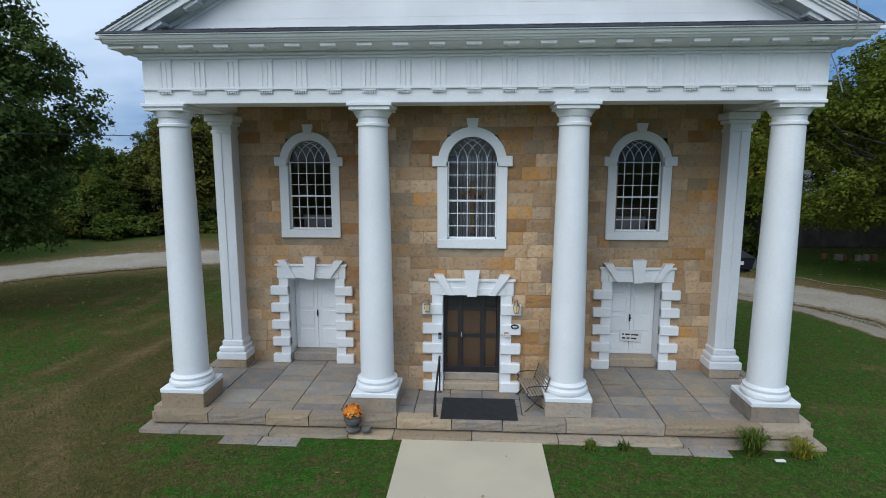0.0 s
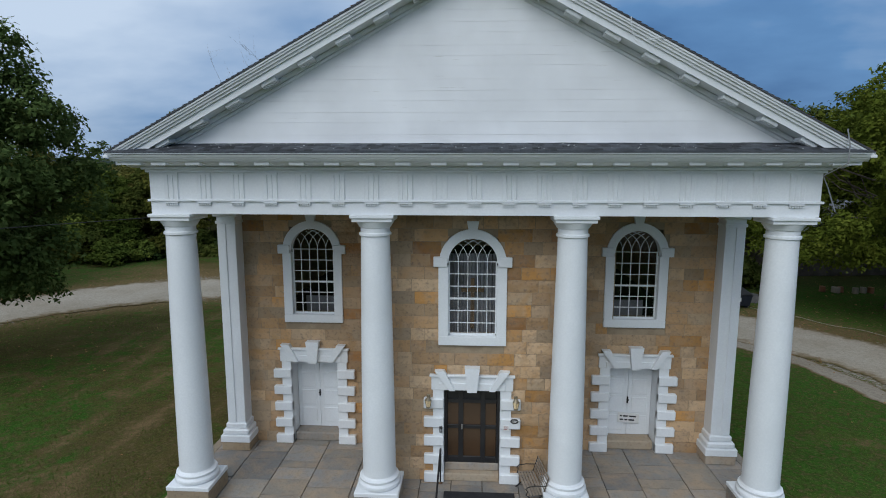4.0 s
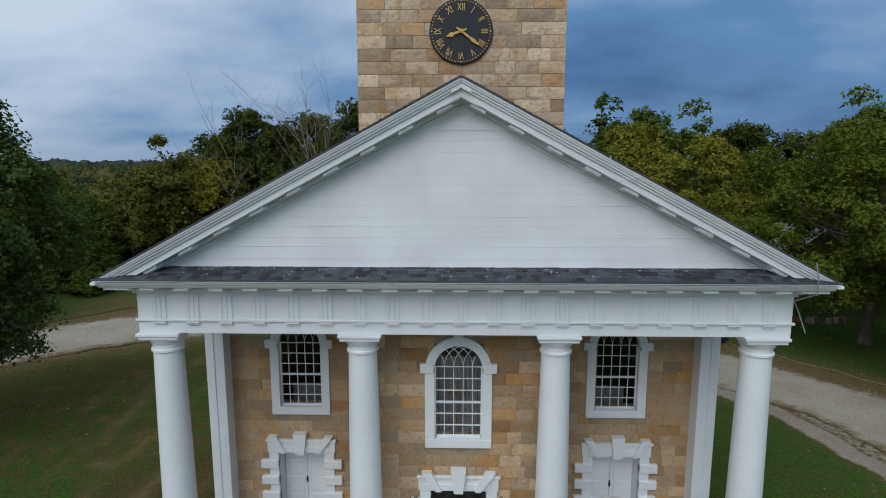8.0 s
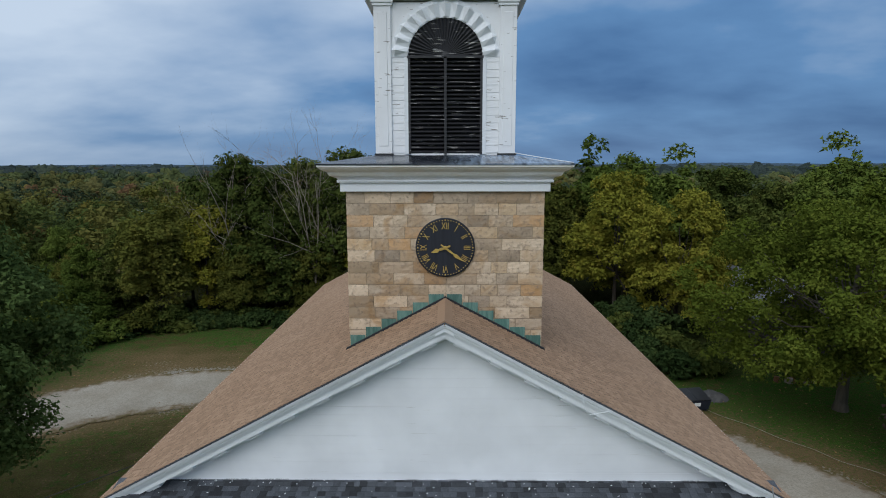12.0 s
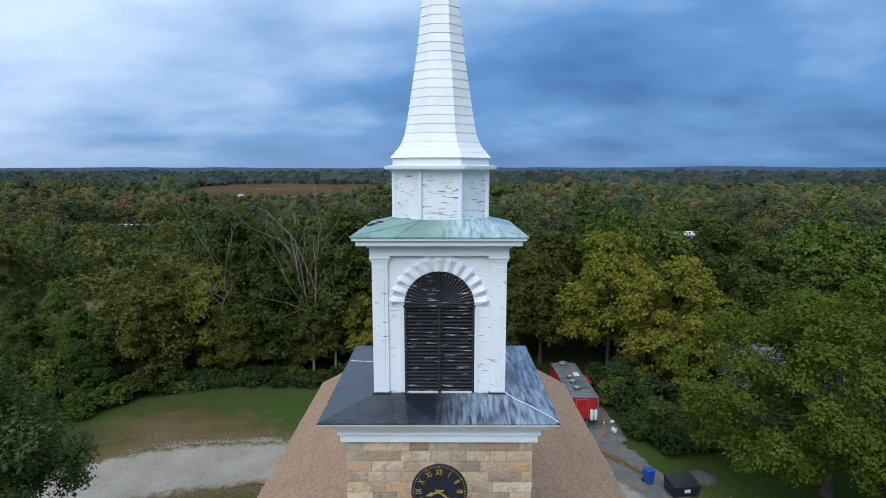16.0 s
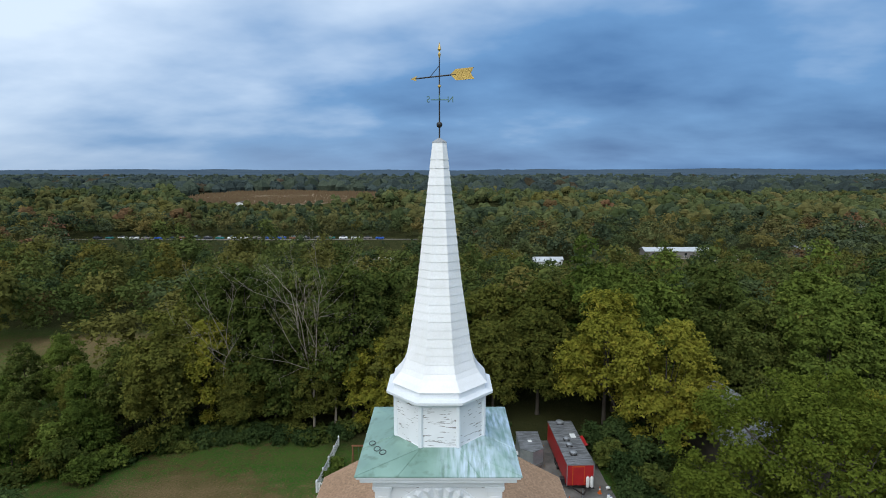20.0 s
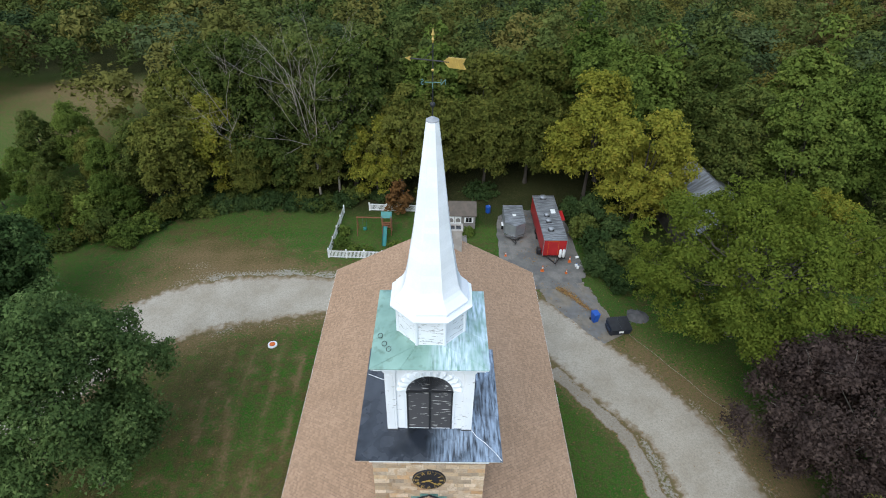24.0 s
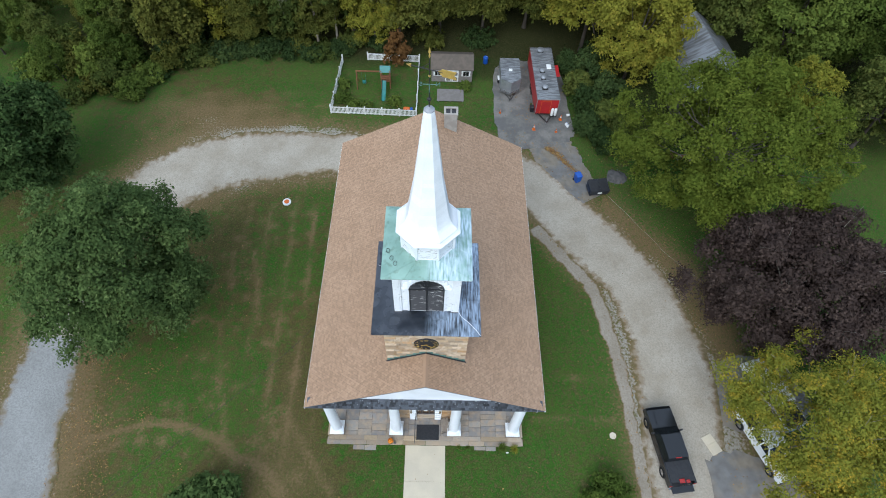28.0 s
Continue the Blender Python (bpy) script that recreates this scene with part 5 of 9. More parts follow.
course_wall(tower, TOWER_BLOCKS, -TX, TX, 11.25, 15.52, TY0 - 0.02, lambda za, zb: [], 21, 0.285, 0.10, 0.36, 0.86)
for sx in (-1, 1):
    r = random.Random(50 + sx)
    for j in range(15):
        z = 11.25 + (j + 0.5) * 4.27 / 15
        y = TY0 + 0.09
        while y < TYC + 2.5:
            w = r.uniform(0.5, 1.1)
            w = min(w, TYC + 2.5 - y)
            piece("stone", r.choice(TOWER_BLOCKS), Matrix.Translation((sx * (TX - 0.04), y + w / 2, z)) @ Matrix.Rotation(sx * math.pi / 2, 4, "Z") @ Matrix.Diagonal((w - 0.009, 0.10, 0.275, 1)), tower)
            y += w
band = part("tower_cornice", Solid().box(-TX - 0.11, TX + 0.11, TY0 - 0.13, TYC + 2.66, 15.52, 15.74, 0.01), WHITE, church, "white moulded cornice round the tower")
part("dentil_band", Solid().box(-TX - 0.17, TX + 0.17, TY0 - 0.19, TYC + 2.72, 15.74, 15.80), WHITE, band)
DEN = mesh_of("dentil", Solid().box(-0.028, 0.028, -0.03, 0.0, -0.03, 0.0), WHITE, False)
for i in range(44):
    piece("dentil", DEN, Matrix.Translation((-2.48 + 4.96 * i / 43, TY0 - 0.19, 15.80)), band)
DX, DY0, DY1 = 2.98, 13.18, 19.28
PROF = [(TX + 0.18 - DX, 15.80), (TX + 0.20 - DX, 15.84), (-0.24, 15.90), (-0.22, 15.93), (-0.20, 15.98), (-0.16, 16.0), (-0.06, 16.05), (-0.03, 16.09), (0.0, 16.10), (0.0, 16.142)]
v = []
for off, z in PROF:
    v += [(-DX - off, DY0 - off, z), (DX + off, DY0 - off, z), (DX + off, DY1 + off, z), (-DX - off, DY1 + off, z)]
part("crown_mould", Solid().add(v, [(4 * k + e, 4 * k + (e + 1) % 4, 4 * k + 4 + (e + 1) % 4, 4 * k + 4 + e) for k in range(len(PROF) - 1) for e in range(4)] + [(3, 2, 1, 0), tuple(range(4 * len(PROF) - 4, 4 * len(PROF)))]), WHITE_STAINED, band, smooth=False)
BX, BY0, BY1 = 1.76, 14.49, 17.97
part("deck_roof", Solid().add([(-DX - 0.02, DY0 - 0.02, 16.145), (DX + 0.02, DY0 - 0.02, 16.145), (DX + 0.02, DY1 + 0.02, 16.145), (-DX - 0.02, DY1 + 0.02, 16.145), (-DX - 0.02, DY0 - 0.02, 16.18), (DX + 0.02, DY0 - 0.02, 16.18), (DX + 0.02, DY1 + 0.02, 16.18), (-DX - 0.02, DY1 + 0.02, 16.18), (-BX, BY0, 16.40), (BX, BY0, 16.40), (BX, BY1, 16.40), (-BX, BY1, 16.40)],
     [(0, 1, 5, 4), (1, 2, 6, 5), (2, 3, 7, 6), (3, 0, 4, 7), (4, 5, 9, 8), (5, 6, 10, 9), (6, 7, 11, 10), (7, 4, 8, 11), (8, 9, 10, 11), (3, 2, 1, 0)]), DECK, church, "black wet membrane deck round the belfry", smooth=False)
# stepped copper flashing where roof meets tower, dark strip below it
for sx in (-1, 1):
    for k in range(6):
        x0 = 0.04 + k * 0.39
        zt = RIDGE_Z - SLOPE * x0 + 0.06
        part("flashing", Solid().box(*sorted((sx * x0, sx * (x0 + 0.37))), TY0 - 0.055, TY0 - 0.045, zt - 0.32, zt + 0.11), VERDIGRIS, tower, "green copper step flashing", smooth=False)
    part("lead_strip", Solid().prism([(sx * 0.0, 0, RIDGE_Z + 0.10), (sx * 2.46, 0, RIDGE_Z + 0.10 - SLOPE * 2.46), (sx * 2.46, 0, RIDGE_Z + 0.01 - SLOPE * 2.46), (0, 0, RIDGE_Z + 0.01)], (0, TY0 - 0.12, 0), (0, TY0 - 0.05, 0)), RUBBER, tower, "black roofing strip", smooth=False)

# ---- clock ----
CZ, CR = 14.17, 0.72
clock = part("clock", Solid().lathe([(CR, -0.03), (CR, 0.03), (CR - 0.02, 0.045), (0.0, 0.045)], 48).moved(Matrix.Translation((0, TY0 - 0.05, CZ)) @ Matrix.Rotation(math.pi / 2, 4, "X")), DIAL, church, "round blue-black tower clock with gilt roman numerals", smooth=False)
NUMERALS = ["XII", "I", "II", "III", "IIII", "V", "VI", "VII", "VIII", "IX", "X", "XI"]
face = Matrix.Translation((0, TY0 - 0.098, CZ)) @ Matrix.Rotation(math.pi / 2, 4, "X")
for i, num in enumerate(NUMERALS):
    me = lettering(num, 0.21, 0.006, GOLD, "numeral")
    a = -math.radians(30 * i)
    ob = piece("numeral", me, face @ Matrix.Rotation(a, 4, "Z") @ Matrix.Translation((0, 0.52, 0)) @ Matrix.Diagonal((0.72, 1.12, 1, 1)), clock)
MARKS = [mesh_of("minute_mark", Solid().box(-d, d, -0.005, 0.005, -d, d), GOLD, False) for d in (0.017, 0.011)]
for i in range(60):
    a = 2 * math.pi * i / 60
    piece("minute_mark", MARKS[min(1, i % 5)], Matrix.Translation((0.665 * math.sin(a), TY0 - 0.099, CZ + 0.665 * math.cos(a))), clock)


def pointer(angle, length, width, y):
    s = Solid().prism([(-width * 0.6, -0.13, 0), (width * 0.6, -0.13, 0), (width, 0.35 * length, 0), (width * 0.5, 0.42 * length, 0), (width * 1.7, 0.62 * length, 0), (0, length, 0), (-width * 1.7, 0.62 * length, 0), (-width * 0.5, 0.42 * length, 0), (-width, 0.35 * length, 0)], (0, 0, 0), (0, 0, 0.012))
    return s.moved(Matrix.Translation((0, y, CZ)) @ Matrix.Rotation(math.pi / 2, 4, "X") @ Matrix.Rotation(-math.radians(angle), 4, "Z"))


part("hour_pointer", pointer(251, 0.36, 0.032, TY0 - 0.115), GOLD, clock, smooth=False)
part("minute_pointer", pointer(127, 0.55, 0.026, TY0 - 0.135), GOLD, clock, smooth=False)
part("boss", Solid().lathe([(0.045, 0), (0.045, 0.05), (0.0, 0.06)], 16).moved(face), GOLD, clock)

# ---- belfry ----
belfry = part("belfry", holed_wall(-BX + 0.06, BX - 0.06, BY0 + 0.08, BY0 + 0.25, 16.40, 20.1, [(-0.91, 0.91, 16.44, 19.72)]).box(-BX + 0.06, -BX + 0.25, BY0 + 0.25, BY1, 16.4, 20.1).box(BX - 0.25, BX - 0.06, BY0 + 0.25, BY1, 16.4, 20.1).box(-BX + 0.25, BX - 0.25, BY1 - 0.2, BY1, 16.4, 20.1), WHITE_WORN, church, "white boarded belfry with louvred arches")
r = random.Random(77)
for sx in (-1, 1):
    for k in range(19):
        z = 16.46 + k * 0.185
        xo = 1.38
        xi = 1.03
        if z > 18.7:
            break
        part("clapboard", Solid().prism([(*((sx * xi, BY0 + 0.075, z)),), (sx * xi, BY0 + 0.062, z), (sx * xi, BY0 + 0.070, z + 0.181), (sx * xi, BY0 + 0.076, z + 0.181)], (0, 0, 0), (sx * (xo - xi), 0, 0)), WHITE_WORN, belfry, smooth=False)
    for py in (BY0, BY1 - 0.42):
        xa, xb = sorted((sx * 1.34, sx * BX))
        part("pilaster", Solid().box(xa, xb, py, py + 0.42, 16.42, 20.02, 0.008).box(xa + 0.09, xb - 0.09, py - 0.014, py + 0.1, 16.62, 19.85, 0.012), WHITE_WORN, belfry)
        part("pilaster_cap", Solid().box(xa - 0.03, xb + 0.03, py - 0.03, py + 0.45, 20.0, 20.06).box(xa - 0.06, xb + 0.06, py - 0.06, py + 0.48, 20.06, 20.14, 0.01), WHITE, belfry)
        part("foot_block", Solid().box(xa - 0.03, xb + 0.03, py - 0.03, py + 0.44, 16.30, 16.44, 0.01), BLACK, belfry)
part("arch_panel", arch_band(Solid(), 0.0, 18.80, 0.93, 1.37, BY0 + 0.05, BY0 + 0.082), WHITE, belfry, "flat white board round the arch")
for sx in (-1, 1):
    part("jamb_board", Solid().box(*sorted((sx * 0.915, sx * 1.028)), BY0 + 0.045, BY0 + 0.12, 16.42, 18.80, 0.006), WHITE, belfry)
# fluted sunburst over the arch: raised shells
for k in range(13):
    a0, a1 = math.pi * k / 13, math.pi * (k + 1) / 13
    am = (a0 + a1) / 2
    r0, r1, r2 = 0.95, 1.27, 1.35
    z0 = 18.80
    p = lambda rr, a, y: (rr * math.cos(a), y, z0 + rr * math.sin(a))
    y = BY0 + 0.046
    s = Solid().add([p(r0, a0 + 0.01, y), p(r0, a1 - 0.01, y), p(r1, a1 - 0.01, y), p(r2, am, y), p(r1, a0 + 0.01, y), p(r0, am, y - 0.03), p(r1 - 0.03, am, y - 0.11)],
                    [(0, 5, 6, 4), (5, 1, 2, 6), (4, 6, 3), (6, 2, 3), (0, 4, 3, 2, 1), (0, 1, 5)])
    part("sunburst_flute", s, WHITE, belfry, smooth=False)
lou = part("louvre", Solid().box(-0.93, -0.87, BY0 + 0.04, BY0 + 0.2, 16.42, 18.80).box(0.87, 0.93, BY0 + 0.04, BY0 + 0.2, 16.42, 18.80).box(-0.035, 0.035, BY0 + 0.02, BY0 + 0.2, 16.42, 18.80).box(-0.95, 0.95, BY0 + 0.02, BY0 + 0.2, 18.77, 18.83).box(-0.9, 0.9, BY0 + 0.24, BY0 + 0.26, 16.42, 19.75), LOUVRE, church, "black flaking louvre shutters under a fan")
for k in range(23):
    z = 16.47 + k * 0.1005
    for sx in (-1, 1):
        xa, xb = sorted((sx * 0.035, sx * 0.87))
        part("slat", Solid().prism([(0, BY0 + 0.055, z), (0, BY0 + 0.17, z + 0.085), (0, BY0 + 0.18, z + 0.072), (0, BY0 + 0.065, z - 0.013)], (xa, 0, 0), (xb, 0, 0)), LOUVRE, lou, smooth=False)
for k in range(27):
    a0, a1 = math.pi * k / 27, math.pi * (k + 1) / 27
    am = (a0 + a1) / 2
    y = BY0 + 0.10
    p = lambda rr, a, yy: (rr * math.cos(a), yy, 18.83 + rr * math.sin(a))
    part("fan_blade", Solid().add([p(0.08, a0, y), p(0.93, a0, y), p(0.93, am, y - 0.05), p(0.93, a1, y), p(0.08, a1, y)], [(0, 1, 2, 4), (2, 3, 4)]), LOUVRE, lou, smooth=False)
part("fan_hub", Solid().lathe([(0.10, 0), (0.10, 0.05), (0.0, 0.07)], 16).moved(Matrix.Translation((0, BY0 + 0.11, 18.83)) @ Matrix.Rotation(math.pi / 2, 4, "X")), LOUVRE, lou)
KX, KY0, KY1 = 2.24, 14.02, 18.46
bent = part("belfry_cornice", Solid().box(-BX - 0.05, BX + 0.05, BY0 - 0.05, BY1 + 0.05, 20.14, 20.40, 0.01).box(-BX - 0.12, BX + 0.12, BY0 - 0.12, BY1 + 0.12, 20.36, 20.44, 0.02).box(-KX + 0.12, KX - 0.12, KY0 + 0.12, KY1 - 0.12, 20.44, 20.58, 0.02).box(-KX + 0.03, KX - 0.03, KY0 + 0.03, KY1 - 0.03, 20.58, 20.67, 0.02), WHITE, church, "white moulded belfry cornice")
DEN2 = mesh_of("dentil", Solid().box(-0.025, 0.025, -0.03, 0.0, -0.05, 0.0), WHITE, False)
for i in range(34):
    piece("dentil", DEN2, Matrix.Translation((-1.8 + 3.6 * i / 33, BY0 - 0.12, 20.44)), bent)
# copper roof: hipped sheets that rise to the drum
SX, SY, AP = 0.025, 16.24, 1.28
OCT = [(SX + AP / math.cos(math.pi / 8) * math.cos(math.pi / 8 + math.pi / 4 * k), SY + AP / math.cos(math.pi / 8) * math.sin(math.pi / 8 + math.pi / 4 * k)) for k in range(8)]
ck = [(-KX, KY0), (KX, KY0), (KX, KY1), (-KX, KY1)]
zc0, zc1 = 20.70, 21.02
v = [(x, y, 20.665) for x, y in ck] + [(x, y, zc0) for x, y in ck] + [(x, y, zc1) for x, y in OCT]
f = [(0, 1, 5, 4), (1, 2, 6, 5), (2, 3, 7, 6), (3, 0, 4, 7), (3, 2, 1, 0)]
o = 8
f += [(4, 5, o + 6, o + 5), (5, o + 7, o + 6), (5, 6, o + 0, o + 7), (6, o + 1, o + 0), (6, 7, o + 2, o + 1), (7, o + 3, o + 2), (7, 4, o + 4, o + 3), (4, o + 5, o + 4)]
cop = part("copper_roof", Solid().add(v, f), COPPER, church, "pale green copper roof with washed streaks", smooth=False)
for a, b in (((-1.1, KY0, zc0), (-0.5, SY - AP, zc1)), ((1.1, KY0, zc0), (0.55, SY - AP, zc1)), ((0.1, KY0, zc0), (0.05, SY - AP, zc1)), ((-KX, KY0, zc0), OCT[5] + (zc1,)), ((KX, KY0, zc0), OCT[6] + (zc1,)), ((-KX, 15.5, zc0), (SX - AP, 15.8, zc1)), ((KX, 15.5, zc0), (SX + AP, 15.8, zc1))):
    part("seam", Solid().tube([Vector(a) + Vector((0, 0, 0.005)), Vector(b) + Vector((0, 0, 0.005))], 0.014, 5), COPPER, cop)
for x, y in ((-1.75, 15.1), (-1.55, 14.75), (-1.95, 15.6)):
    ring = [(x + 0.09 * math.cos(a), y + 0.13 * math.sin(a), 20.70 + 0.40 * (2.24 - abs(x)) / 0.96 + 0.02) for a in [2 * math.pi * i / 12 for i in range(13)]]
    part("wire_loop", Solid().tube(ring, 0.012, 5), RUBBER, cop, "dark coil of wire lying on the copper")

# ---- drum and spire ----
t8 = math.pi / 8
cs = math.cos(t8)
drum = part("drum", Solid().lathe([(AP / cs, 20.95), (AP / cs, 22.40)], 8, SX, SY, t8), WHITE_FLAKED, church, "eight-sided drum with flaking white paint", smooth=False)
for k in range(8):
    a = t8 + math.pi / 4 * k
    x, y = SX + AP / cs * math.cos(a), SY + AP / cs * math.sin(a)
    part("corner_board", Solid().lathe([(0.07, 21.05), (0.07, 22.36)], 8, x, y, a), WHITE, drum, smooth=False)
    am = a + math.pi / 8
    side = Matrix.Translation((SX, SY, 0)) @ Matrix.Rotation(am - math.pi / 2, 4, "Z")
    part("panel_rail", Solid().box(-0.56, 0.56, AP - 0.01, AP + 0.025, 22.22, 22.36).moved(side), WHITE, drum, smooth=False)
    part("foot_flashing", Solid().box(-0.57, 0.57, AP - 0.01, AP + 0.018, 20.98, 21.07 + 0.02 * math.sin(3 * k)).moved(side), WHITE_WORN, drum, "ragged white flashing strip", smooth=False)
    part("apron", Solid().prism([(0, AP + 0.34, 20.90), (0, AP + 0.012, 21.05), (0, AP - 0.05, 21.03), (0, AP + 0.30, 20.86)], (-0.60, 0, 0), (0.60, 0, 0)).moved(side), COPPER, drum, "copper apron bent up against the drum", smooth=False)
PROFILE = [(1.36, 22.68), (1.25, 22.82), (1.115, 22.98), (1.02, 23.165), (0.965, 23.36), (0.89, 23.78), (0.635, 25.50), (0.448, 27.20), (0.27, 28.80), (0.19, 29.55)]


def spire_r(z):
    for (r0, z0), (r1, z1) in zip(PROFILE, PROFILE[1:]):
        if z <= z1:
            return r0 + (r1 - r0) * (z - z0) / (z1 - z0)
    return PROFILE[-1][0]


spire = part("spire", Solid().lathe([((AP + 0.02) / cs, 22.33), (1.50 / cs, 22.36), (1.535 / cs, 22.385), (1.54 / cs, 22.455), (1.36 / cs, 22.475), (1.32 / cs, 22.49), (1.315 / cs, 22.69), (1.20 / cs, 22.72)], 8, SX, SY, t8), WHITE, church, "tall white eight-sided boarded spire", smooth=False)
zs = [22.675, 22.82, 22.96, 23.10] + [23.10 + (29.30 - 23.10) * i / 26 for i in range(1, 27)]
for za, zb in zip(zs, zs[1:]):
    ra, rb = spire_r(za) + 0.017, spire_r(zb) + 0.002
    for k in range(8):
        a0, a1 = t8 + math.pi / 4 * k, t8 + math.pi / 4 * (k + 1)
        p = lambda rr, a, z: (SX + rr / cs * math.cos(a), SY + rr / cs * math.sin(a), z)
        part("board", Solid().add([p(ra, a0, za), p(ra, a1, za), p(rb, a1, zb + 0.01), p(rb, a0, zb + 0.01), p(ra - 0.05, a0, za), p(ra - 0.05, a1, za), p(rb - 0.03, a1, zb + 0.01), p(rb - 0.03, a0, zb + 0.01)], [(0, 1, 2, 3), (4, 5, 1, 0), (7, 6, 5, 4), (3, 2, 6, 7)]), WHITE_SPIRE, spire, smooth=False)
part("spire_cap", Solid().lathe([(0.245, 29.28), (0.215, 29.54)], 8, SX, SY, t8), WHITE_SPIRE, spire)
part("metal_cap", Solid().lathe([(0.225, 29.53), (0.215, 29.56), (0.15, 29.60), (0.05, 29.66), (0.0, 29.68)], 8, SX, SY, t8), CABLE, spire, "grey metal cap")

# ---- weather vane ----
vane = part("weather_vane", Solid().tube([(SX, SY, 29.6), (SX, SY, 32.0)], 0.022, 8, 0.016), IRON, church, "iron weather vane with gilt arrow and green compass letters")
part("ball", Solid().lathe([(0.0, 29.95)] + [(0.085 * math.sin(a), 30.035 - 0.085 * math.cos(a)) for a in [math.pi * i / 8 for i in range(1, 8)]] + [(0.0, 30.12)], 16, SX, SY), IRON, vane)
part("knob", Solid().lathe([(0.0, 31.04)] + [(0.045 * math.sin(a), 31.085 - 0.045 * math.cos(a)) for a in [math.pi * i / 6 for i in range(1, 6)]] + [(0.0, 31.13)], 12, SX, SY), GOLD, vane)
part("finial", Solid().lathe([(0.018, 31.85), (0.04, 31.95), (0.012, 32.02), (0.05, 32.08), (0.0, 32.28)], 10, SX, SY), GOLD, vane, "gilt spear tip")
for d in ((1, 0), (0, 1)):
    part("compass_bar", Solid().tube([(SX - 0.24 * d[0], SY - 0.24 * d[1], 30.72), (SX + 0.24 * d[0], SY + 0.24 * d[1], 30.72)], 0.014, 6), VERDIGRIS, vane)
for ch, dx, dy in (("N", 0.31, 0), ("S", -0.31, 0), ("E", 0, -0.31), ("W", 0, 0.31)):
    me = lettering(ch, 0.24, 0.012, VERDIGRIS, "compass_letter")
    turn = math.pi if dx else math.pi / 2
    piece("compass_letter", me, Matrix.Translation((SX + dx, SY + dy, 30.72)) @ Matrix.Rotation(turn, 4, "Z") @ Matrix.Rotation(math.pi / 2, 4, "X"), vane)
arrow = Matrix.Translation((SX, SY, 31.36)) @ Matrix.Rotation(math.radians(-21), 4, "Z")
part("arrow_shaft", Solid().tube([(-0.72, 0, -0.03), (0.5, 0, 0.02)], 0.02, 8).tube([(-0.3, 0, -0.02), (0, 0, 0.28)], 0.010, 6).moved(arrow), IRON, vane)
part("arrow_head", Solid().prism([(-0.88, 0, -0.035), (-0.68, 0, 0.045), (-0.72, 0, -0.03), (-0.69, 0, -0.105)], (0, -0.012, 0), (0, 0.012, 0)).moved(arrow), GOLD, vane, smooth=False)
tail = Solid().prism([(0.32, 0, 0.02), (0.48, 0, 0.16), (1.0, 0, 0.18), (0.92, 0, 0.03), (1.02, 0, -0.13), (0.50, 0, -0.14)], (0, -0.014, 0), (0, 0.014, 0))
part("arrow_feather", tail.moved(arrow), GOLD, vane, "gilt feathered tail", smooth=False)
BARBS = [mesh_of("barb", Solid().prism([(0, 0, 0), (0.012, 0, 0), (0.075, 0, s2 * 0.12), (0.063, 0, s2 * 0.12)], (0, -0.022, 0), (0, 0.022, 0)), GOLD, False) for s2 in (-1, 1)]
for k in range(6):
    for barb in BARBS:
        piece("barb", barb, arrow @ Matrix.Translation((0.50 + 0.075 * k, 0, 0.02)), vane)


# ---- ground and roads ----
def fade(t):
    t = np.clip(t, 0, 1)
    return t * t * (3 - 2 * t)


def gz(x, y):
    """Height of the ground: level before the porch, falling gently behind the church."""
    return -7.5 * fade((np.asarray(y, float) - 88) / 75) - 0.93 * fade((np.asarray(y, float) - 13) / 29) - 0.40 * fade((np.abs(np.asarray(x, float)) - 7.5) / 13) * (1 - 0.7 * fade((np.asarray(y, float) - 20) / 25)) + 0.24 + 9.0 * fade((np.asarray(y, float) - 400) / 300)


def mesh_fast(name, verts, quads, material, tris=False):
    me = bpy.data.meshes.new(name)
    k = quads.shape[1]
    me.vertices.add(len(verts))
    me.vertices.foreach_set("co", np.ascontiguousarray(verts, dtype=np.float32).ravel())
    me.loops.add(quads.size)
    me.loops.foreach_set("vertex_index", np.ascontiguousarray(quads, dtype=np.int32).ravel())
    me.polygons.add(len(quads))
    me.polygons.foreach_set("loop_start", np.arange(0, quads.size, k, dtype=np.int32))
    me.update(calc_edges=True)
    me.materials.append(material)
    return me


def value_noise(x, y, scale, seed):
    """Smooth random field of -1..1."""
    rs = np.random.RandomState(seed)
    tab = rs.rand(64, 64) * 2 - 1
    u, v = np.asarray(x) / scale, np.asarray(y) / scale
    i, j = np.floor(u).astype(int), np.floor(v).astype(int)
    a, b = fade(u - i), fade(v - j)
    g = lambda p, q: tab[p % 64, q % 64]
    return (g(i, j) * (1 - a) + g(i + 1, j) * a) * (1 - b) + (g(i, j + 1) * (1 - a) + g(i + 1, j + 1) * a) * b


def spline(pts, per=10):
    """Catmull-Rom through rows of numbers."""
    p = np.array([pts[0], *pts, pts[-1]], float)
    out = []
    for i in range(1, len(p) - 2):
        for t in np.linspace(0, 1, per, endpoint=False):
            out.append(0.5 * (2 * p[i] + (p[i + 1] - p[i - 1]) * t + (2 * p[i - 1] - 5 * p[i] + 4 * p[i + 1] - p[i + 2]) * t * t + (3 * p[i] - p[i - 1] - 3 * p[i + 1] + p[i + 2]) * t ** 3))
    out.append(p[-2])
    return np.array(out)


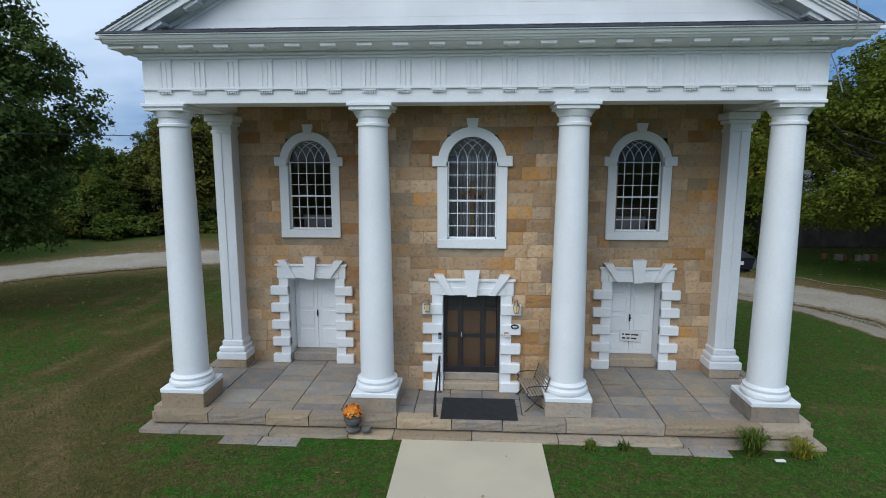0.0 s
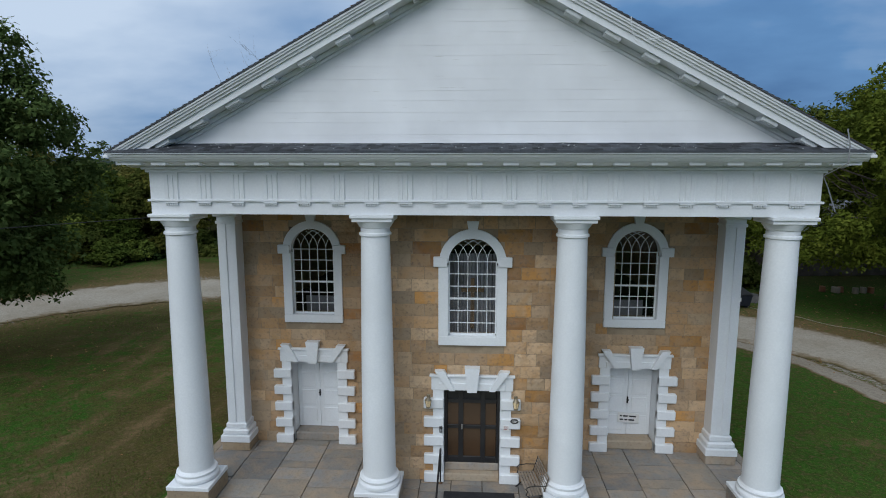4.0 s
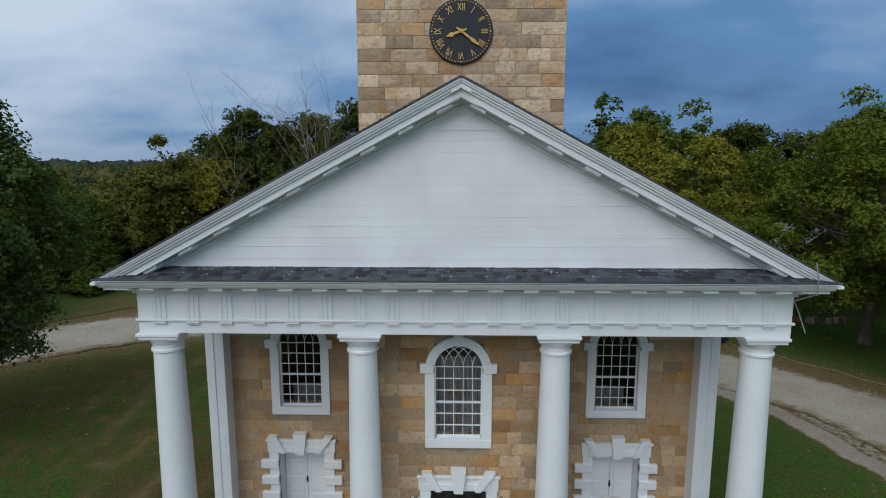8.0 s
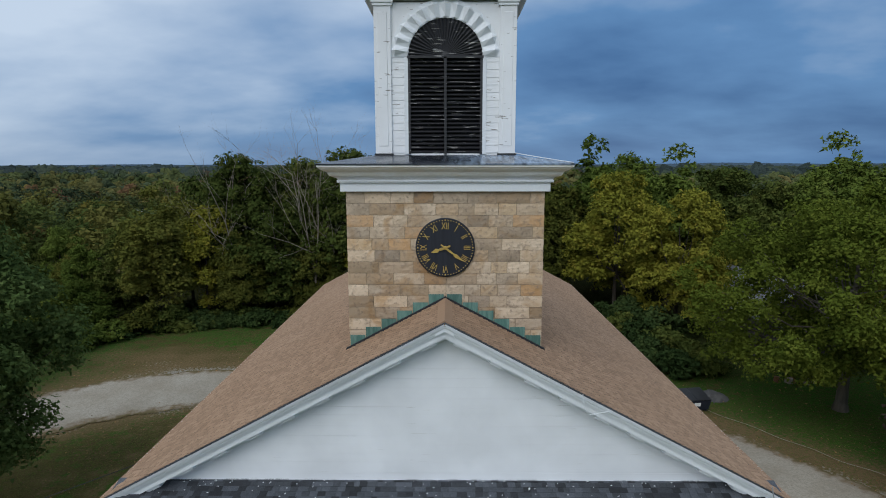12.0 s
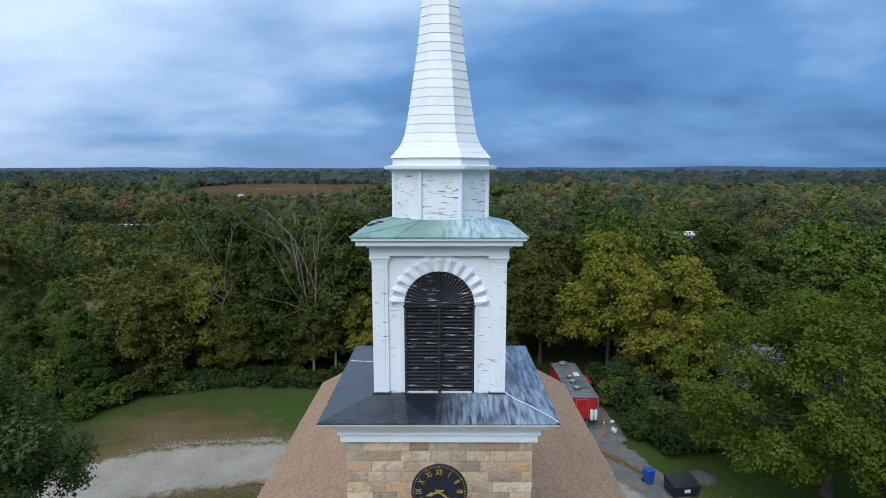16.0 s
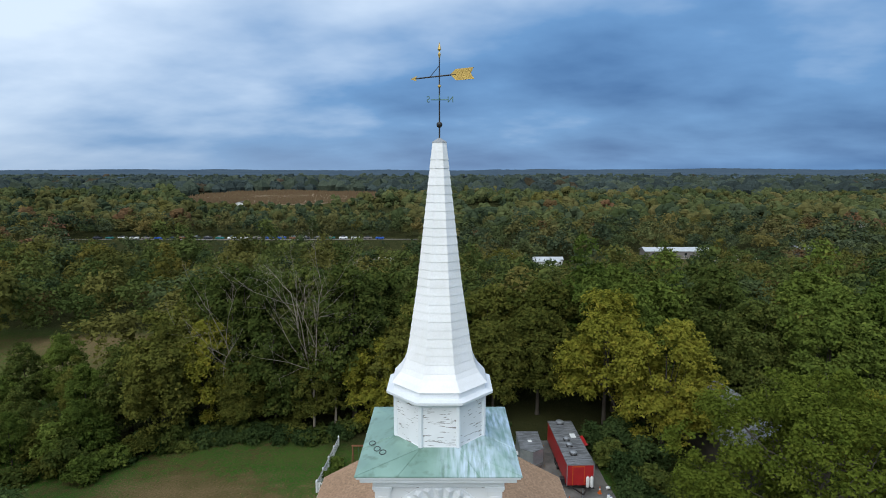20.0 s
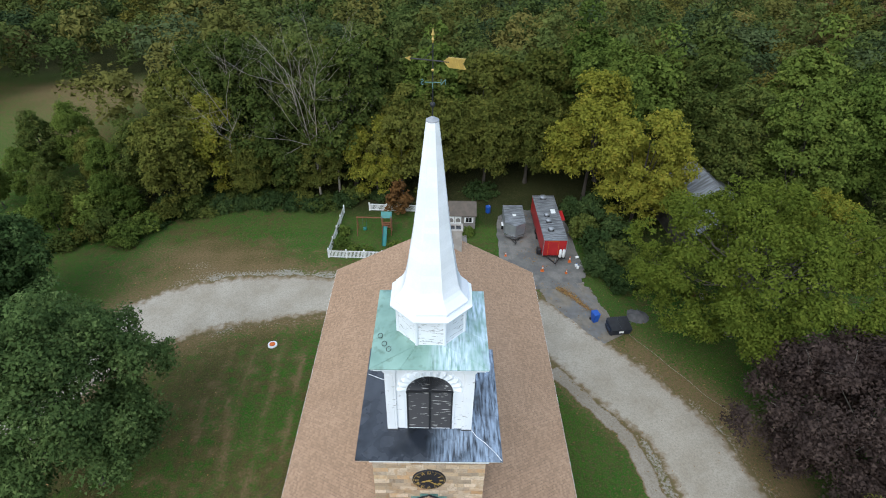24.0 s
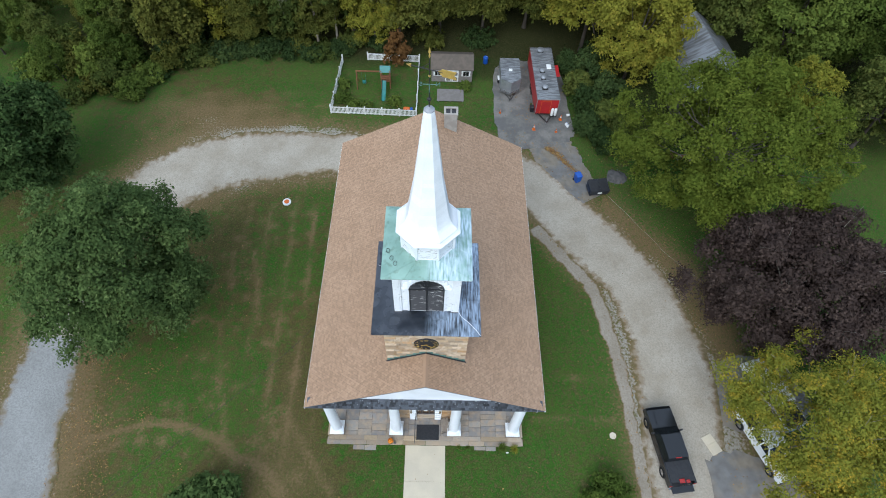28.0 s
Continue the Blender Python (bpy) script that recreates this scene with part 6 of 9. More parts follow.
# centre lines: x, y, width
DRIVE = [(20.6, -60, 8), (20.0, -20, 7.0), (20.1, 4, 6.6), (20.1, 12, 6.6), (20.65, 18, 6.8), (20.2, 22.5, 6.4), (18.7, 27.2, 6.1), (15.3, 31.8, 6.6), (11.9, 36.2, 5.9), (8.4, 40.0, 5.8), (2.0, 42.0, 5.2), (-8, 42.0, 5.8), (-15, 41.8, 6.9), (-20.2, 41.0, 7.8), (-25.6, 38.8, 8.4), (-29.4, 34.6, 7.6), (-31.2, 29.5, 6.0), (-31.6, 25, 5.0), (-31.4, 20, 4.4)]
LANE = [(-31.5, 24, 4.0), (-31.4, 22, 4.2), (-31.1, 19, 4.7), (-30.7, 14, 5.3), (-30.1, 6, 6.0), (-31.2, -6, 5.2), (-32, -40, 5.2)]


# open ground among the woods: meadow, rail yard, depot, marsh
CLEARINGS = [(-58, 90, 13, 13), (-62, 72, 8, 13), (-100, 296, 112, 13), (38, 196, 15, 24), (82, 222, 30, 22), (114, 224, 24, 20), (-22, 222, 9, 14), (-172, 612, 112, 105), (34, 505, 18, 30), (24, 238, 12, 14), (10, 330, 30, 10)]
rc = random.Random(44)
for k in range(14):
    cy = rc.uniform(330, 1150)
    CLEARINGS.append((rc.uniform(-0.75, 0.75) * cy, cy, rc.uniform(25, 80) * (0.6 + cy / 900), rc.uniform(12, 26) * (0.6 + cy / 900)))


def edge_xs(lo, hi, step, far):
    core = list(np.arange(lo, hi + 0.01, step))
    g, d = [], step
    while d < far:
        d *= 1.35
        g.append(d)
    return np.array([lo - q for q in np.cumsum(g)][::-1] + core + [hi + q for q in np.cumsum(g)])


def build_ground():
    rp = random.Random(12)
    xs, ys = edge_xs(-44, 42, 0.32, 4200), edge_xs(-2, 64, 0.32, 4200)
    X, Y = np.meshgrid(xs, ys)
    Z = gz(X, Y) + 0.03 * value_noise(X, Y, 5.0, 3) * fade((np.hypot(X, Y - 18) - 16) / 6)
    Z = np.where((np.abs(X) < 7.0) & (Y > 12.2) & (Y < 33.6), Z - 0.4, Z)
    nx, ny = len(xs), len(ys)
    v = np.stack([X.ravel(), Y.ravel(), Z.ravel()], 1)
    idx = np.arange(nx * ny).reshape(ny, nx)
    q = np.stack([idx[:-1, :-1].ravel(), idx[:-1, 1:].ravel(), idx[1:, 1:].ravel(), idx[1:, :-1].ravel()], 1)
    me = mesh_fast("ground", v, q, LAWN)
    # worn, leaf-strewn verges along the drives, and darker ground under the woods
    near = np.full(X.shape, 99.0)
    for line in (DRIVE, LANE):
        for px, py, w in spline(line, 14):
            near = np.minimum(near, np.hypot(X - px, Y - py) - w / 2)
    wear = np.clip(1.0 - np.abs(near) / 2.4, 0, 1) * 0.85 + 0.25 * np.clip(1 - near / 6, 0, 1) * (value_noise(X, Y, 3.0, 9) * 0.5 + 0.5)
    wear += 0.45 * np.clip(1 - np.hypot((X + 11) / 4.5, (Y - 8) / 9), 0, 1)
    wear += 0.55 * np.clip(1 - np.hypot((X + 24) / 11, (Y - 47) / 4.5), 0, 1) + 1.5 * np.clip(1 - np.hypot((X + 60) / 18, (Y - 96) / 10), 0, 1)
    wear += 0.45 * np.clip(1 - np.hypot((X + 27) / 6, (Y - 12) / 7), 0, 1) + 0.5 * np.clip(1 - np.hypot((X - 23) / 3, (Y - 24) / 9), 0, 1)
    wear += 1.4 * np.exp(-((X - 16.9 + 0.007 * np.maximum(Y - 15, 0) ** 2) / 0.6) ** 2) * (Y < 28) * (Y > -8)
    spill = np.clip(1 - np.maximum(near, 0) / 1.5, 0, 1) * (0.55 + 0.35 * value_noise(X, Y, 2.2, 61))
    spill += 0.5 * np.exp(-((X - 16.9 + 0.007 * np.maximum(Y - 15, 0) ** 2) / 0.5) ** 2) * (Y < 28) * (Y > -8)
    spill += 0.75 * np.clip(1 - np.hypot((X + 17) / 11, (Y - 44.6) / 2.6), 0, 1) + 0.55 * np.clip(1 - np.hypot((X + 25) / 4, (Y - 46.6) / 2.2), 0, 1)
    # mown tracks and wheel marks that run beside the church
    for tx, k, y0, y1 in ((-9.3, 0.8, 11, 35), (-11.2, 1.1, 9, 36), (-13.2, 1.0, 12, 37), (-15.6, 0.6, 17, 36), (-17.6, 0.5, 20, 36)):
        broken = 0.55 + 0.45 * value_noise(X, Y, 1.6, 50 + int(-tx))
        wear += k * broken * np.exp(-((X - tx - 0.5 * np.sin(Y / 9)) / 0.26) ** 2) * fade((Y - y0) / 3) * (1 - fade((Y - y1 + 3) / 3))
    for ty in (17.0, 13.6):
        wear += 0.8 * (0.6 + 0.5 * value_noise(X, Y, 1.2, 81)) * np.exp(-((Y - ty) / 0.25) ** 2) * ((X > 8.2) & (X < 15))
    for ty, k in ((49.0, 0.5), (51.2, 0.35), (46.6, 0.4)):
        wear += k * (0.5 + 0.6 * value_noise(X, Y, 1.3, 71)) * np.exp(-((Y - ty - 0.06 * (X + 20) - 0.5 * value_noise(X, Y, 4.0, 72)) / 0.4) ** 2) * fade((X + 30) / 5) * (1 - fade((X + 12) / 4))
    for k in range(150):
        px, py, pr = rp.uniform(-22, -8), rp.uniform(4, 37), rp.uniform(0.15, 0.5)
        m = (np.abs(X - px) < 1.5) & (np.abs(Y - py) < 1.5)
        wear[m] += 0.5 * np.exp(-((X[m] - px) ** 2 + (Y[m] - py) ** 2) / pr ** 2)
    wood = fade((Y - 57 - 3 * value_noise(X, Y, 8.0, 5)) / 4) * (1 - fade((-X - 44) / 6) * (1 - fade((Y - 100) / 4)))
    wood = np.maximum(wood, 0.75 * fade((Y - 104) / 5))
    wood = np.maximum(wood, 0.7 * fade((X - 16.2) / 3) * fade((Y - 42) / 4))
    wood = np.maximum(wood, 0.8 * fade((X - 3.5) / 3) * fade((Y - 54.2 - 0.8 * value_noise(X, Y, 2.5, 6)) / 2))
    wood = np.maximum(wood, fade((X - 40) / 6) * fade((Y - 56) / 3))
    # wheel marks on the front lawn
    for line, k in (([(-27.6, 10.7), (-24.6, 11.9), (-21.2, 12.8), (-19.1, 12.7), (-16.9, 12.1), (-15.3, 11.3), (-14.2, 10.4), (-12.1, 9.7), (-10.3, 7.7)], 0.22), ([(-28.2, 7.8), (-25.9, 9.9), (-22.8, 11.6)], 0.12), ([(-18.0, 21.7), (-17.2, 17.9), (-16.0, 14.1), (-15.4, 11.7)], 0.14), ([(-18.5, 29.2), (-17.8, 25.1)], 0.26), ([(-16.6, 29.2), (-15.7, 25.9), (-14.6, 21.4)], 0.20), ([(-11.4, 14.2), (-9.6, 11.8), (-8.1, 9.6), (-6.7, 7.8)], 0.12)):
        for px, py in spline(line, 22):
            m = (np.abs(X - px) < 1.2) & (np.abs(Y - py) < 1.2)
            wear[m] += k * np.exp(-((X[m] - px) ** 2 + (Y[m] - py) ** 2) / 0.075)
    for cx, cy, rx, ry in CLEARINGS[2:]:
        wood *= 1 - 0.9 * (((X - cx) / rx) ** 2 + ((Y - cy) / ry) ** 2 < 1.1)
    dry = 0.30 + 0.26 * value_noise(X, Y, 7.0, 41) + 0.20 * value_noise(X, Y, 2.3, 42) + 0.10 * value_noise(X, Y, 16, 43)
    dry += 0.16 * fade((-X - 5) / 6) * (1 - fade((Y - 40) / 6)) - 0.16 * fade((X - 6) / 6) - 0.12 * np.exp(-((np.abs(X) - 2.6) / 1.6) ** 2) * (Y < 11.5)
    dry += 0.14 * fade((-X - 3) / 5) * (1 - fade((Y - 10) / 5)) + 0.07 * fade((-X - 6) / 3) * (1 - fade((Y - 38) / 4)) + 0.05 * value_noise(X, Y, 0.9, 44)
    dry += 0.40 * np.exp(-(((X + 20) / 11) ** 2 + ((Y - 46.5) / 4.5) ** 2)) + 0.22 * np.exp(-(((X - 21) / 4) ** 2 + ((Y - 36) / 7) ** 2)) + 0.12 * value_noise(X, Y, 2.6, 91) * (Y > 36)
    wear += 0.95 * np.clip(1 - np.maximum(near, 0) / 4.4, 0, 1) * (X > 17.5) * (Y > 13) * (Y < 42)
    zone = lambda cx, cy, rx, ry: np.exp(-(((X - cx) / rx) ** 2 + ((Y - cy) / ry) ** 2))
    dry += 0.30 * zone(-25.5, 11, 5, 7) + 0.22 * zone(-20, 33, 6, 5) + 0.20 * zone(-8.5, 20, 2.5, 12) - 0.30 * zone(-20.2, 18.5, 3.2, 5) - 0.12 * zone(-12.5, 24, 2, 8) + 0.16 * zone(-7, 7, 4, 3)
    dry = np.where(Y > 140, 0.75, dry) + 0.30 * zone(-58, 84, 13, 13)
    wear += 0.5 * zone(-58, 84, 13, 13)
    wear += 0.9 * zone(25, 11.5, 2.6, 7) + 0.8 * zone(25, 23, 2.2, 5)
    spill += 0.75 * zone(24.2, 12, 1.8, 7)
    rough = 0.55 + 0.6 * value_noise(X, Y, 1.7, 93)
    wear += rough * (0.55 * zone(-28, 48.6, 4.0, 3.4) + 0.5 * zone(-30.5, 43.5, 3.5, 2.5) + 0.45 * zone(-22, 47.5, 5.0, 1.6) + 0.35 * zone(-15, 47.6, 4.0, 1.2) + 0.35 * zone(-19, 50.6, 6.0, 0.7))
    dry += 0.30 * zone(-26, 48, 8, 4.5) + 0.20 * zone(-14, 47, 6, 2.5)
    dry += 0.35 * np.exp(-(((X + 10.5) / 2.2) ** 2 + ((Y - 14) / 9) ** 2))
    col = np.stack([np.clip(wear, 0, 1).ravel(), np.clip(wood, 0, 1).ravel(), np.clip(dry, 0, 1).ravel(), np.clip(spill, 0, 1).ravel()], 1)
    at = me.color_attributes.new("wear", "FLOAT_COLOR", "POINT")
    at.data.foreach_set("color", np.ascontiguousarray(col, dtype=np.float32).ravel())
    me.shade_smooth()
    return tagged(new("ground", me), "mown autumn lawn, green with brown dry patches", "lawn", kind="structure")


build_ground()


def ribbon(name, line, material, label, lift, seed, jitter=0.30, category="road"):
    p = spline(line, 40)
    n = len(p)
    d = np.gradient(p[:, :2], axis=0)
    d /= np.linalg.norm(d, axis=1)[:, None]
    nrm = np.stack([-d[:, 1], d[:, 0]], 1)
    rs = np.random.RandomState(seed)
    cols = 13
    e = [jitter * (0.16 * rs.randn(n) + 1.5 * np.convolve(rs.randn(n + 20), np.ones(9) / 9, "same")[10:n + 10]) for _ in (0, 1)]
    v = []
    for k in range(cols):
        s = k / (cols - 1) * 2 - 1
        off = s * p[:, 2] / 2 + (e[0] if s > 0 else e[1]) * abs(s)
        xy = p[:, :2] + nrm * off[:, None]
        # wheel tracks sink a little, the rim lies under the turf
        zz = gz(xy[:, 0], xy[:, 1]) + lift - 0.03 * (abs(s) > 0.95) - 0.012 * (0.3 < abs(s) < 0.7)
        v.append(np.stack([xy[:, 0], xy[:, 1], zz], 1))
    v = np.stack(v, 1).reshape(-1, 3)
    i = np.arange(n * cols).reshape(n, cols)
    q = np.stack([i[:-1, :-1].ravel(), i[:-1, 1:].ravel(), i[1:, 1:].ravel(), i[1:, :-1].ravel()], 1)
    me = mesh_fast(name, v, q, material)
    me.shade_smooth()
    s = np.abs(np.linspace(-1, 1, cols))
    lane = np.clip((s - 0.5) / 0.5, 0, 1) * 1.0 + 0.16 * np.exp(-(s / 0.16) ** 2)
    c = np.tile(np.stack([lane, lane, lane, np.ones(cols)], 1), (n, 1))
    me.color_attributes.new("across", "FLOAT_COLOR", "POINT").data.foreach_set("color", np.ascontiguousarray(c, dtype=np.float32).ravel())
    return tagged(new(name, me), label, category, kind="structure")


ribbon("road", DRIVE, DRIVE_GRAVEL, "pale gravel drive that curves round the church", 0.055, 2)
ribbon("road", LANE, LANE_GRAVEL, "grey crushed-stone lane beside the lawn", 0.045, 3)
ribbon("road", [(10.2, 32.6, 1.3), (13.1, 28.4, 1.3), (14.9, 25.6, 1.35), (15.65, 21.6, 1.3), (16.05, 18.5, 1.2), (16.2, 15.7, 1.15), (16.35, 12.4, 1.0), (16.5, 8, 0.9), (16.5, 0, 0.8), (16.5, -8, 0.8)], TRACK_GRAVEL, "narrow gravel track along the inside of the drive", 0.045, 5, 0.16)


def patch(name, ring, material, label, lift, category):
    """A flat sheet over the ground, with a ragged rim."""
    p = spline([*ring, ring[0]], 8)[:-1]
    rs = np.random.RandomState(len(ring))
    c = p.mean(0)
    p = c + (p - c) * (1 + 0.014 * rs.randn(len(p), 1))
    rings = [c + (p - c) * s for s in (0.02, 0.35, 0.7, 1.0)]
    v = np.concatenate(rings)
    v = np.concatenate([v, (gz(v[:, 0], v[:, 1]) + lift)[:, None]], 1)
    m = len(p)
    v[3 * m:, 2] -= 0.02
    q = np.array([(k * m + i, k * m + (i + 1) % m, (k + 1) * m + (i + 1) % m, (k + 1) * m + i) for k in range(3) for i in range(m)])
    return tagged(new(name, mesh_fast(name, v, q, material)), label, category, kind="structure")


ribbon("asphalt", [(12.9, 44.2, 4.8), (13.4, 42.6, 5.0), (14.8, 39.6, 4.2), (16.6, 36.6, 3.0)], ASPHALT, "worn grey asphalt apron down to the drive", 0.055, 8, 0.2, "paving")
patch("asphalt", [(7.2, 43.5), (7.0, 50), (7.4, 56.5), (11, 58.2), (15.0, 56.5), (15.6, 50), (15.4, 45.0), (11.5, 43.4)], DAMP_ASPHALT, "worn dark asphalt where trailers stand", 0.1, "paving")
patch("asphalt", [(23.6, 13.4), (23.9, 16.0), (24.6, 18.6), (27, 19.4), (30, 18.6), (31, 14.5), (26, 12.8)], ASPHALT, "dark asphalt strip under the beech", 0.085, "paving")
patch("asphalt", [(21.6, 10.6), (24, 11.4), (30, 9), (36, 2), (34, -10), (24, -12), (21.4, -2)], ASPHALT, "smooth grey asphalt apron", 0.085, "paving")

walkway = tagged(new("pavement"), "pale concrete walk up to the porch", "walkway", kind="structure")
for k in range(8):
    y1 = 11.38 - 2.6 * k
    part("concrete_slab", Solid().box(-1.50, 1.52, y1 - 2.59, y1, -0.12, 0.285, 0.008), CONCRETE, walkway, smooth=False)
for k, (x0, x1, y0, y1) in enumerate(((-5.45, -4.60, 11.03, 11.38), (-4.58, -3.72, 11.0, 11.38), (3.74, 4.58, 11.10, 11.38), (4.60, 5.38, 11.06, 11.38))):
    tagged(part("stepping_slab", Solid().box(x0, x1, y0, y1, -0.1, 0.262, 0.012), FLAG, None), "grey slate slab sunk in the lawn below the step", "paving slab", "slabs below the step")


# ---- trees ----
def leaf_quads(pos, nrm, size, rs):
    """Pointed, folded leaf clumps at pos, facing about nrm."""
    n = len(pos)
    a = rs.randn(n, 3)
    a -= nrm * (a * nrm).sum(1)[:, None]
    a /= np.linalg.norm(a, axis=1)[:, None] + 1e-9
    b = np.cross(nrm, a)
    s = (size * (0.6 + 0.8 * rs.rand(n)))[:, None]
    w = s * (0.55 + 0.3 * rs.rand(n))[:, None]
    v = np.empty((n, 3, 3))
    v[:, 0] = pos - a * s * 0.7 + b * w
    v[:, 1] = pos - a * s * 0.7 - b * w + nrm * s * 0.25
    v[:, 2] = pos + a * s * 1.1
    return v.reshape(-1, 3), np.arange(3 * n).reshape(n, 3)


def crown_points(rs, n, r, h0, h1, lobes, lobe_r, shape=1.0, droop=0.25, spray=0.0, loose=0.45, tufts=16):
    """Leaf places, facings and sizes: boughs within an uneven egg-shaped crown, small tufts over each bough, leaves loose in each tuft."""
    mid, half = h0 + 0.42 * (h1 - h0), 0.5 * (h1 - h0)
    d = rs.randn(lobes, 3)
    d[:, 2] = d[:, 2] * 0.9 + 0.15
    d /= np.linalg.norm(d, axis=1)[:, None]
    d[:, 2] = np.maximum(d[:, 2], -0.75)
    k = 0.42 + 0.52 * rs.rand(lobes) ** 0.45
    az = np.arctan2(d[:, 1], d[:, 0])
    ph = rs.uniform(0, 6.28, 3)
    k = k * (1 + 0.10 * np.sin(2 * az + ph[0]) + 0.08 * np.sin(3 * az + ph[1] + 2 * d[:, 2]) + 0.06 * np.sin(5 * az + ph[2])) / 1.06
    up = np.where(d[:, 2] > 0, (h1 - mid - 0.8 * lobe_r), (mid - h0))
    taper = 1 - 0.30 * shape * np.maximum(d[:, 2], 0) ** 2
    c = np.stack([d[:, 0] * k * (r - 0.6 * lobe_r) * taper, d[:, 1] * k * (r - 0.6 * lobe_r) * taper, mid + d[:, 2] * np.minimum(k, 1.06) * up], 1)
    lr = lobe_r * (0.55 + 0.75 * rs.rand(lobes))
    out = d * np.array([1, 1, 0.55])
    m = lobes * tufts
    i = np.repeat(np.arange(lobes), tufts)
    e = rs.randn(m, 3) + 0.85 * out[i] + np.array([0, 0, 0.40])
    e /= np.linalg.norm(e, axis=1)[:, None]
    e[:, 2] = np.maximum(e[:, 2], -0.45)
    tr = (spray or 0.34) * (0.6 + 0.8 * rs.rand(m))
    base = c[i] + e * (lr[i] * (0.62 + 0.48 * rs.rand(m)))[:, None] * np.array([1, 1, 0.78])
    base[:, 2] -= droop * 0.35 * lobe_r * rs.rand(m) * np.hypot(e[:, 0], e[:, 1])
    share = tr ** 1.6 * (0.35 + rs.rand(m))
    j = np.searchsorted(np.cumsum(share / share.sum()), rs.rand(n)).clip(0, m - 1)
    g3 = np.clip(rs.randn(n, 3), -1.8, 1.8) * np.array([0.72, 0.72, 0.46])
    pos = base[j] + g3 * tr[j][:, None] + np.array([0, 0, -0.30]) * (np.hypot(g3[:, 0], g3[:, 1]) ** 2 * tr[j] * (0.4 + droop))[:, None]
    nrm = g3 * 0.35 + e[j] * (0.30 if loose > 0.2 else 1.0) + rs.randn(n, 3) * loose
    nrm[:, 2] += 0.55
    nrm /= np.linalg.norm(nrm, axis=1)[:, None]
    # a few large leaves deep inside close the crown
    core = rs.rand(n) < 0.035
    q = c[i[j]] * np.array([0.8, 0.8, 1.0])
    q = q + rs.randn(n, 3) * 0.35 * lobe_r
    q[:, 2] = np.maximum(q[:, 2], h0 + 1.2 * lobe_r)
    pos = np.where(core[:, None], q, pos)
    return pos, nrm, c, np.where(core, 1.5, 1.0)


def trunk_solid(rs, h, r0, tips, fork=0.3, limbs=9):
    """A tapered trunk, and limbs that bend out to some of the lobes."""
    s = Solid()
    top = h * 0.68
    n = 7
    spine = [(0.25 * math.sin(i * 1.3) * i / n * r0 * 2, 0.25 * math.cos(i * 1.7) * i / n * r0 * 2, top * i / n) for i in range(n + 1)]
    s.lathe([(r0 * 1.6, -0.4), (r0 * 1.25, 0.15), (r0, 0.6)], 10)
    s.tube([(0, 0, 0.3)] + spine[1:], r0, 9, r0 * 0.18)
    order = rs.permutation(len(tips))[:limbs]
    for i in order:
        tip = np.array(tips[i]) * np.array([1.12, 1.12, 1.05])
        z0 = min(max(h * fork, tip[2] * rs.uniform(0.35, 0.7)), top * 0.9)
        base = np.array([0, 0, z0])
        mid = base + (tip - base) * 0.5 + np.array([0, 0, -0.06 * h]) + rs.randn(3) * 0.2
        s.tube([tuple(base), tuple((base + mid) / 2 + rs.randn(3) * 0.08), tuple(mid), tuple((mid + tip) / 2 + rs.randn(3) * 0.12), tuple(tip)], r0 * (0.36 if limbs < 25 else 0.2), 5, r0 * 0.05)
    return s


def make_tree(name, seed, h, r, h0, leaf_n, leaf_size, lobes, lobe_r, leaf_mat, label, bark=None, trunk_r=None, shape=1.0, limbs=9, group="", droop=0.25, spray=0.36, tufts=18, twigs=0):
    rs = np.random.RandomState(seed)
    pos, nrm, tips, grow = crown_points(rs, leaf_n, r, h0, h, lobes, lobe_r, shape, droop, spray, tufts=tufts)
    v, q = leaf_quads(pos, nrm, leaf_size * grow, rs)
    tree = thing(name, label, "tree", group)
    wood = trunk_solid(rs, h, trunk_r or h * 0.014, tips, limbs=limbs)
    # bare twig ends that show between the leaves
    for k in range(twigs):
        t = np.array(tips[rs.randint(len(tips))])
        o = t - np.array([0, 0, h * 0.35])
        o = o / np.linalg.norm(o) + rs.randn(3) * 0.35
        a, e = t - 0.4 * o, t + o * lobe_r * rs.uniform(0.65, 1.0)
        wood.tube([tuple(a), tuple((a + e) / 2 + rs.randn(3) * 0.12), tuple(e)], 0.026, 3, 0.010)
    part("trunk", wood, bark or BARK, tree)
    crown = new("crown", mesh_fast("crown", v, q, leaf_mat))
    crown.parent = tree
    return tree


def put(tree, x, y, turn=0.0, scale=1.0):
    tree.matrix_world = Matrix.Translation((x, y, float(gz(x, y)))) @ Matrix.Rotation(turn, 4, "Z") @ Matrix.Scale(scale, 4)
    return tree


put(make_tree("maple_tree", 1, 18.0, 6.9, 1.2, 112000, 0.105, 150, 1.4, LEAF_MAPLE, "broad dark green maple on the lawn", limbs=14, shape=0.7, tufts=20, spray=0.38), -23.0, 21.8)
put(make_tree("maple_tree", 2, 13.6, 6.6, 1.2, 42000, 0.15, 120, 1.4, LEAF_MAPLE, "dark green maple beside the lane", limbs=12), -38.6, 36.8)
put(make_tree("walnut_tree", 3, 16.8, 11.3, 1.4, 100000, 0.115, 112, 1.6, LEAF_WALNUT, "wide open walnut tree with yellow-green leaves", limbs=44, trunk_r=0.40, droop=0.8, bark=WALNUT_BARK, spray=0.42, shape=0.5, twigs=60), 27.5, 37.6)
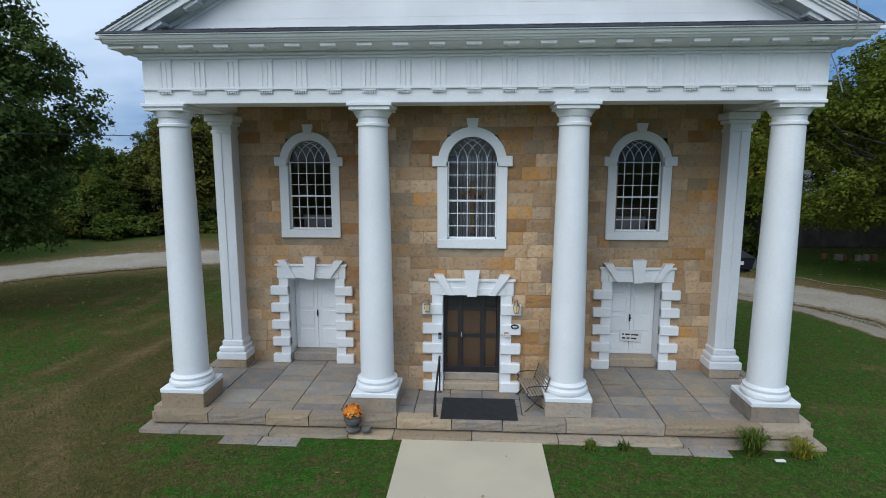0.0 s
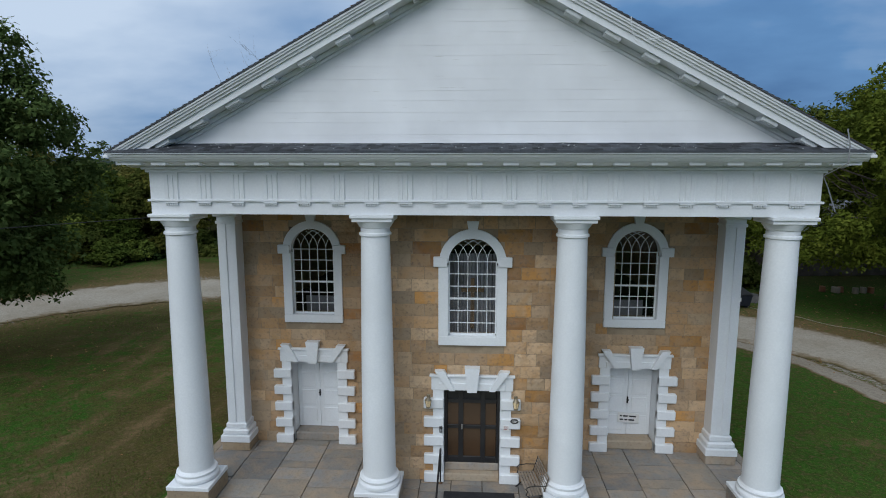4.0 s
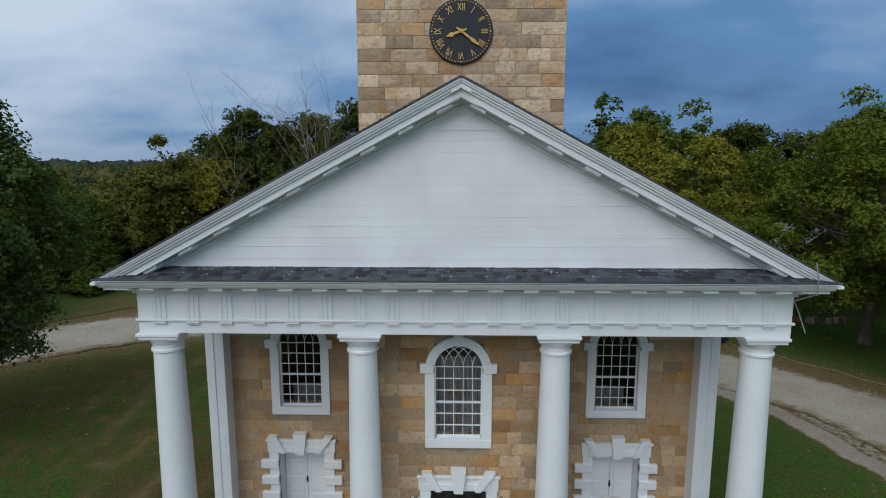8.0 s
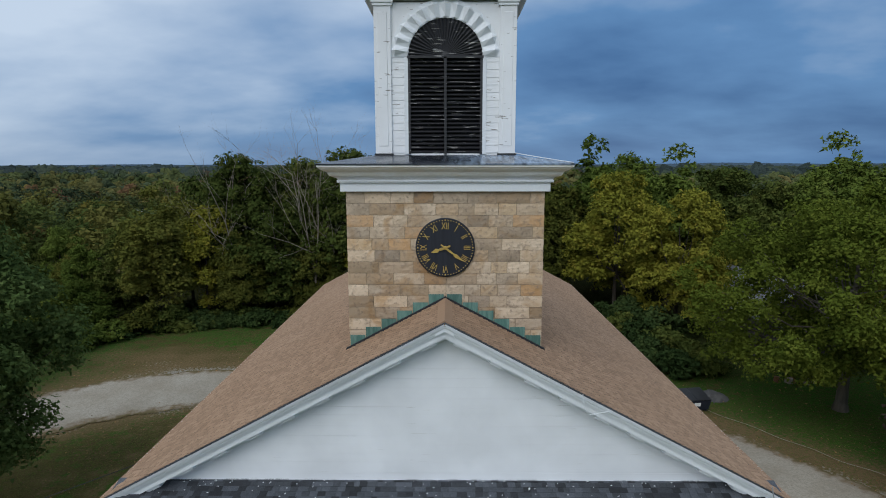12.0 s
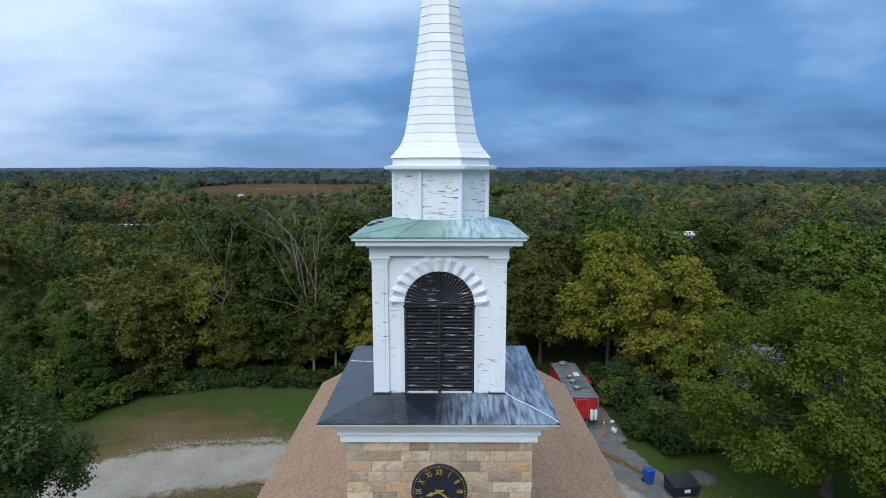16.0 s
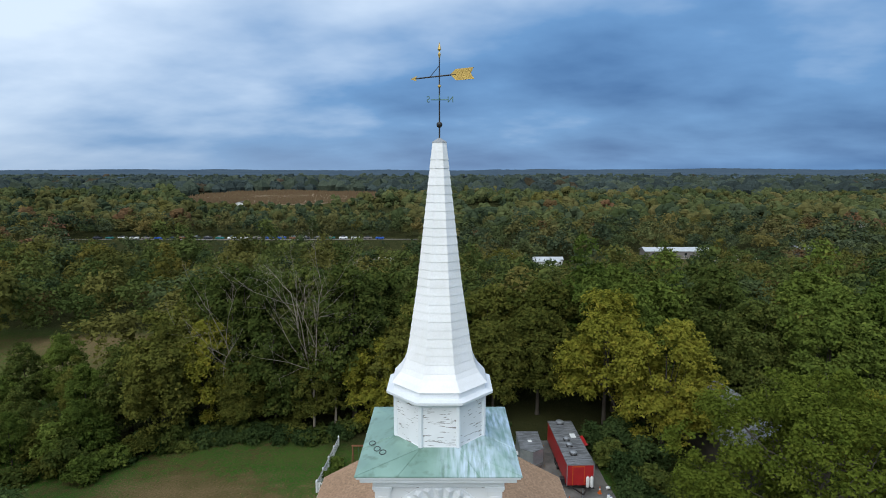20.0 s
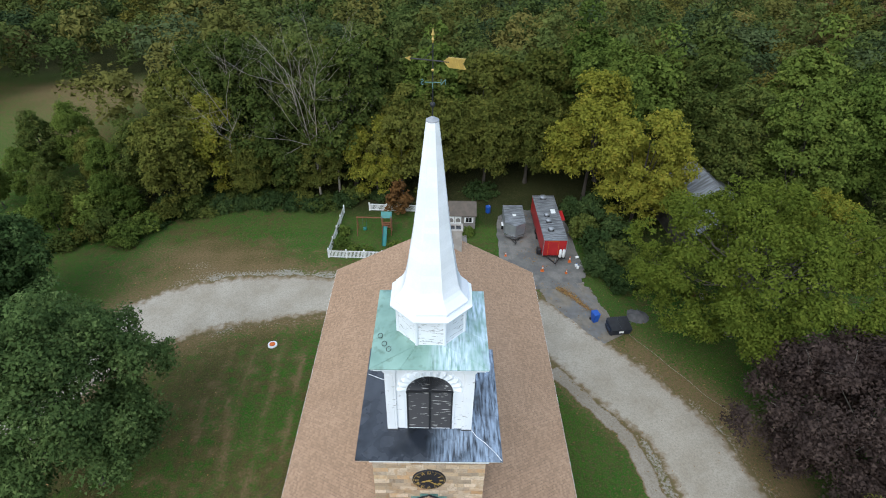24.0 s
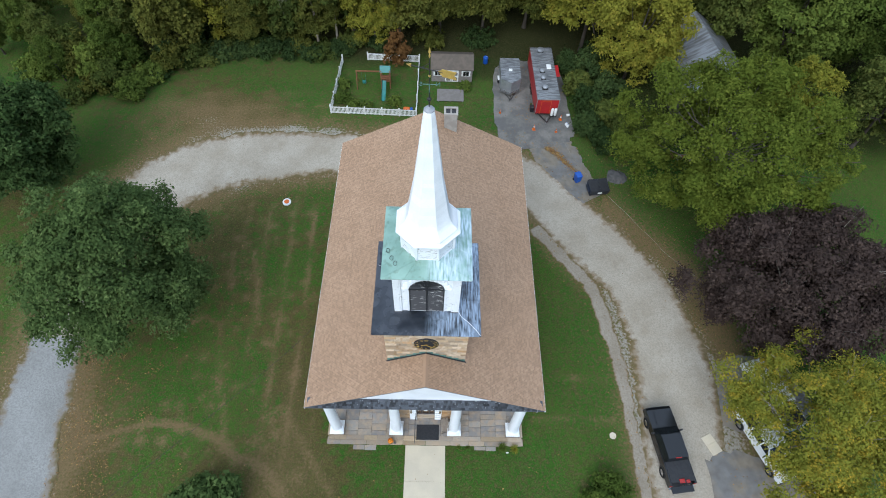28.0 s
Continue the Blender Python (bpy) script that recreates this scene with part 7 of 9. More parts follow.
put(make_tree("copper_beech", 4, 11.8, 8.6, 0.8, 88000, 0.115, 150, 1.35, LEAF_PURPLE, "rounded copper beech with dark purple leaves", limbs=12, bark=PALE_BARK, spray=0.40, shape=0.5, twigs=90, tufts=22), 30.0, 23.8)
put(make_tree("maple_tree", 5, 10.6, 7.5, 2.2, 76000, 0.078, 62, 1.45, LEAF_YELLOW, "maple turning yellow beside the drive", limbs=34, bark=PALE_BARK, twigs=110, spray=0.38, tufts=16), 27.8, 11.4)

# woods behind the church: a few forms, repeated with their own size and turn
WOOD_GROUP = "woods behind the church"
FORMS = [
    make_tree("oak_tree", 11, 17.5, 5.0, 1.2, 23500, 0.172, 64, 1.50, LEAF_WOOD, "tall green oak at the edge of the woods", limbs=10, group=WOOD_GROUP),
    make_tree("oak_tree", 12, 16.5, 4.7, 0.9, 23500, 0.172, 58, 1.50, LEAF_OLIVE, "tall olive-green oak at the edge of the woods", limbs=10, group=WOOD_GROUP),
    make_tree("ash_tree", 13, 18.5, 4.5, 1.4, 23500, 0.172, 70, 1.35, LEAF_BRIGHT, "tall bright green ash in the woods", limbs=10, group=WOOD_GROUP),
    make_tree("hickory_tree", 14, 17.0, 5.6, 1.4, 32000, 0.155, 66, 1.5, LEAF_GOLD, "tall golden-green hickory in the woods", limbs=16, group=WOOD_GROUP, droop=0.5),
    make_tree("oak_tree", 15, 15.5, 5.0, 0.7, 23500, 0.172, 60, 1.5, LEAF_WOOD, "spreading dark oak in the woods", limbs=10, group=WOOD_GROUP),
    make_tree("oak_tree", 16, 17.0, 5.6, 2.0, 12000, 0.235, 52, 1.6, LEAF_WOOD, "green oak deeper in the woods", limbs=6, group=WOOD_GROUP),
    make_tree("ash_tree", 17, 18.0, 5.2, 2.0, 12000, 0.235, 54, 1.5, LEAF_BRIGHT, "bright green ash deeper in the woods", limbs=6, group=WOOD_GROUP),
    make_tree("oak_tree", 18, 16.5, 5.4, 2.0, 12000, 0.235, 52, 1.6, LEAF_OLIVE, "olive oak deeper in the woods", limbs=6, group=WOOD_GROUP),
]
# kind of form, x, y, scale
WOODS = [(1, -30.5, 58, 0.92), (0, -24.5, 67, 1.08), (4, -19.5, 62.5, 1.05), (0, -17.0, 67, 1.05), (0, -10.5, 63.5, 1.10), (1, -4.5, 61.5, 0.90), (1, 0.5, 63.5, 0.90), (1, 6, 64, 0.88), (1, 11.5, 65, 0.98),
         (2, 21.0, 66, 1.04), (3, 18.3, 60.6, 1.0), (3, 22.8, 55.0, 0.90), (6, 27.0, 68, 0.98), (0, 32.5, 66.5, 0.98), (2, 40.0, 56, 1.0), (2, 45.5, 57, 1.02), (0, 52, 62, 1.05), (2, 51, 50, 0.95), (4, 58, 54, 1.05), (6, 46, 68, 1.05), (5, 60, 70, 1.1),
         (4, -35.5, 60.5, 0.66), (2, -39.0, 58.5, 0.50), (3, 38, 45.5, 0.66), (0, 47, 45, 0.8), (0, 35, 61, 0.9), (7, -31, 66.5, 0.90), (5, -30, 72, 0.98), (5, -23, 73, 1.0), (7, -16, 74, 1.02), (5, -8, 73, 1.02), (6, -1, 72, 0.92), (7, 6, 74, 0.95), (7, 13, 74, 1.0), (6, 20, 75, 1.05), (7, 28, 75, 1.02), (5, 36, 75, 1.04),
         (2, -46.5, 66, 0.56), (4, -50.5, 65, 0.58), (1, -42, 62, 0.52), (2, -49, 58.5, 0.42), (4, -45.2, 56.8, 0.42), (2, -37.6, 54.5, 0.36), (2, -43, 52.5, 0.34), (7, -37, 76, 0.72), (4, -52, 34, 0.8), (4, -60, 38, 0.85), (4, -56, 27, 0.8), (3, 57, 40, 0.8), (2, 64, 46, 1.0), (2, -52, 57, 0.42), (3, -27, 61.5, 0.78), (1, -14.6, 60.6, 0.62), (3, -7.5, 61.0, 0.66), (1, -22.5, 60.0, 0.62)]
rw = random.Random(4)
used = set()
for k, x, y, s in WOODS:
    s *= 1.06
    turn = rw.uniform(0, 6.28)
    if k not in used:
        used.add(k)
        put(FORMS[k], x, y, turn, s)
    else:
        copy_thing(FORMS[k], Matrix.Translation((x, y, float(gz(x, y)))) @ Matrix.Rotation(turn, 4, "Z") @ Matrix.Scale(s, 4)).scale = (s, s, s)


def dead_tree(seed, h, label, x, y, lean, stems=3):
    """Bare forked stems that spread upward and break into fine crooked twigs."""
    rs = np.random.RandomState(seed)
    s = Solid()

    def grow(p, d, ln, r, depth):
        pts, q, dd = [tuple(p)], np.array(p, float), np.array(d, float)
        for i in range(4):
            dd = dd + rs.randn(3) * 0.10 + np.array([0, 0, 0.03])
            dd /= np.linalg.norm(dd)
            q = q + dd * ln / 4
            pts.append(tuple(q))
        s.tube(pts, r, 6 if depth < 2 else 4, r * 0.45)
        if depth < 3:
            for j in range(4 if depth else 5):
                u = rs.randint(1, 5)
                nd = dd + rs.randn(3) * 0.55 + np.array([0, 0, 0.2])
                grow(pts[u], nd / np.linalg.norm(nd), ln * rs.uniform(0.38, 0.66), r * 0.52 * (1.1 - 0.1 * u), depth + 1)

    s.tube([(0, 0, -0.3), (0.05, 0, h * 0.12), (0.1, 0.05, h * 0.25)], 0.17, 8, 0.12)
    for k in range(stems):
        a = 2.1 * k + seed
        d = np.array([0.22 * math.cos(a) + lean, 0.2 * math.sin(a), 1.0])
        grow((0.1, 0.05, h * 0.25), d / np.linalg.norm(d), h * rs.uniform(0.5, 0.62), 0.085, 0)
    tree = thing("dead_tree", label, "tree")
    part("trunk", s, DEADWOOD, tree)
    return put(tree, x, y)


dead_tree(3, 20.0, "bare bleached dead tree before the woods", -14.6, 60.4, -0.02, 4)
dead_tree(5, 15.0, "bare dead tree with forked limbs", -12.2, 60.6, -0.15, 2)
dead_tree(8, 17.0, "leaning bare dead trunk among oaks", -22.4, 62.0, -0.16, 2)


# ---- far woods ----
def clump_tree(rs, rad, hgt, lobes, lobe_r, sides):
    """A far crown: uneven rounded clumps heaped into a crown, as triangles."""
    tips = crown_points(rs, 8, rad, hgt * 0.12, hgt, lobes, lobe_r)[2]
    tris = []
    for c in tips:
        k = lobe_r * rs.uniform(0.75, 1.35)
        ang = 2 * math.pi * (np.arange(sides) + rs.rand()) / sides
        rings = []
        for rr, zz in ((0.92, -0.55), (0.98, 0.10), (0.62, 0.62)):
            q = rr * k * (1 + 0.17 * rs.randn(sides))
            rings.append(np.stack([c[0] + q * np.cos(ang), c[1] + q * np.sin(ang), c[2] + k * (zz + 0.10 * rs.randn(sides))], 1))
        top = c + np.array([0.15 * k * rs.randn(), 0.15 * k * rs.randn(), 0.88 * k])
        for a, b in zip(rings, rings[1:]):
            for i in range(sides):
                j = (i + 1) % sides
                tris += [(a[i], a[j], b[j]), (a[i], b[j], b[i])]
        tris += [(rings[2][i], rings[2][(i + 1) % sides], top) for i in range(sides)]
    return np.array(tris).reshape(-1, 3)


def far_woods(name, label, y0, y1, spacing, quads, size, hgt, rad, seed, mats, share, lobes=26, lobe=0.34, sides=0):
    rs = np.random.RandomState(seed)
    forms = []
    for i in range(3 if not sides else 6):
        if sides:
            rf = np.random.RandomState(seed + i)
            pos, nrm, _, grow = crown_points(rf, quads, rad * 1.04, hgt * 0.2, hgt * 1.04, lobes, rad * lobe, 1.0, 0.25, rad * lobe * 0.5, 0.3, 9)
            forms.append(np.concatenate([clump_tree(rf, rad, hgt, lobes, rad * lobe, sides), leaf_quads(pos, nrm, np.full(quads, size), rf)[0]]))
            continue
        pos, nrm, _, grow = crown_points(np.random.RandomState(seed + i), quads, rad, hgt * 0.12, hgt, lobes, rad * lobe, 1.0, 0.25, rad * lobe * 0.42, 0.32, 9)
        forms.append(leaf_quads(pos, nrm, size * grow, rs)[0])
    out, tones = [[] for _ in mats], [[] for _ in mats]
    y = y0
    while y < y1:
        half = 0.86 * y + 12
        x = -half + rs.uniform(0, spacing)
        while x < half:
            px, py = x + rs.uniform(-0.35, 0.35) * spacing, y + rs.uniform(-0.35, 0.35) * spacing
            if not any((px - cx) ** 2 / rx ** 2 + (py - cy) ** 2 / ry ** 2 < 1 for cx, cy, rx, ry in CLEARINGS):
                a, sc = rs.uniform(0, 6.28), rs.uniform(0.70, 1.15) * (1 + 0.22 * float(value_noise(px, py, 60, 2)))
                # low scrub on the flats before the yard row and the marsh
                if -0.68 < px / py < -0.03 and 190 < py < 292:
                    sc *= 0.30 if py > 235 else 0.5
                if -0.46 < px / py < -0.08 and 330 < py < 520:
                    sc *= 0.55
                ca, sa = math.cos(a), math.sin(a)
                f = forms[rs.randint(len(forms))] * sc
                p = np.stack([f[:, 0] * ca - f[:, 1] * sa + px, f[:, 0] * sa + f[:, 1] * ca + py, f[:, 2] * rs.uniform(0.8, 1.15) + float(land(px, py))], 1)
                t = float(value_noise(px, py, 90, 11)) * 0.25 + rs.rand() + 0.42 * math.exp(-((px / py - 0.66) / 0.14) ** 2 - ((py - 300) / 60) ** 2)
                k = int(np.searchsorted(share, t))
                out[min(k, len(mats) - 1)].append(p)
                tones[min(k, len(mats) - 1)].append(np.full(len(p), np.clip(0.45 + 0.22 * rs.randn() + 0.2 * float(value_noise(px, py, 45, 21)), 0, 1)))
            x += spacing
        y += spacing
    for k, lst in enumerate(out):
        if lst:
            v = np.concatenate(lst)
            q = np.arange(len(v)).reshape(-1, 3)
            me = mesh_fast(name, v, q, mats[k])
            me.attributes.new("tone", "FLOAT", "POINT").data.foreach_set("value", np.concatenate(tones[k]).astype(np.float32))
            tagged(new(name, me), label, "woods", kind="stuff")


def land(x, y):
    return gz(x, y)


FAR = [FAR_GREEN, FAR_OLIVE, FAR_DARK, FAR_GOLD, FAR_RUST]
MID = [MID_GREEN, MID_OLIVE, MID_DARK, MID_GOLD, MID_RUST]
far_woods("woods", "dense mixed woods beyond the churchyard", 82, 200, 9.2, 1150, 0.38, 14.5, 5.2, 3, FAR, [0.42, 0.72, 0.93, 1.03])
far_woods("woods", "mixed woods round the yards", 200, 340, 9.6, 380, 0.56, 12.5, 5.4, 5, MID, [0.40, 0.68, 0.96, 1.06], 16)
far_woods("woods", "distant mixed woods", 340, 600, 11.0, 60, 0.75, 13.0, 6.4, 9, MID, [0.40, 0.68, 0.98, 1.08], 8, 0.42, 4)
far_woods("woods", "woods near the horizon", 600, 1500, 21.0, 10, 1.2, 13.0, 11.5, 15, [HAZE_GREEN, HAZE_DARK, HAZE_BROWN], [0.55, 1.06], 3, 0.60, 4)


def far_canopy():
    """Rolling canopy out to the low hills."""
    na, nr = 340, 90
    ang = np.radians(np.linspace(-52, 52, na))
    rad = 1350 * (4700 / 1350) ** (np.linspace(0, 1, nr))
    A, R = np.meshgrid(ang, rad)
    X, Y = R * np.sin(A), R * np.cos(A)
    rs = np.random.RandomState(2)
    Z = 9 + 5 * rs.rand(*X.shape) + 8 * fade((R - 1600) / 1600) * (0.6 + value_noise(X, Y, 420, 6)) + 13 * fade((R - 3000) / 1500) * np.clip(0.62 + 0.5 * value_noise(X, Y, 900, 8) + 0.2 * value_noise(X, Y, 260, 9), 0.1, 2) * (0.75 + 0.3 * (X > 300))
    v = np.stack([X.ravel(), Y.ravel(), Z.ravel()], 1)
    i = np.arange(na * nr).reshape(nr, na)
    q = np.stack([i[:-1, :-1].ravel(), i[:-1, 1:].ravel(), i[1:, 1:].ravel(), i[1:, :-1].ravel()], 1)
    tagged(new("backdrop", mesh_fast("backdrop", v, q, HILL)), "wooded hills along the horizon, blue haze in their colour", "hills", kind="structure")


# blue haze of the distance is put into the hill colour
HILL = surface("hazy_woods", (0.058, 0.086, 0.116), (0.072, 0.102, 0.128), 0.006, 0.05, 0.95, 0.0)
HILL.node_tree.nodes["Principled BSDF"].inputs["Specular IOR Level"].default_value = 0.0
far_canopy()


# ---- loose leaves and turf ----
def near_roads(x, y):
    d = np.full(x.shape, 99.0)
    for line in (DRIVE, LANE):
        for px, py, w in spline(line, 8):
            d = np.minimum(d, np.hypot(x - px, y - py) - w / 2)
    return d


def litter():
    rs = np.random.RandomState(6)
    n = 26000
    x, y = rs.uniform(-42, 36, n), rs.uniform(2, 56, n)
    d = near_roads(x, y)
    keep = rs.rand(n) < np.clip(0.025 + 0.9 * np.exp(-np.abs(d) / 1.5), 0, 1)
    for tx, ty, r in ((-24.6, 23.4, 9), (29.4, 24.8, 10), (27.2, 38.2, 12)):
        keep |= (np.hypot(x - tx, y - ty) < r) & (rs.rand(n) < 0.22)
    # drifts on the asphalt, thick in the middle and ragged at the ends
    u = np.clip(rs.beta(2.0, 2.4, 1700) + 0.03 * rs.randn(1700), 0, 1)
    lx = 12.2 + 3.3 * u
    drift_y = 43.5 - 0.9 * (lx - 12.2) + 0.35 * np.sin(5 * u) + rs.randn(1700) * (0.12 + 0.36 * np.sin(math.pi * u) * rs.rand(1700))
    sx, sy = rs.uniform(7.6, 15.2, 1500), rs.uniform(43.8, 57, 1500)
    some = value_noise(sx, sy, 1.1, 64) + 0.5 * value_noise(sx, sy, 0.4, 65) > 0.25
    lx, drift_y = np.concatenate([lx, sx[some]]), np.concatenate([drift_y, sy[some]])
    # brown leaves blown against the lane
    bx, by = rs.uniform(-31, -18, 5200), rs.uniform(1, 19, 5200)
    near = (value_noise(bx, by, 2.2, 66) + 0.6 * value_noise(bx, by, 0.7, 67) + 0.5 - np.maximum(near_roads(bx, by), 0) / 7 > 0.1) & (near_roads(bx, by) > 0.1)
    lx, drift_y = np.concatenate([lx, bx[near]]), np.concatenate([drift_y, by[near]])
    keep &= ~((np.abs(x) < 7.6) & (y > 11.2) & (y < 34.2)) & ((d > -0.5) | (rs.rand(n) < 0.06))
    x, y = np.concatenate([x[keep], lx]), np.concatenate([y[keep], drift_y])
    pos = np.stack([x, y, gz(x, y) + np.where((x > 6.8) & (x < 16) & (y > 43), 0.115, 0.085)], 1)
    nrm = rs.randn(len(x), 3) * 0.25 + np.array([0, 0, 1.0])
    nrm /= np.linalg.norm(nrm, axis=1)[:, None]
    v, q = leaf_quads(pos, nrm, np.full(len(x), 0.052) * (0.7 + 0.6 * rs.rand(len(x))), rs)
    tagged(new("fallen_leaves", mesh_fast("fallen_leaves", v, q, LEAF_LITTER)), "brown and yellow leaves strewn on grass and gravel", "leaves", kind="stuff")


def turf():
    rs = np.random.RandomState(16)
    n = 200000
    y = 3 + 30 * rs.rand(n) ** 1.5
    x = rs.uniform(-1, 1, n) * (9 + 0.7 * y)
    d = near_roads(x, y)
    patchy = value_noise(x, y, 0.9, 31) + value_noise(x, y, 3.1, 32)
    keep = (d > 0.2) & ~((np.abs(x) < 7.55) & (y > 11.3) & (y < 34.2)) & ~((np.abs(x) < 1.55) & (y < 11.6)) & (rs.rand(n) < 0.55 + 0.4 * patchy)
    x, y = x[keep], y[keep]
    m = len(x)
    a, h = rs.uniform(0, 6.28, m), 0.025 + 0.04 * rs.rand(m)
    w = 0.007 + 0.008 * rs.rand(m) + 0.0006 * y
    lean = rs.randn(m, 2) * 0.03
    z = gz(x, y) - 0.01
    v = np.empty((m, 3, 3))
    v[:, 0] = np.stack([x - np.cos(a) * w, y - np.sin(a) * w, z], 1)
    v[:, 1] = np.stack([x + np.cos(a) * w, y + np.sin(a) * w, z], 1)
    v[:, 2] = np.stack([x + lean[:, 0], y + lean[:, 1], z + h], 1)
    tagged(new("turf", mesh_fast("turf", v.reshape(-1, 3), np.arange(3 * m).reshape(m, 3), BLADES)), "short uneven lawn grass round the church", "grass", kind="stuff")


litter()
turf()


# ---- things on the porch ----
def g(x, y):
    return float(gz(x, y))


mat = thing("door_mat", "black ribbed rubber mat before the entrance", "door mat")
part("rubber_sheet", Solid().box(-0.69, 1.03, 11.72, 12.86, FLOOR + 0.012, FLOOR + 0.026, 0.004), RUBBER, mat, smooth=False)
ribs = Solid()
for k in range(34):
    ribs.box(-0.64 + 0.048 * k, -0.62 + 0.048 * k, 11.78, 12.80, FLOOR + 0.026, FLOOR + 0.030)
part("ribs", ribs, RUBBER, mat, smooth=False)

rail = thing("handrail", "black iron handrail on two posts", "handrail")
part("rail_bar", Solid().tube([(-0.80, 13.30, 1.49), (-0.80, 13.22, 1.515), (-0.80, 12.6, 1.36), (-0.80, 11.75, 1.14), (-0.80, 11.52, 1.06), (-0.80, 11.45, 0.95), (-0.80, 11.45, 0.78)], 0.024, 8), BLACK, rail)
for y, z in ((13.24, 1.50), (11.86, 1.17)):
    post = part("post", Solid().tube([(-0.80, y, FLOOR + 0.01), (-0.80, y, z)], 0.019, 8), BLACK, rail)
    part("foot", Solid().lathe([(0.055, FLOOR), (0.055, FLOOR + 0.018), (0.03, FLOOR + 0.035)], 12, -0.80, y), OAK, post, "rusty foot plate")


def build_bench(m):
    b = thing("garden_bench", "weathered slatted bench with scrolled iron ends", "bench", at=m)
    for sx in (-1, 1):
        x = sx * 0.56
        part("iron_end", Solid().tube([(x, -0.27, 0), (x, -0.05, 0.2), (x, 0.22, 0.42)], 0.016, 6).tube([(x, 0.30, 0), (x, 0.0, 0.2), (x, -0.22, 0.42)], 0.016, 6).tube([(x, -0.24, 0.42), (x, 0.18, 0.40), (x, 0.26, 0.6), (x, 0.33, 0.86)], 0.016, 6).tube([(x, 0.28, 0.64), (x, 0.02, 0.66), (x, -0.18, 0.64), (x, -0.25, 0.58), (x, -0.20, 0.52), (x, -0.24, 0.42)], 0.013, 6), IRON, b)
    for k in range(6):
        y = -0.22 + 0.078 * k
        part("seat_slat", Solid().box(-0.60, 0.60, y, y + 0.06, 0.425 - 0.012 * math.sin(k), 0.445, 0.005), BENCH_WOOD, b)
    for k in range(5):
        z = 0.50 + 0.078 * k
        y = 0.215 + 0.30 * (z - 0.45)
        part("back_slat", Solid().box(-0.60, 0.60, y, y + 0.02, z, z + 0.06, 0.005), BENCH_WOOD, b)
    return b


build_bench(Matrix.Translation((1.40, 12.72, FLOOR + 0.005)) @ Matrix.Rotation(math.radians(-82), 4, "Z") @ Matrix.Diagonal((0.88, 0.92, 0.92, 1)))

urn = thing("flower_urn", "small grey stone urn with orange and yellow flowers", "flower pot", at=Matrix.Translation((-2.62, 11.56, 0.37)))
part("urn_body", Solid().lathe([(0.15, 0.0), (0.16, 0.04), (0.09, 0.07), (0.08, 0.10), (0.15, 0.16), (0.19, 0.25), (0.19, 0.31), (0.165, 0.33), (0.205, 0.36), (0.205, 0.385), (0.17, 0.385), (0.15, 0.33)], 20), URN, urn)
rs = np.random.RandomState(5)
d = rs.randn(260, 3)
d[:, 2] = np.abs(d[:, 2])
d /= np.linalg.norm(d, axis=1)[:, None]
v, q = leaf_quads(d * np.array([0.21, 0.21, 0.20]) * (0.7 + 0.35 * rs.rand(260, 1)) + np.array([0, 0, 0.40]), d, np.full(260, 0.045), rs)
ob = new("bloom", mesh_fast("bloom", v, q, FLOWER_ORANGE))
ob.parent = urn
tagged(ob, "orange and yellow petals", kind="stuff")
v, q = leaf_quads(d * np.array([0.19, 0.19, 0.13]) + np.array([0, 0, 0.38]), d, np.full(260, 0.05), rs)
ob = new("foliage", mesh_fast("foliage", v, q, LEAF_MAPLE))
ob.parent = urn
tagged(part("stone", rough_block(91, 0.2, 0.2).moved(Matrix.Translation((-2.30, 11.52, 0.42)) @ Matrix.Diagonal((0.20, 0.16, 0.10, 1))), URN, None), "rough grey stone lying beside the urn", "stone")

for x in (-1.09, 1.05):
    lamp = thing("wall_lantern", "small bronze wall lantern with amber glass on the door surround", "wall lamp", "lanterns beside the entrance", at=Matrix.Translation((x, Y_MID - 0.17, 2.80)))
    part("back_plate", Solid().box(-0.045, 0.045, -0.02, 0.02, 0.02, 0.16, 0.01), BRONZE, lamp)
    part("arm", Solid().tube([(0, 0, 0.12), (0, -0.08, 0.20), (0, -0.12, 0.16)], 0.009, 6), BRONZE, lamp)
    part("cap", Solid().lathe([(0.085, 0.06), (0.05, 0.11), (0.015, 0.15), (0.0, 0.17)], 8, 0, -0.12), BRONZE, lamp)
    part("glass", Solid().lathe([(0.045, -0.10), (0.072, 0.055)], 8, 0, -0.12), WARM_LAMP, lamp, "amber glass", smooth=False)
    part("cage", Solid().tube([(0.05, -0.12, -0.10), (0.078, -0.12, 0.06)], 0.006, 5).tube([(-0.05, -0.12, -0.10), (-0.078, -0.12, 0.06)], 0.006, 5).tube([(0, -0.17, -0.10), (0, -0.198, 0.06)], 0.006, 5).lathe([(0.055, -0.125), (0.055, -0.10)], 8, 0, -0.12), BRONZE, lamp)

plaque = thing("oval_plaque", "small dark oval plaque with pale bars", "plaque", at=Matrix.Translation((1.03, Y_MID - 0.155, 2.30)))
part("plate", Solid().lathe([(0.10, -0.008), (0.10, 0.008)], 28).moved(Matrix.Diagonal((1.0, 1, 0.62, 1)) @ Matrix.Rotation(math.pi / 2, 4, "X")), INK, plaque)
part("lettering_bars", Solid().box(-0.06, 0.06, -0.012, -0.008, 0.008, 0.02).box(-0.045, 0.045, -0.012, -0.008, -0.022, -0.010), PAPER, plaque, smooth=False)
notice = thing("paper_notice", "white paper notice taped beside the door", "notice", at=Matrix.Translation((0.83, Y_MID - 0.155, 2.13)))
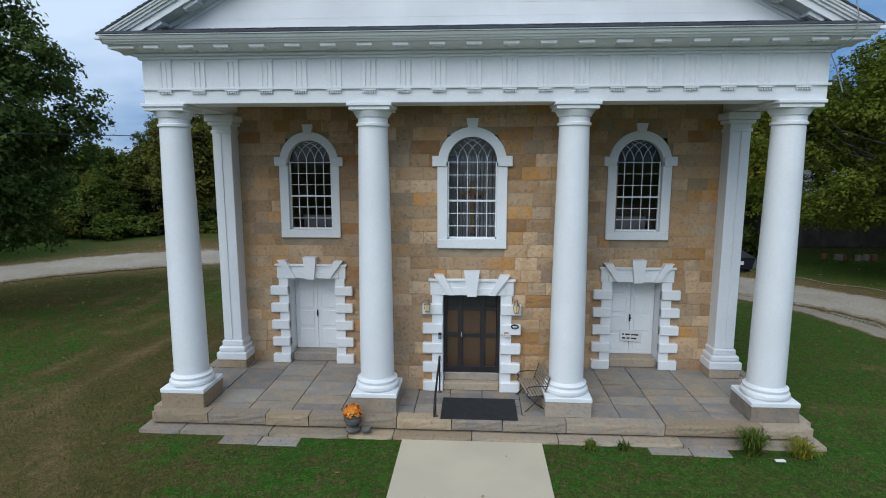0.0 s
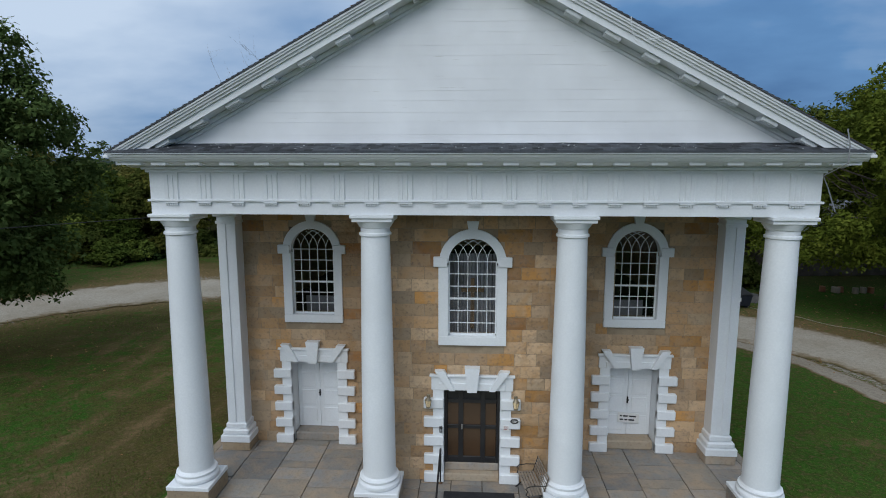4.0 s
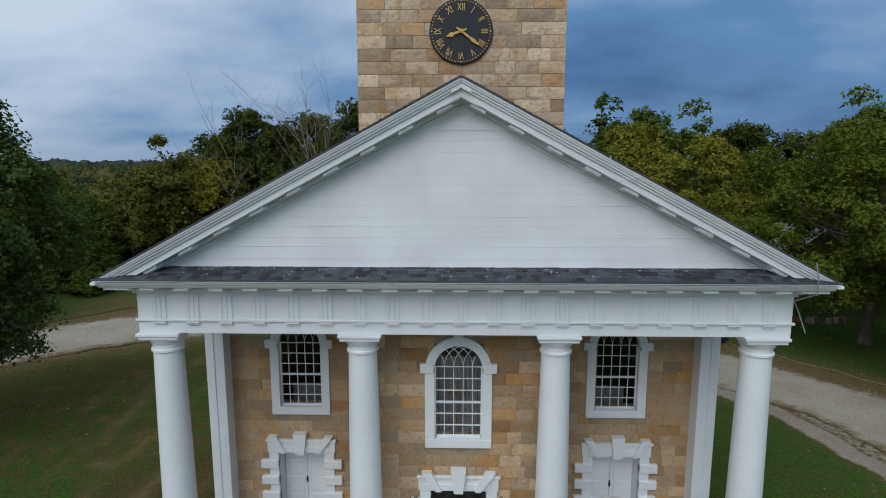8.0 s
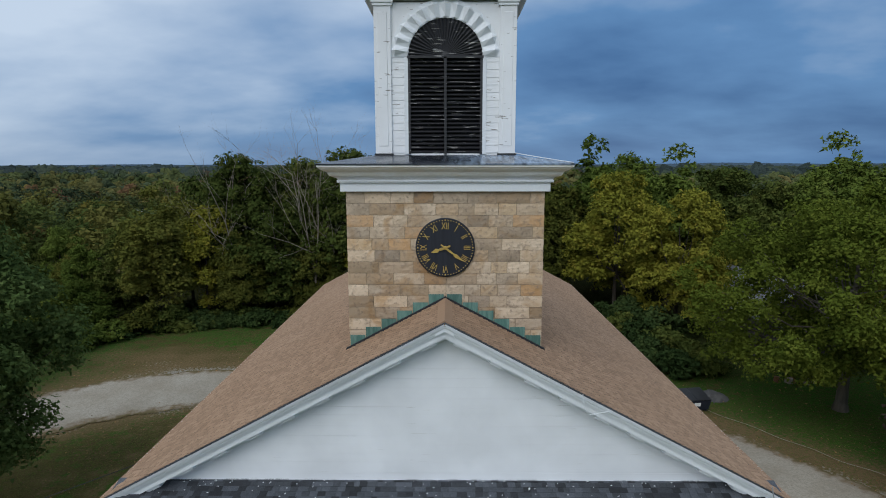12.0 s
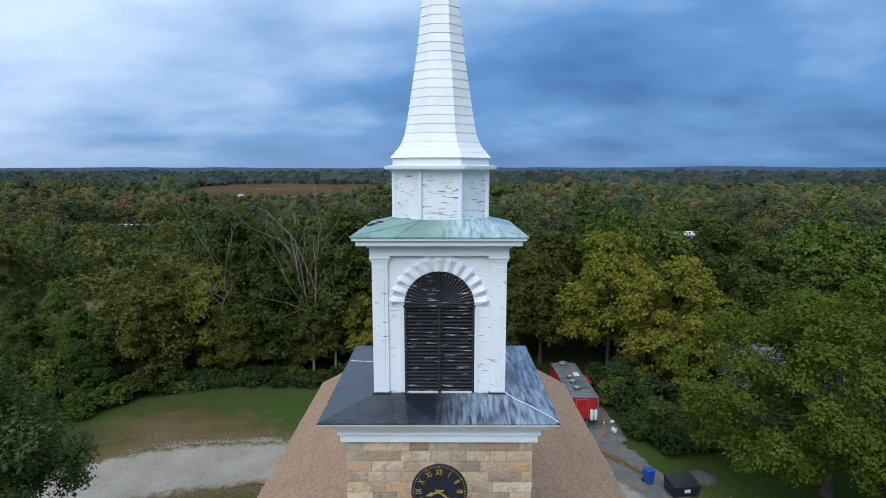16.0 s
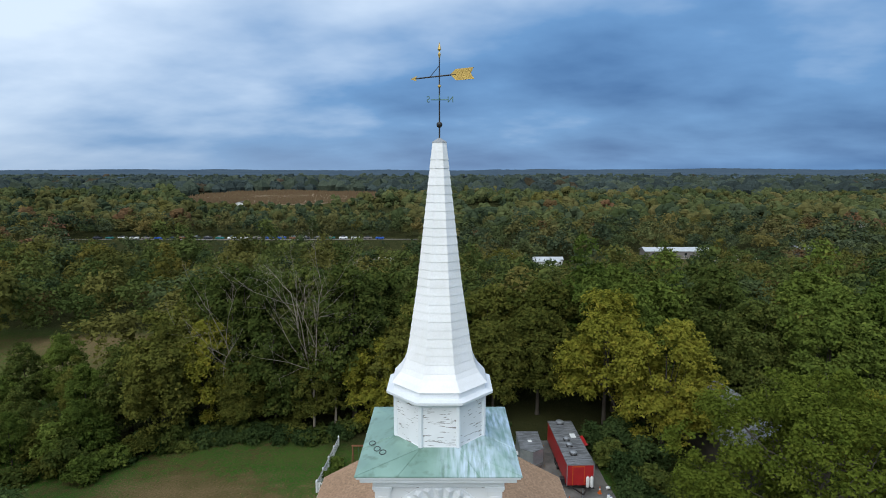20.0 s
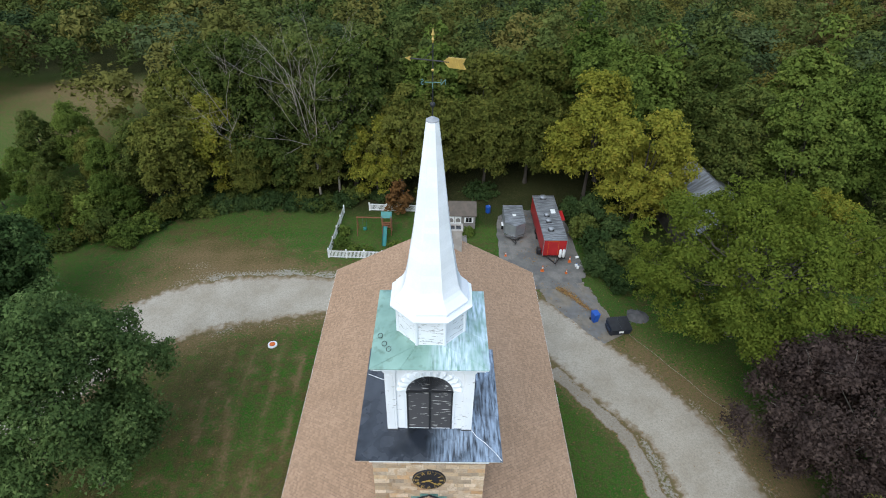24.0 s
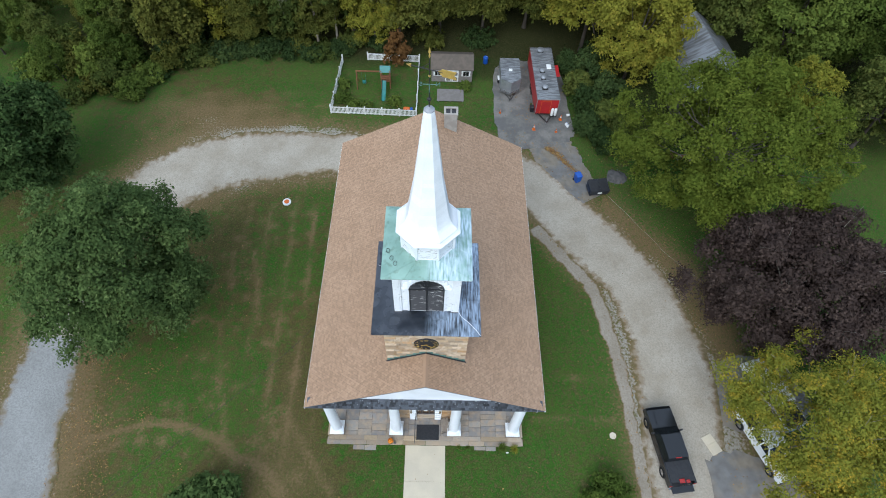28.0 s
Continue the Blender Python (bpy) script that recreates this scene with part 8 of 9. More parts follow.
part("sheet", Solid().box(-0.075, 0.075, -0.004, 0.004, -0.085, 0.06), PAPER, notice, smooth=False)
part("print_bars", Solid().box(-0.055, 0.04, -0.007, -0.0045, 0.02, 0.032).box(-0.055, 0.055, -0.007, -0.0045, -0.01, 0.002).box(-0.055, 0.03, -0.007, -0.0045, -0.045, -0.033), LAMP_RED, notice, smooth=False)
reader = thing("card_reader", "small black card reader by the door", "door entry", at=Matrix.Translation((-0.79, Y_MID - 0.165, 2.05)))
part("case", Solid().box(-0.035, 0.035, -0.03, 0.01, -0.08, 0.08, 0.008), BLACK, reader)
part("keypad", Solid().box(-0.02, 0.02, -0.034, -0.030, -0.05, 0.02), CABLE, reader, smooth=False)
sign = thing("door_sign", "white sign board with two dark lines on the closed door", "sign", at=Matrix.Translation((4.45, Y_SIDE + 0.395, 1.40)) @ Matrix.Rotation(math.radians(3), 4, "Y"))
part("board", Solid().box(-0.30, 0.30, -0.01, 0.01, -0.15, 0.14, 0.004), PAPER, sign, smooth=False)
bars = Solid()
for row, ws in ((0.05, (0.05, 0.13, 0.20)), (-0.06, (0.10, 0.08, 0.16))):
    x = -0.24
    for w in ws:
        bars.box(x, x + w, -0.015, -0.0105, row - 0.022, row + 0.022)
        x += w + 0.035
part("lettering_bars", bars, INK, sign, smooth=False)

cord = thing("hanging_cord", "loose white cord looped over the raking cornice", "cord")
part("loop", Solid().tube([(2.97, 11.52, 11.28), (2.93, 11.44, 11.34), (2.94, 11.42, 11.18), (2.98, 11.42, 11.02), (3.03, 11.43, 10.90), (3.09, 11.45, 10.87), (3.27, 11.43, 10.91), (3.44, 11.42, 10.95), (3.57, 11.45, 10.96)], 0.009, 6), WHITE, cord)
cord2 = thing("hanging_cord", "grey cable hanging from the cornice corner", "cord")
part("loop", Solid().tube([(7.08, 11.42, 9.25), (7.14, 11.40, 8.95), (7.16, 11.42, 8.60), (7.0, 11.9, 8.35), (7.15, 11.95, 8.1), (7.30, 11.98, 7.75), (7.36, 12.0, 7.62), (7.30, 12.0, 7.80)], 0.012, 6), CABLE, cord2)
cable = thing("deck_cable", "white cable lying across the deck roof", "cable")
part("strand", Solid().tube([(1.75, 14.5, 16.45), (1.95, 14.2, 16.40), (2.3, 13.95, 16.33), (2.75, 13.5, 16.24), (2.96, 13.2, 16.20)], 0.011, 6), WHITE, cable)
part("strand", Solid().tube([(-1.75, 17.0, 16.44), (-2.2, 17.2, 16.34), (-2.9, 17.6, 16.22)], 0.011, 6), WHITE, cable)
wire = thing("service_wire", "thin overhead service wire from the church wall", "wire")
pts = spline([(-7.2, 19.2, 7.15), (-10.3, 15.4, 7.0), (-19.0, 6.4, 6.95), (-34.0, -9.0, 7.6)], 8)
part("strand", Solid().tube([tuple(p) for p in pts], 0.011, 5), RUBBER, wire)


# ---- plants on the lawn ----
def blade_tuft(name, x, y, n, h, spread, seed, material, label):
    rs = np.random.RandomState(seed)
    v, q = [], []
    for i in range(n):
        a, l, w = rs.uniform(0, 6.28), h * rs.uniform(0.6, 1.15), 0.012 + 0.008 * rs.rand()
        out = spread * rs.uniform(0.3, 1.0)
        ca, sa = math.cos(a), math.sin(a)
        px, py = 0.06 * rs.randn(), 0.06 * rs.randn()
        path = [(0, 0), (out * 0.35, l * 0.6), (out * 0.75, l * 0.85), (out, l * 0.6)]
        k = len(v)
        for t, (o, z) in enumerate(path):
            ww = w * (1 - t / 3.2)
            v += [(px + ca * o - sa * ww, py + sa * o + ca * ww, z), (px + ca * o + sa * ww, py + sa * o - ca * ww, z)]
        q += [(k + 2 * t, k + 2 * t + 1, k + 2 * t + 3, k + 2 * t + 2) for t in range(3)]
    ob = thing(name, label, "plant", at=Matrix.Translation((x, y, g(x, y))))
    c = new("leaf_clump", mesh_fast("leaf_clump", np.array(v), np.array(q), material))
    c.parent = ob
    return ob


blade_tuft("daylily_clump", 5.85, 11.25, 260, 0.50, 0.46, 1, LEAF_BRIGHT, "arching clump of green and yellowing daylily leaves")
blade_tuft("daylily_clump", 6.8, 11.2, 160, 0.36, 0.45, 2, LEAF_YELLOW, "yellowing clump of daylily leaves")
blade_tuft("grass_tuft", 2.55, 11.28, 70, 0.18, 0.16, 3, LEAF_BRIGHT, "small green tuft at the step")
blade_tuft("grass_tuft", 3.2, 11.30, 60, 0.16, 0.14, 4, LEAF_BRIGHT, "small green tuft at the step")
tagged(part("litter", Solid().box(6.14, 6.34, 10.90, 10.98, g(6.4, 10.8) + 0.02, g(6.4, 10.8) + 0.06, 0.01), PAPER, None), "white scrap of litter on the grass", "litter")
disc = thing("valve_cover", "white ring with a red centre on the lawn", "cover", at=Matrix.Translation((-14.5, 35.2, g(-14.5, 35.2) + 0.02)))
part("ring", Solid().lathe([(0.42, 0), (0.42, 0.12), (0.28, 0.14), (0.24, 0.05)], 24), PAPER, disc)
part("lid", Solid().lathe([(0.25, 0.02), (0.25, 0.16), (0.0, 0.19)], 20), ORANGE, disc)
disc = thing("valve_cover", "grey round cover in the lawn", "cover", at=Matrix.Translation((14.6, 12.4, g(14.6, 12.4) + 0.02)))
part("lid", Solid().lathe([(0.26, 0), (0.26, 0.05), (0.0, 0.07)], 20), CONCRETE, disc)


def shrub(name, x, y, r, h, n, size, material, seed, label, lobes=14):
    rs = np.random.RandomState(seed)
    pos, nrm, tips, grow = crown_points(rs, n, r, 0.1, h, lobes * 2, r * 0.36, 1.0, 0.4, 0.26, tufts=10)
    v, q = leaf_quads(pos, nrm, size * grow, rs)
    ob = thing(name, label, "shrub", at=Matrix.Translation((x, y, g(x, y))))
    part("stem", trunk_solid(rs, h * 0.9, 0.05, tips, limbs=6), BARK, ob)
    c = new("leaves", mesh_fast("leaves", v, q, material))
    c.parent = ob
    return ob


shrub("shrub", 13.2, 7.9, 1.7, 2.4, 4200, 0.11, LEAF_BRIGHT, 3, "rounded green shrub on the front lawn")
shrub("shrub", -15.2, 6.8, 2.4, 4.4, 3600, 0.18, LEAF_MAPLE, 4, "dark green shrubby tree on the front lawn")
# thicket and brush that step down to the lawn
for i, (x, y, r0, h) in enumerate(((-34.6, 47.2, 1.9, 2.6), (-36.6, 48.8, 2.3, 4.0), (-38.8, 50.2, 2.5, 5.4), (-41.2, 51.2, 2.5, 5.0), (-36.2, 51.8, 2.4, 5.2), (-43.6, 53.2, 2.6, 6.0), (-33.2, 50.0, 1.8, 2.2), (-31.4, 52.2, 2.0, 3.0), (-46.0, 50.0, 2.2, 3.2), (-28.8, 53.6, 2.0, 3.4), (-26.0, 54.6, 1.9, 2.6), (-23.4, 55.4, 1.8, 2.2), (-20.6, 55.6, 2.0, 2.6), (-17.6, 55.4, 1.8, 2.2), (-14.8, 55.2, 1.6, 1.8), (-11.6, 55.8, 1.6, 2.2))):
    shrub("vine_thicket", x, y + 3.2, r0, h if i < 10 else 0.7 * h, 3400, 0.145, (LEAF_BRIGHT, LEAF_WOOD, LEAF_BRIGHT, LEAF_OLIVE)[i % 4] if i < 10 else LEAF_SHADED, 400 + i, "tangled vines and brush beside the lawn", 12)
# scrub along the foot of the woods
rb = random.Random(9)
EDGE = [(-44, 47), (-41, 49.5), (-38, 51), (-35.5, 52.5), (-33, 54), (-30.5, 56), (-28, 57.5), (-25.5, 59), (-22.5, 59.5), (-19.5, 60), (-16.5, 59.6), (-13.5, 59.2), (-10, 60), (-7, 60.4), (-1, 61.6), (6, 62.0), (-47, 44), (-33, 58), (-29, 61), (-24, 62), (-18, 62.5), (20, 60), (-36, 56), (-40, 54)]
for i, (x, y) in enumerate(EDGE):
    r0 = rb.uniform(1.5, 2.4)
    shrub("scrub_bush", x + rb.uniform(-0.6, 0.6), y + rb.uniform(-0.5, 0.5), r0, rb.uniform(1.0, 2.4), 1300, 0.19, rb.choice((LEAF_WOOD, LEAF_SHADED, LEAF_SHADED, LEAF_OLIVE)), 100 + i, "tangled green scrub at the foot of the woods", 9)
for i, (x, y, r0, h) in enumerate(((16.6, 52.5, 1.7, 3.4), (17.6, 49.5, 2.0, 3.6), (17.2, 46.6, 1.9, 2.8), (19.2, 47.5, 2.2, 3.4), (18.6, 44.0, 1.7, 2.2), (20.2, 51.5, 2.4, 4.4), (21.0, 45.0, 2.0, 2.6), (18.4, 55.5, 2.2, 4.6), (15.9, 56.5, 1.4, 3.2))):
    shrub("vine_thicket", x, y, r0, h, 3000, 0.15, LEAF_SHADED if i % 3 else LEAF_WOOD, 200 + i, "dense green vine thicket beside the asphalt", 12)
shrub("red_shrub", -4.6, 56.8, 1.5, 5.2, 1500, 0.20, LEAF_RUST, 300, "rust-red small tree over the play yard", 12)
for i, (x, y, r0, h) in enumerate(((-10.4, 50.4, 0.9, 1.2), (-9.2, 49.4, 0.7, 0.8), (-7.6, 49.2, 0.7, 0.7), (-4.6, 50.0, 0.8, 0.8), (-10.6, 52.6, 0.9, 1.1), (3.6, 52.9, 0.6, 0.7))):
    shrub("weedy_bush", x, y, r0, h, 420, 0.14, LEAF_BRIGHT, 320 + i, "low weedy bush in the play yard", 8)


# ---- behind the church ----
def build_cone(x, y, s=1.0):
    c = thing("traffic_cone", "orange traffic cone with a white band", "traffic cone", "cones by the trailer", at=Matrix.Translation((x, y, g(x, y) + 0.09)) @ Matrix.Scale(s, 4))
    part("base", Solid().box(-0.19, 0.19, -0.19, 0.19, 0, 0.03, 0.01), ORANGE, c)
    part("body", Solid().lathe([(0.14, 0.03), (0.03, 0.72), (0.02, 0.73)], 16), ORANGE, c)
    part("band", Solid().lathe([(0.088, 0.38), (0.066, 0.52)], 16, cap=False), PAPER, c, "white band")


for x, y, s in ((11.27, 46.3, 1.0), (13.75, 46.0, 0.72), (14.45, 48.0, 0.95), (7.6, 48.8, 0.7)):
    build_cone(x, y, s)


for x, y, lie in ((15.0, 47.15, 0.0), (15.12, 46.85, 0.0), (15.2, 48.6, 1.35)):
    jug = thing("plastic_jug", "white plastic jug with blue cap at the asphalt's edge", "jug", "jugs by the trailer", at=Matrix.Translation((x, y, g(x, y) + (0.11 if not lie else 0.24))) @ Matrix.Rotation(lie, 4, "Y"))
    part("body", Solid().lathe([(0.0, 0.0), (0.13, 0.01), (0.14, 0.05), (0.14, 0.26), (0.10, 0.34), (0.04, 0.38), (0.0, 0.385)], 14), PAPER, jug)
    part("cap", Solid().lathe([(0.0, 0.385), (0.045, 0.386), (0.045, 0.42), (0.0, 0.422)], 10), BLUE_PLASTIC, jug, "blue screw cap")
    part("handle", Solid().tube([(0.13, 0, 0.27), (0.17, 0, 0.31), (0.13, 0, 0.36), (0.05, 0, 0.375)], 0.014, 6), PAPER, jug)


def wheel(parent, m, r=0.36, w=0.24, rim=CHROME):
    t = part("wheel", Solid().lathe([(r * 0.62, -w / 2), (r * 0.95, -w / 2), (r, -w * 0.32), (r, w * 0.32), (r * 0.95, w / 2), (r * 0.62, w / 2)], 24, cap=False).moved(m), TYRE, parent, "black tyre")
    part("rim", Solid().lathe([(r * 0.62, -w * 0.42), (r * 0.5, -w * 0.2), (r * 0.2, -w * 0.25), (0.0, -w * 0.3)], 16).lathe([(r * 0.62, w * 0.42), (r * 0.5, w * 0.2), (r * 0.2, w * 0.25), (0.0, w * 0.3)], 16).moved(m), rim, t, "pale metal rim")


AXLE = Matrix.Rotation(math.pi / 2, 4, "Y")

food = thing("food_trailer", "bright red food trailer with ribbed grey roof and open hatch", "trailer", at=Matrix.Translation((12.62, 52.7, g(12.6, 52.7) + 0.09)) @ Matrix.Rotation(math.radians(1.0), 4, "Z"))
part("body", Solid().box(-1.25, 1.25, -4.4, 4.5, 0.55, 2.62, 0.04), RED_PAINT, food, "glossy red walls")
part("chassis", Solid().box(-1.2, 1.2, -4.3, 4.4, 0.40, 0.55), IRON, food)
for sx in (-1, 1):
    part("drawbar", Solid().prism([(sx * 0.86, -4.35, 0), (sx * 0.74, -4.35, 0), (sx * -0.02, -5.65, 0), (sx * 0.07, -5.70, 0)], (0, 0, 0.40), (0, 0, 0.50)), IRON, food, smooth=False)
part("roof", Solid().box(-1.28, 1.28, -4.43, 4.53, 2.62, 2.68, 0.01), TIN, food, "weathered ribbed metal roof")
for k in range(17):
    y = -4.1 + 0.51 * k
    part("roof_rib", Solid().box(-1.22, 1.22, y, y + 0.04, 2.682, 2.70), TIN, food, smooth=False)
part("edge_trim", Solid().box(-1.27, -1.20, -4.45, -4.40, 0.55, 2.62).box(1.20, 1.27, -4.45, -4.40, 0.55, 2.62).box(-1.27, 1.27, -4.45, -4.40, 2.56, 2.62), ALU, food, smooth=False)
fd = part("door", Solid().box(-0.70, 0.35, -4.44, -4.40, 0.62, 2.40, 0.01), RED_PAINT, food, "red end door with pale trim")
part("door_trim", Solid().box(-0.74, -0.70, -4.45, -4.41, 0.60, 2.44).box(0.35, 0.39, -4.45, -4.41, 0.60, 2.44).box(-0.70, 0.35, -4.45, -4.41, 2.40, 2.44), ORANGE, fd, smooth=False)
for x in (0.62, 0.98):
    tank = part("gas_bottle", Solid().lathe([(0.0, 0.58), (0.14, 0.60), (0.16, 0.66), (0.16, 1.45), (0.12, 1.54), (0.05, 1.57), (0.05, 1.64), (0.0, 1.65)], 16, x, -4.68), PAPER, food, "white gas bottle")
    part("valve", Solid().lathe([(0.04, 1.65), (0.04, 1.72)], 8, x, -4.68), IRON, tank)
part("bottle_rack", Solid().box(0.40, 1.18, -4.90, -4.45, 0.50, 0.56), IRON, food)
part("waste_tank", Solid().box(-1.72, -1.30, -3.9, -3.4, 0.3, 0.95, 0.03), BLACK, food)
for y, r0 in ((3.9, 0.34), (0.2, 0.24), (-1.0, 0.24), (-2.6, 0.26)):
    fan = part("roof_fan", Solid().lathe([(r0, 2.68), (r0, 2.84), (r0 * 1.25, 2.88), (r0 * 1.25, 2.93), (r0 * 0.7, 3.02), (0.0, 3.05)], 18, -0.25 if y < 3 else -0.1, y), ALU, food, "domed aluminium roof fan")
    part("curb", Solid().box(-0.25 - r0 * 1.2, -0.25 + r0 * 1.2, y - r0 * 1.2, y + r0 * 1.2, 2.68, 2.74) if y < 3 else Solid().box(-0.1 - r0, -0.1 + r0, y - r0, y + r0, 2.68, 2.74), IRON, fan)
part("roof_vent", Solid().box(0.30, 0.85, 0.6, 1.4, 2.68, 2.80, 0.05), PAPER, food, "white roof vent")
hatch = part("serving_hatch", Solid().box(1.25, 2.05, -0.2, 1.8, 2.10, 2.14, 0.01).moved(Matrix.Rotation(math.radians(-6), 4, "Y")), RED_PAINT, food, "propped red serving hatch")
# no hole is cut: a black panel stands in for the dark inside
part("opening", Solid().box(1.24, 1.262, -0.2, 1.8, 1.30, 2.15), BLACK, food, smooth=False)
part("drawbar_jack", Solid().tube([(0, -5.4, 0.0), (0, -5.4, 0.9)], 0.04, 8), ALU, food)
for y in (-0.5, 0.4):
    for x in (-1.18, 1.18):
        wheel(food, Matrix.Translation((x, y, 0.34)) @ AXLE, 0.34, 0.22)

cargo = thing("cargo_trailer", "grey enclosed cargo trailer with a pointed nose", "trailer", at=Matrix.Translation((8.82, 53.6, g(8.8, 53.6) + 0.09)))
shell = [(-1.12, 2.1), (1.12, 2.1), (1.12, -1.5), (0, -2.25), (-1.12, -1.5)]
part("body", Solid().prism([(x, y, 0) for x, y in shell], (0, 0, 0.42), (0, 0, 2.12)), ALU, cargo, "flat grey metal sides", smooth=False)
part("roof", Solid().prism([(x * 1.02, y * 1.01, 0) for x, y in shell], (0, 0, 2.12), (0, 0, 2.17)), TIN, cargo, smooth=False)
for k in range(4):
    y = -1.0 + 0.8 * k
    part("roof_bow", Solid().box(-1.08, 1.08, y, y + 0.03, 2.17, 2.185), TIN, cargo, smooth=False)
part("nose_trim", Solid().prism([(x * 1.02, y * 1.01 - 0.01, 0) for x, y in shell[2:]] + [(0, -2.2, 0)], (0, 0, 0.42), (0, 0, 0.75)), CHROME, cargo, "bright checker plate", smooth=False)
part("roof_vent", Solid().box(-0.2, 0.2, -0.2, 0.2, 2.17, 2.24, 0.03), PAPER, cargo)
part("drawbar", Solid().tube([(-0.6, -1.9, 0.42), (0, -3.1, 0.42)], 0.04, 6).tube([(0.6, -1.9, 0.42), (0, -3.1, 0.42)], 0.04, 6).tube([(0, -2.8, 0.0), (0, -2.8, 0.75)], 0.035, 6), IRON, cargo)
for x in (-1.2, 1.2):
    wheel(cargo, Matrix.Translation((x, 0.4, 0.33)) @ AXLE, 0.33, 0.2)
    part("mudguard", Solid().box(x - 0.13, x + 0.13, 0.0, 0.8, 0.66, 0.70, 0.02), PAPER, cargo)

bin1 = thing("wheelie_bin", "bright blue wheeled recycling bin", "bin", at=Matrix.Translation((15.2, 38.9, g(15.2, 38.9) + 0.09)) @ Matrix.Rotation(0.3, 4, "Z"))
part("body", Solid().add([(-0.24, -0.26, 0.05), (0.24, -0.26, 0.05), (0.24, 0.26, 0.05), (-0.24, 0.26, 0.05), (-0.30, -0.34, 1.0), (0.30, -0.34, 1.0), (0.30, 0.34, 1.0), (-0.30, 0.34, 1.0)], [(0, 1, 5, 4), (1, 2, 6, 5), (2, 3, 7, 6), (3, 0, 4, 7), (3, 2, 1, 0), (4, 5, 6, 7)]), BLUE_PLASTIC, bin1, smooth=False)
part("lid", Solid().box(-0.32, 0.32, -0.38, 0.38, 1.0, 1.08, 0.03), BLUE_PLASTIC, bin1)
part("handle", Solid().tube([(-0.25, 0.42, 1.0), (0.25, 0.42, 1.0)], 0.02, 6), BLUE_PLASTIC, bin1)
for x in (-0.28, 0.28):
    part("bin_wheel", Solid().lathe([(0.12, -0.03), (0.12, 0.03)], 14).moved(Matrix.Translation((x, 0.28, 0.12)) @ AXLE), TYRE, bin1)
skip = thing("dumpster", "dark navy steel dumpster with two black lids", "dumpster", at=Matrix.Translation((17.1, 37.6, g(17.1, 37.6) + 0.06)) @ Matrix.Rotation(math.radians(8), 4, "Z"))
part("body", Solid().add([(-0.95, -0.55, 0.12), (0.95, -0.55, 0.12), (0.95, 0.65, 0.12), (-0.95, 0.65, 0.12), (-1.0, -0.75, 0.85), (1.0, -0.75, 0.85), (1.0, 0.70, 1.15), (-1.0, 0.70, 1.15)], [(0, 1, 5, 4), (1, 2, 6, 5), (2, 3, 7, 6), (3, 0, 4, 7), (3, 2, 1, 0), (4, 5, 6, 7)]), NAVY, skip, smooth=False)
tl = Matrix.Translation((0, -0.78, 0.87)) @ Matrix.Rotation(math.atan2(0.30, 1.45), 4, "X")
for x in (-0.5, 0.5):
    part("lid", Solid().box(x - 0.49, x + 0.49, 0, 1.52, 0, 0.05, 0.02).moved(tl), BLACK, skip, "black plastic lid")
part("sticker", Solid().box(-0.2, 0.25, -0.70, -0.69, 0.45, 0.70).moved(Matrix.Translation((0, -0.01, 0))), PAPER, skip, "white sticker", smooth=False)
part("sleeve", Solid().box(-1.12, -0.97, -0.5, 0.5, 0.55, 0.70).box(0.97, 1.12, -0.5, 0.5, 0.55, 0.70), NAVY, skip)
for x in (-0.8, 0.8):
    part("skid", Solid().box(x - 0.06, x + 0.06, -0.5, 0.6, 0.0, 0.12), NAVY, skip)
barrel = thing("plastic_barrel", "blue plastic barrel behind the shed", "barrel", at=Matrix.Translation((6.2, 57.6, g(6.2, 57.6))))
part("body", Solid().lathe([(0.26, 0), (0.30, 0.05), (0.31, 0.30), (0.30, 0.45), (0.31, 0.60), (0.30, 0.85), (0.26, 0.90), (0.0, 0.90)], 20), BLUE_PLASTIC, barrel)
part("bung", Solid().lathe([(0.05, 0.90), (0.05, 0.94)], 10, 0.12, 0), PAPER, barrel)
rope = thing("rope_barrier", "pale rope lying along the verge of the drive", "rope")
part("strand", Solid().tube([(x, y, g(x, y) + 0.10 + 0.05 * math.sin(i)) for i, (x, y, _) in enumerate(spline([(14.4, 44.6, 0), (15.9, 40.7, 0), (18.2, 37.1, 0), (20.9, 32.9, 0), (23.1, 29.4, 0), (25.2, 27.1, 0)], 8))], 0.013, 5), ROPE, rope)

shed = thing("garden_shed", "small grey shed with arched white double doors", "shed", at=Matrix.Translation((2.05, 55.4, g(2, 55.4))))
part("wall", Solid().box(-2.4, 2.4, -1.4, 1.4, 0.0, 1.95), SHED_GREY, shed)
for k in range(11):
    part("clapboard", Solid().prism([(0, -1.425, 0.05 + 0.17 * k), (0, -1.402, 0.05 + 0.17 * k), (0, -1.402, 0.21 + 0.17 * k)], (-2.4, 0, 0), (2.4, 0, 0)), SHED_GREY, shed, smooth=False)
part("gable_end", Solid().prism([(0, -1.4, 1.95), (0, 1.4, 1.95), (0, 0, 2.75)], (-2.4, 0, 0), (2.4, 0, 0)), SHED_GREY, shed, smooth=False)
for sy in (-1, 1):
    part("roof_slope", Solid().prism([(0, sy * 1.65, 1.86), (0, 0, 2.82), (0, 0, 2.88), (0, sy * 1.67, 1.92)], (-2.52, 0, 0), (2.52, 0, 0)), SHED_ROOF, shed, "brown-grey shingled slope", smooth=False)
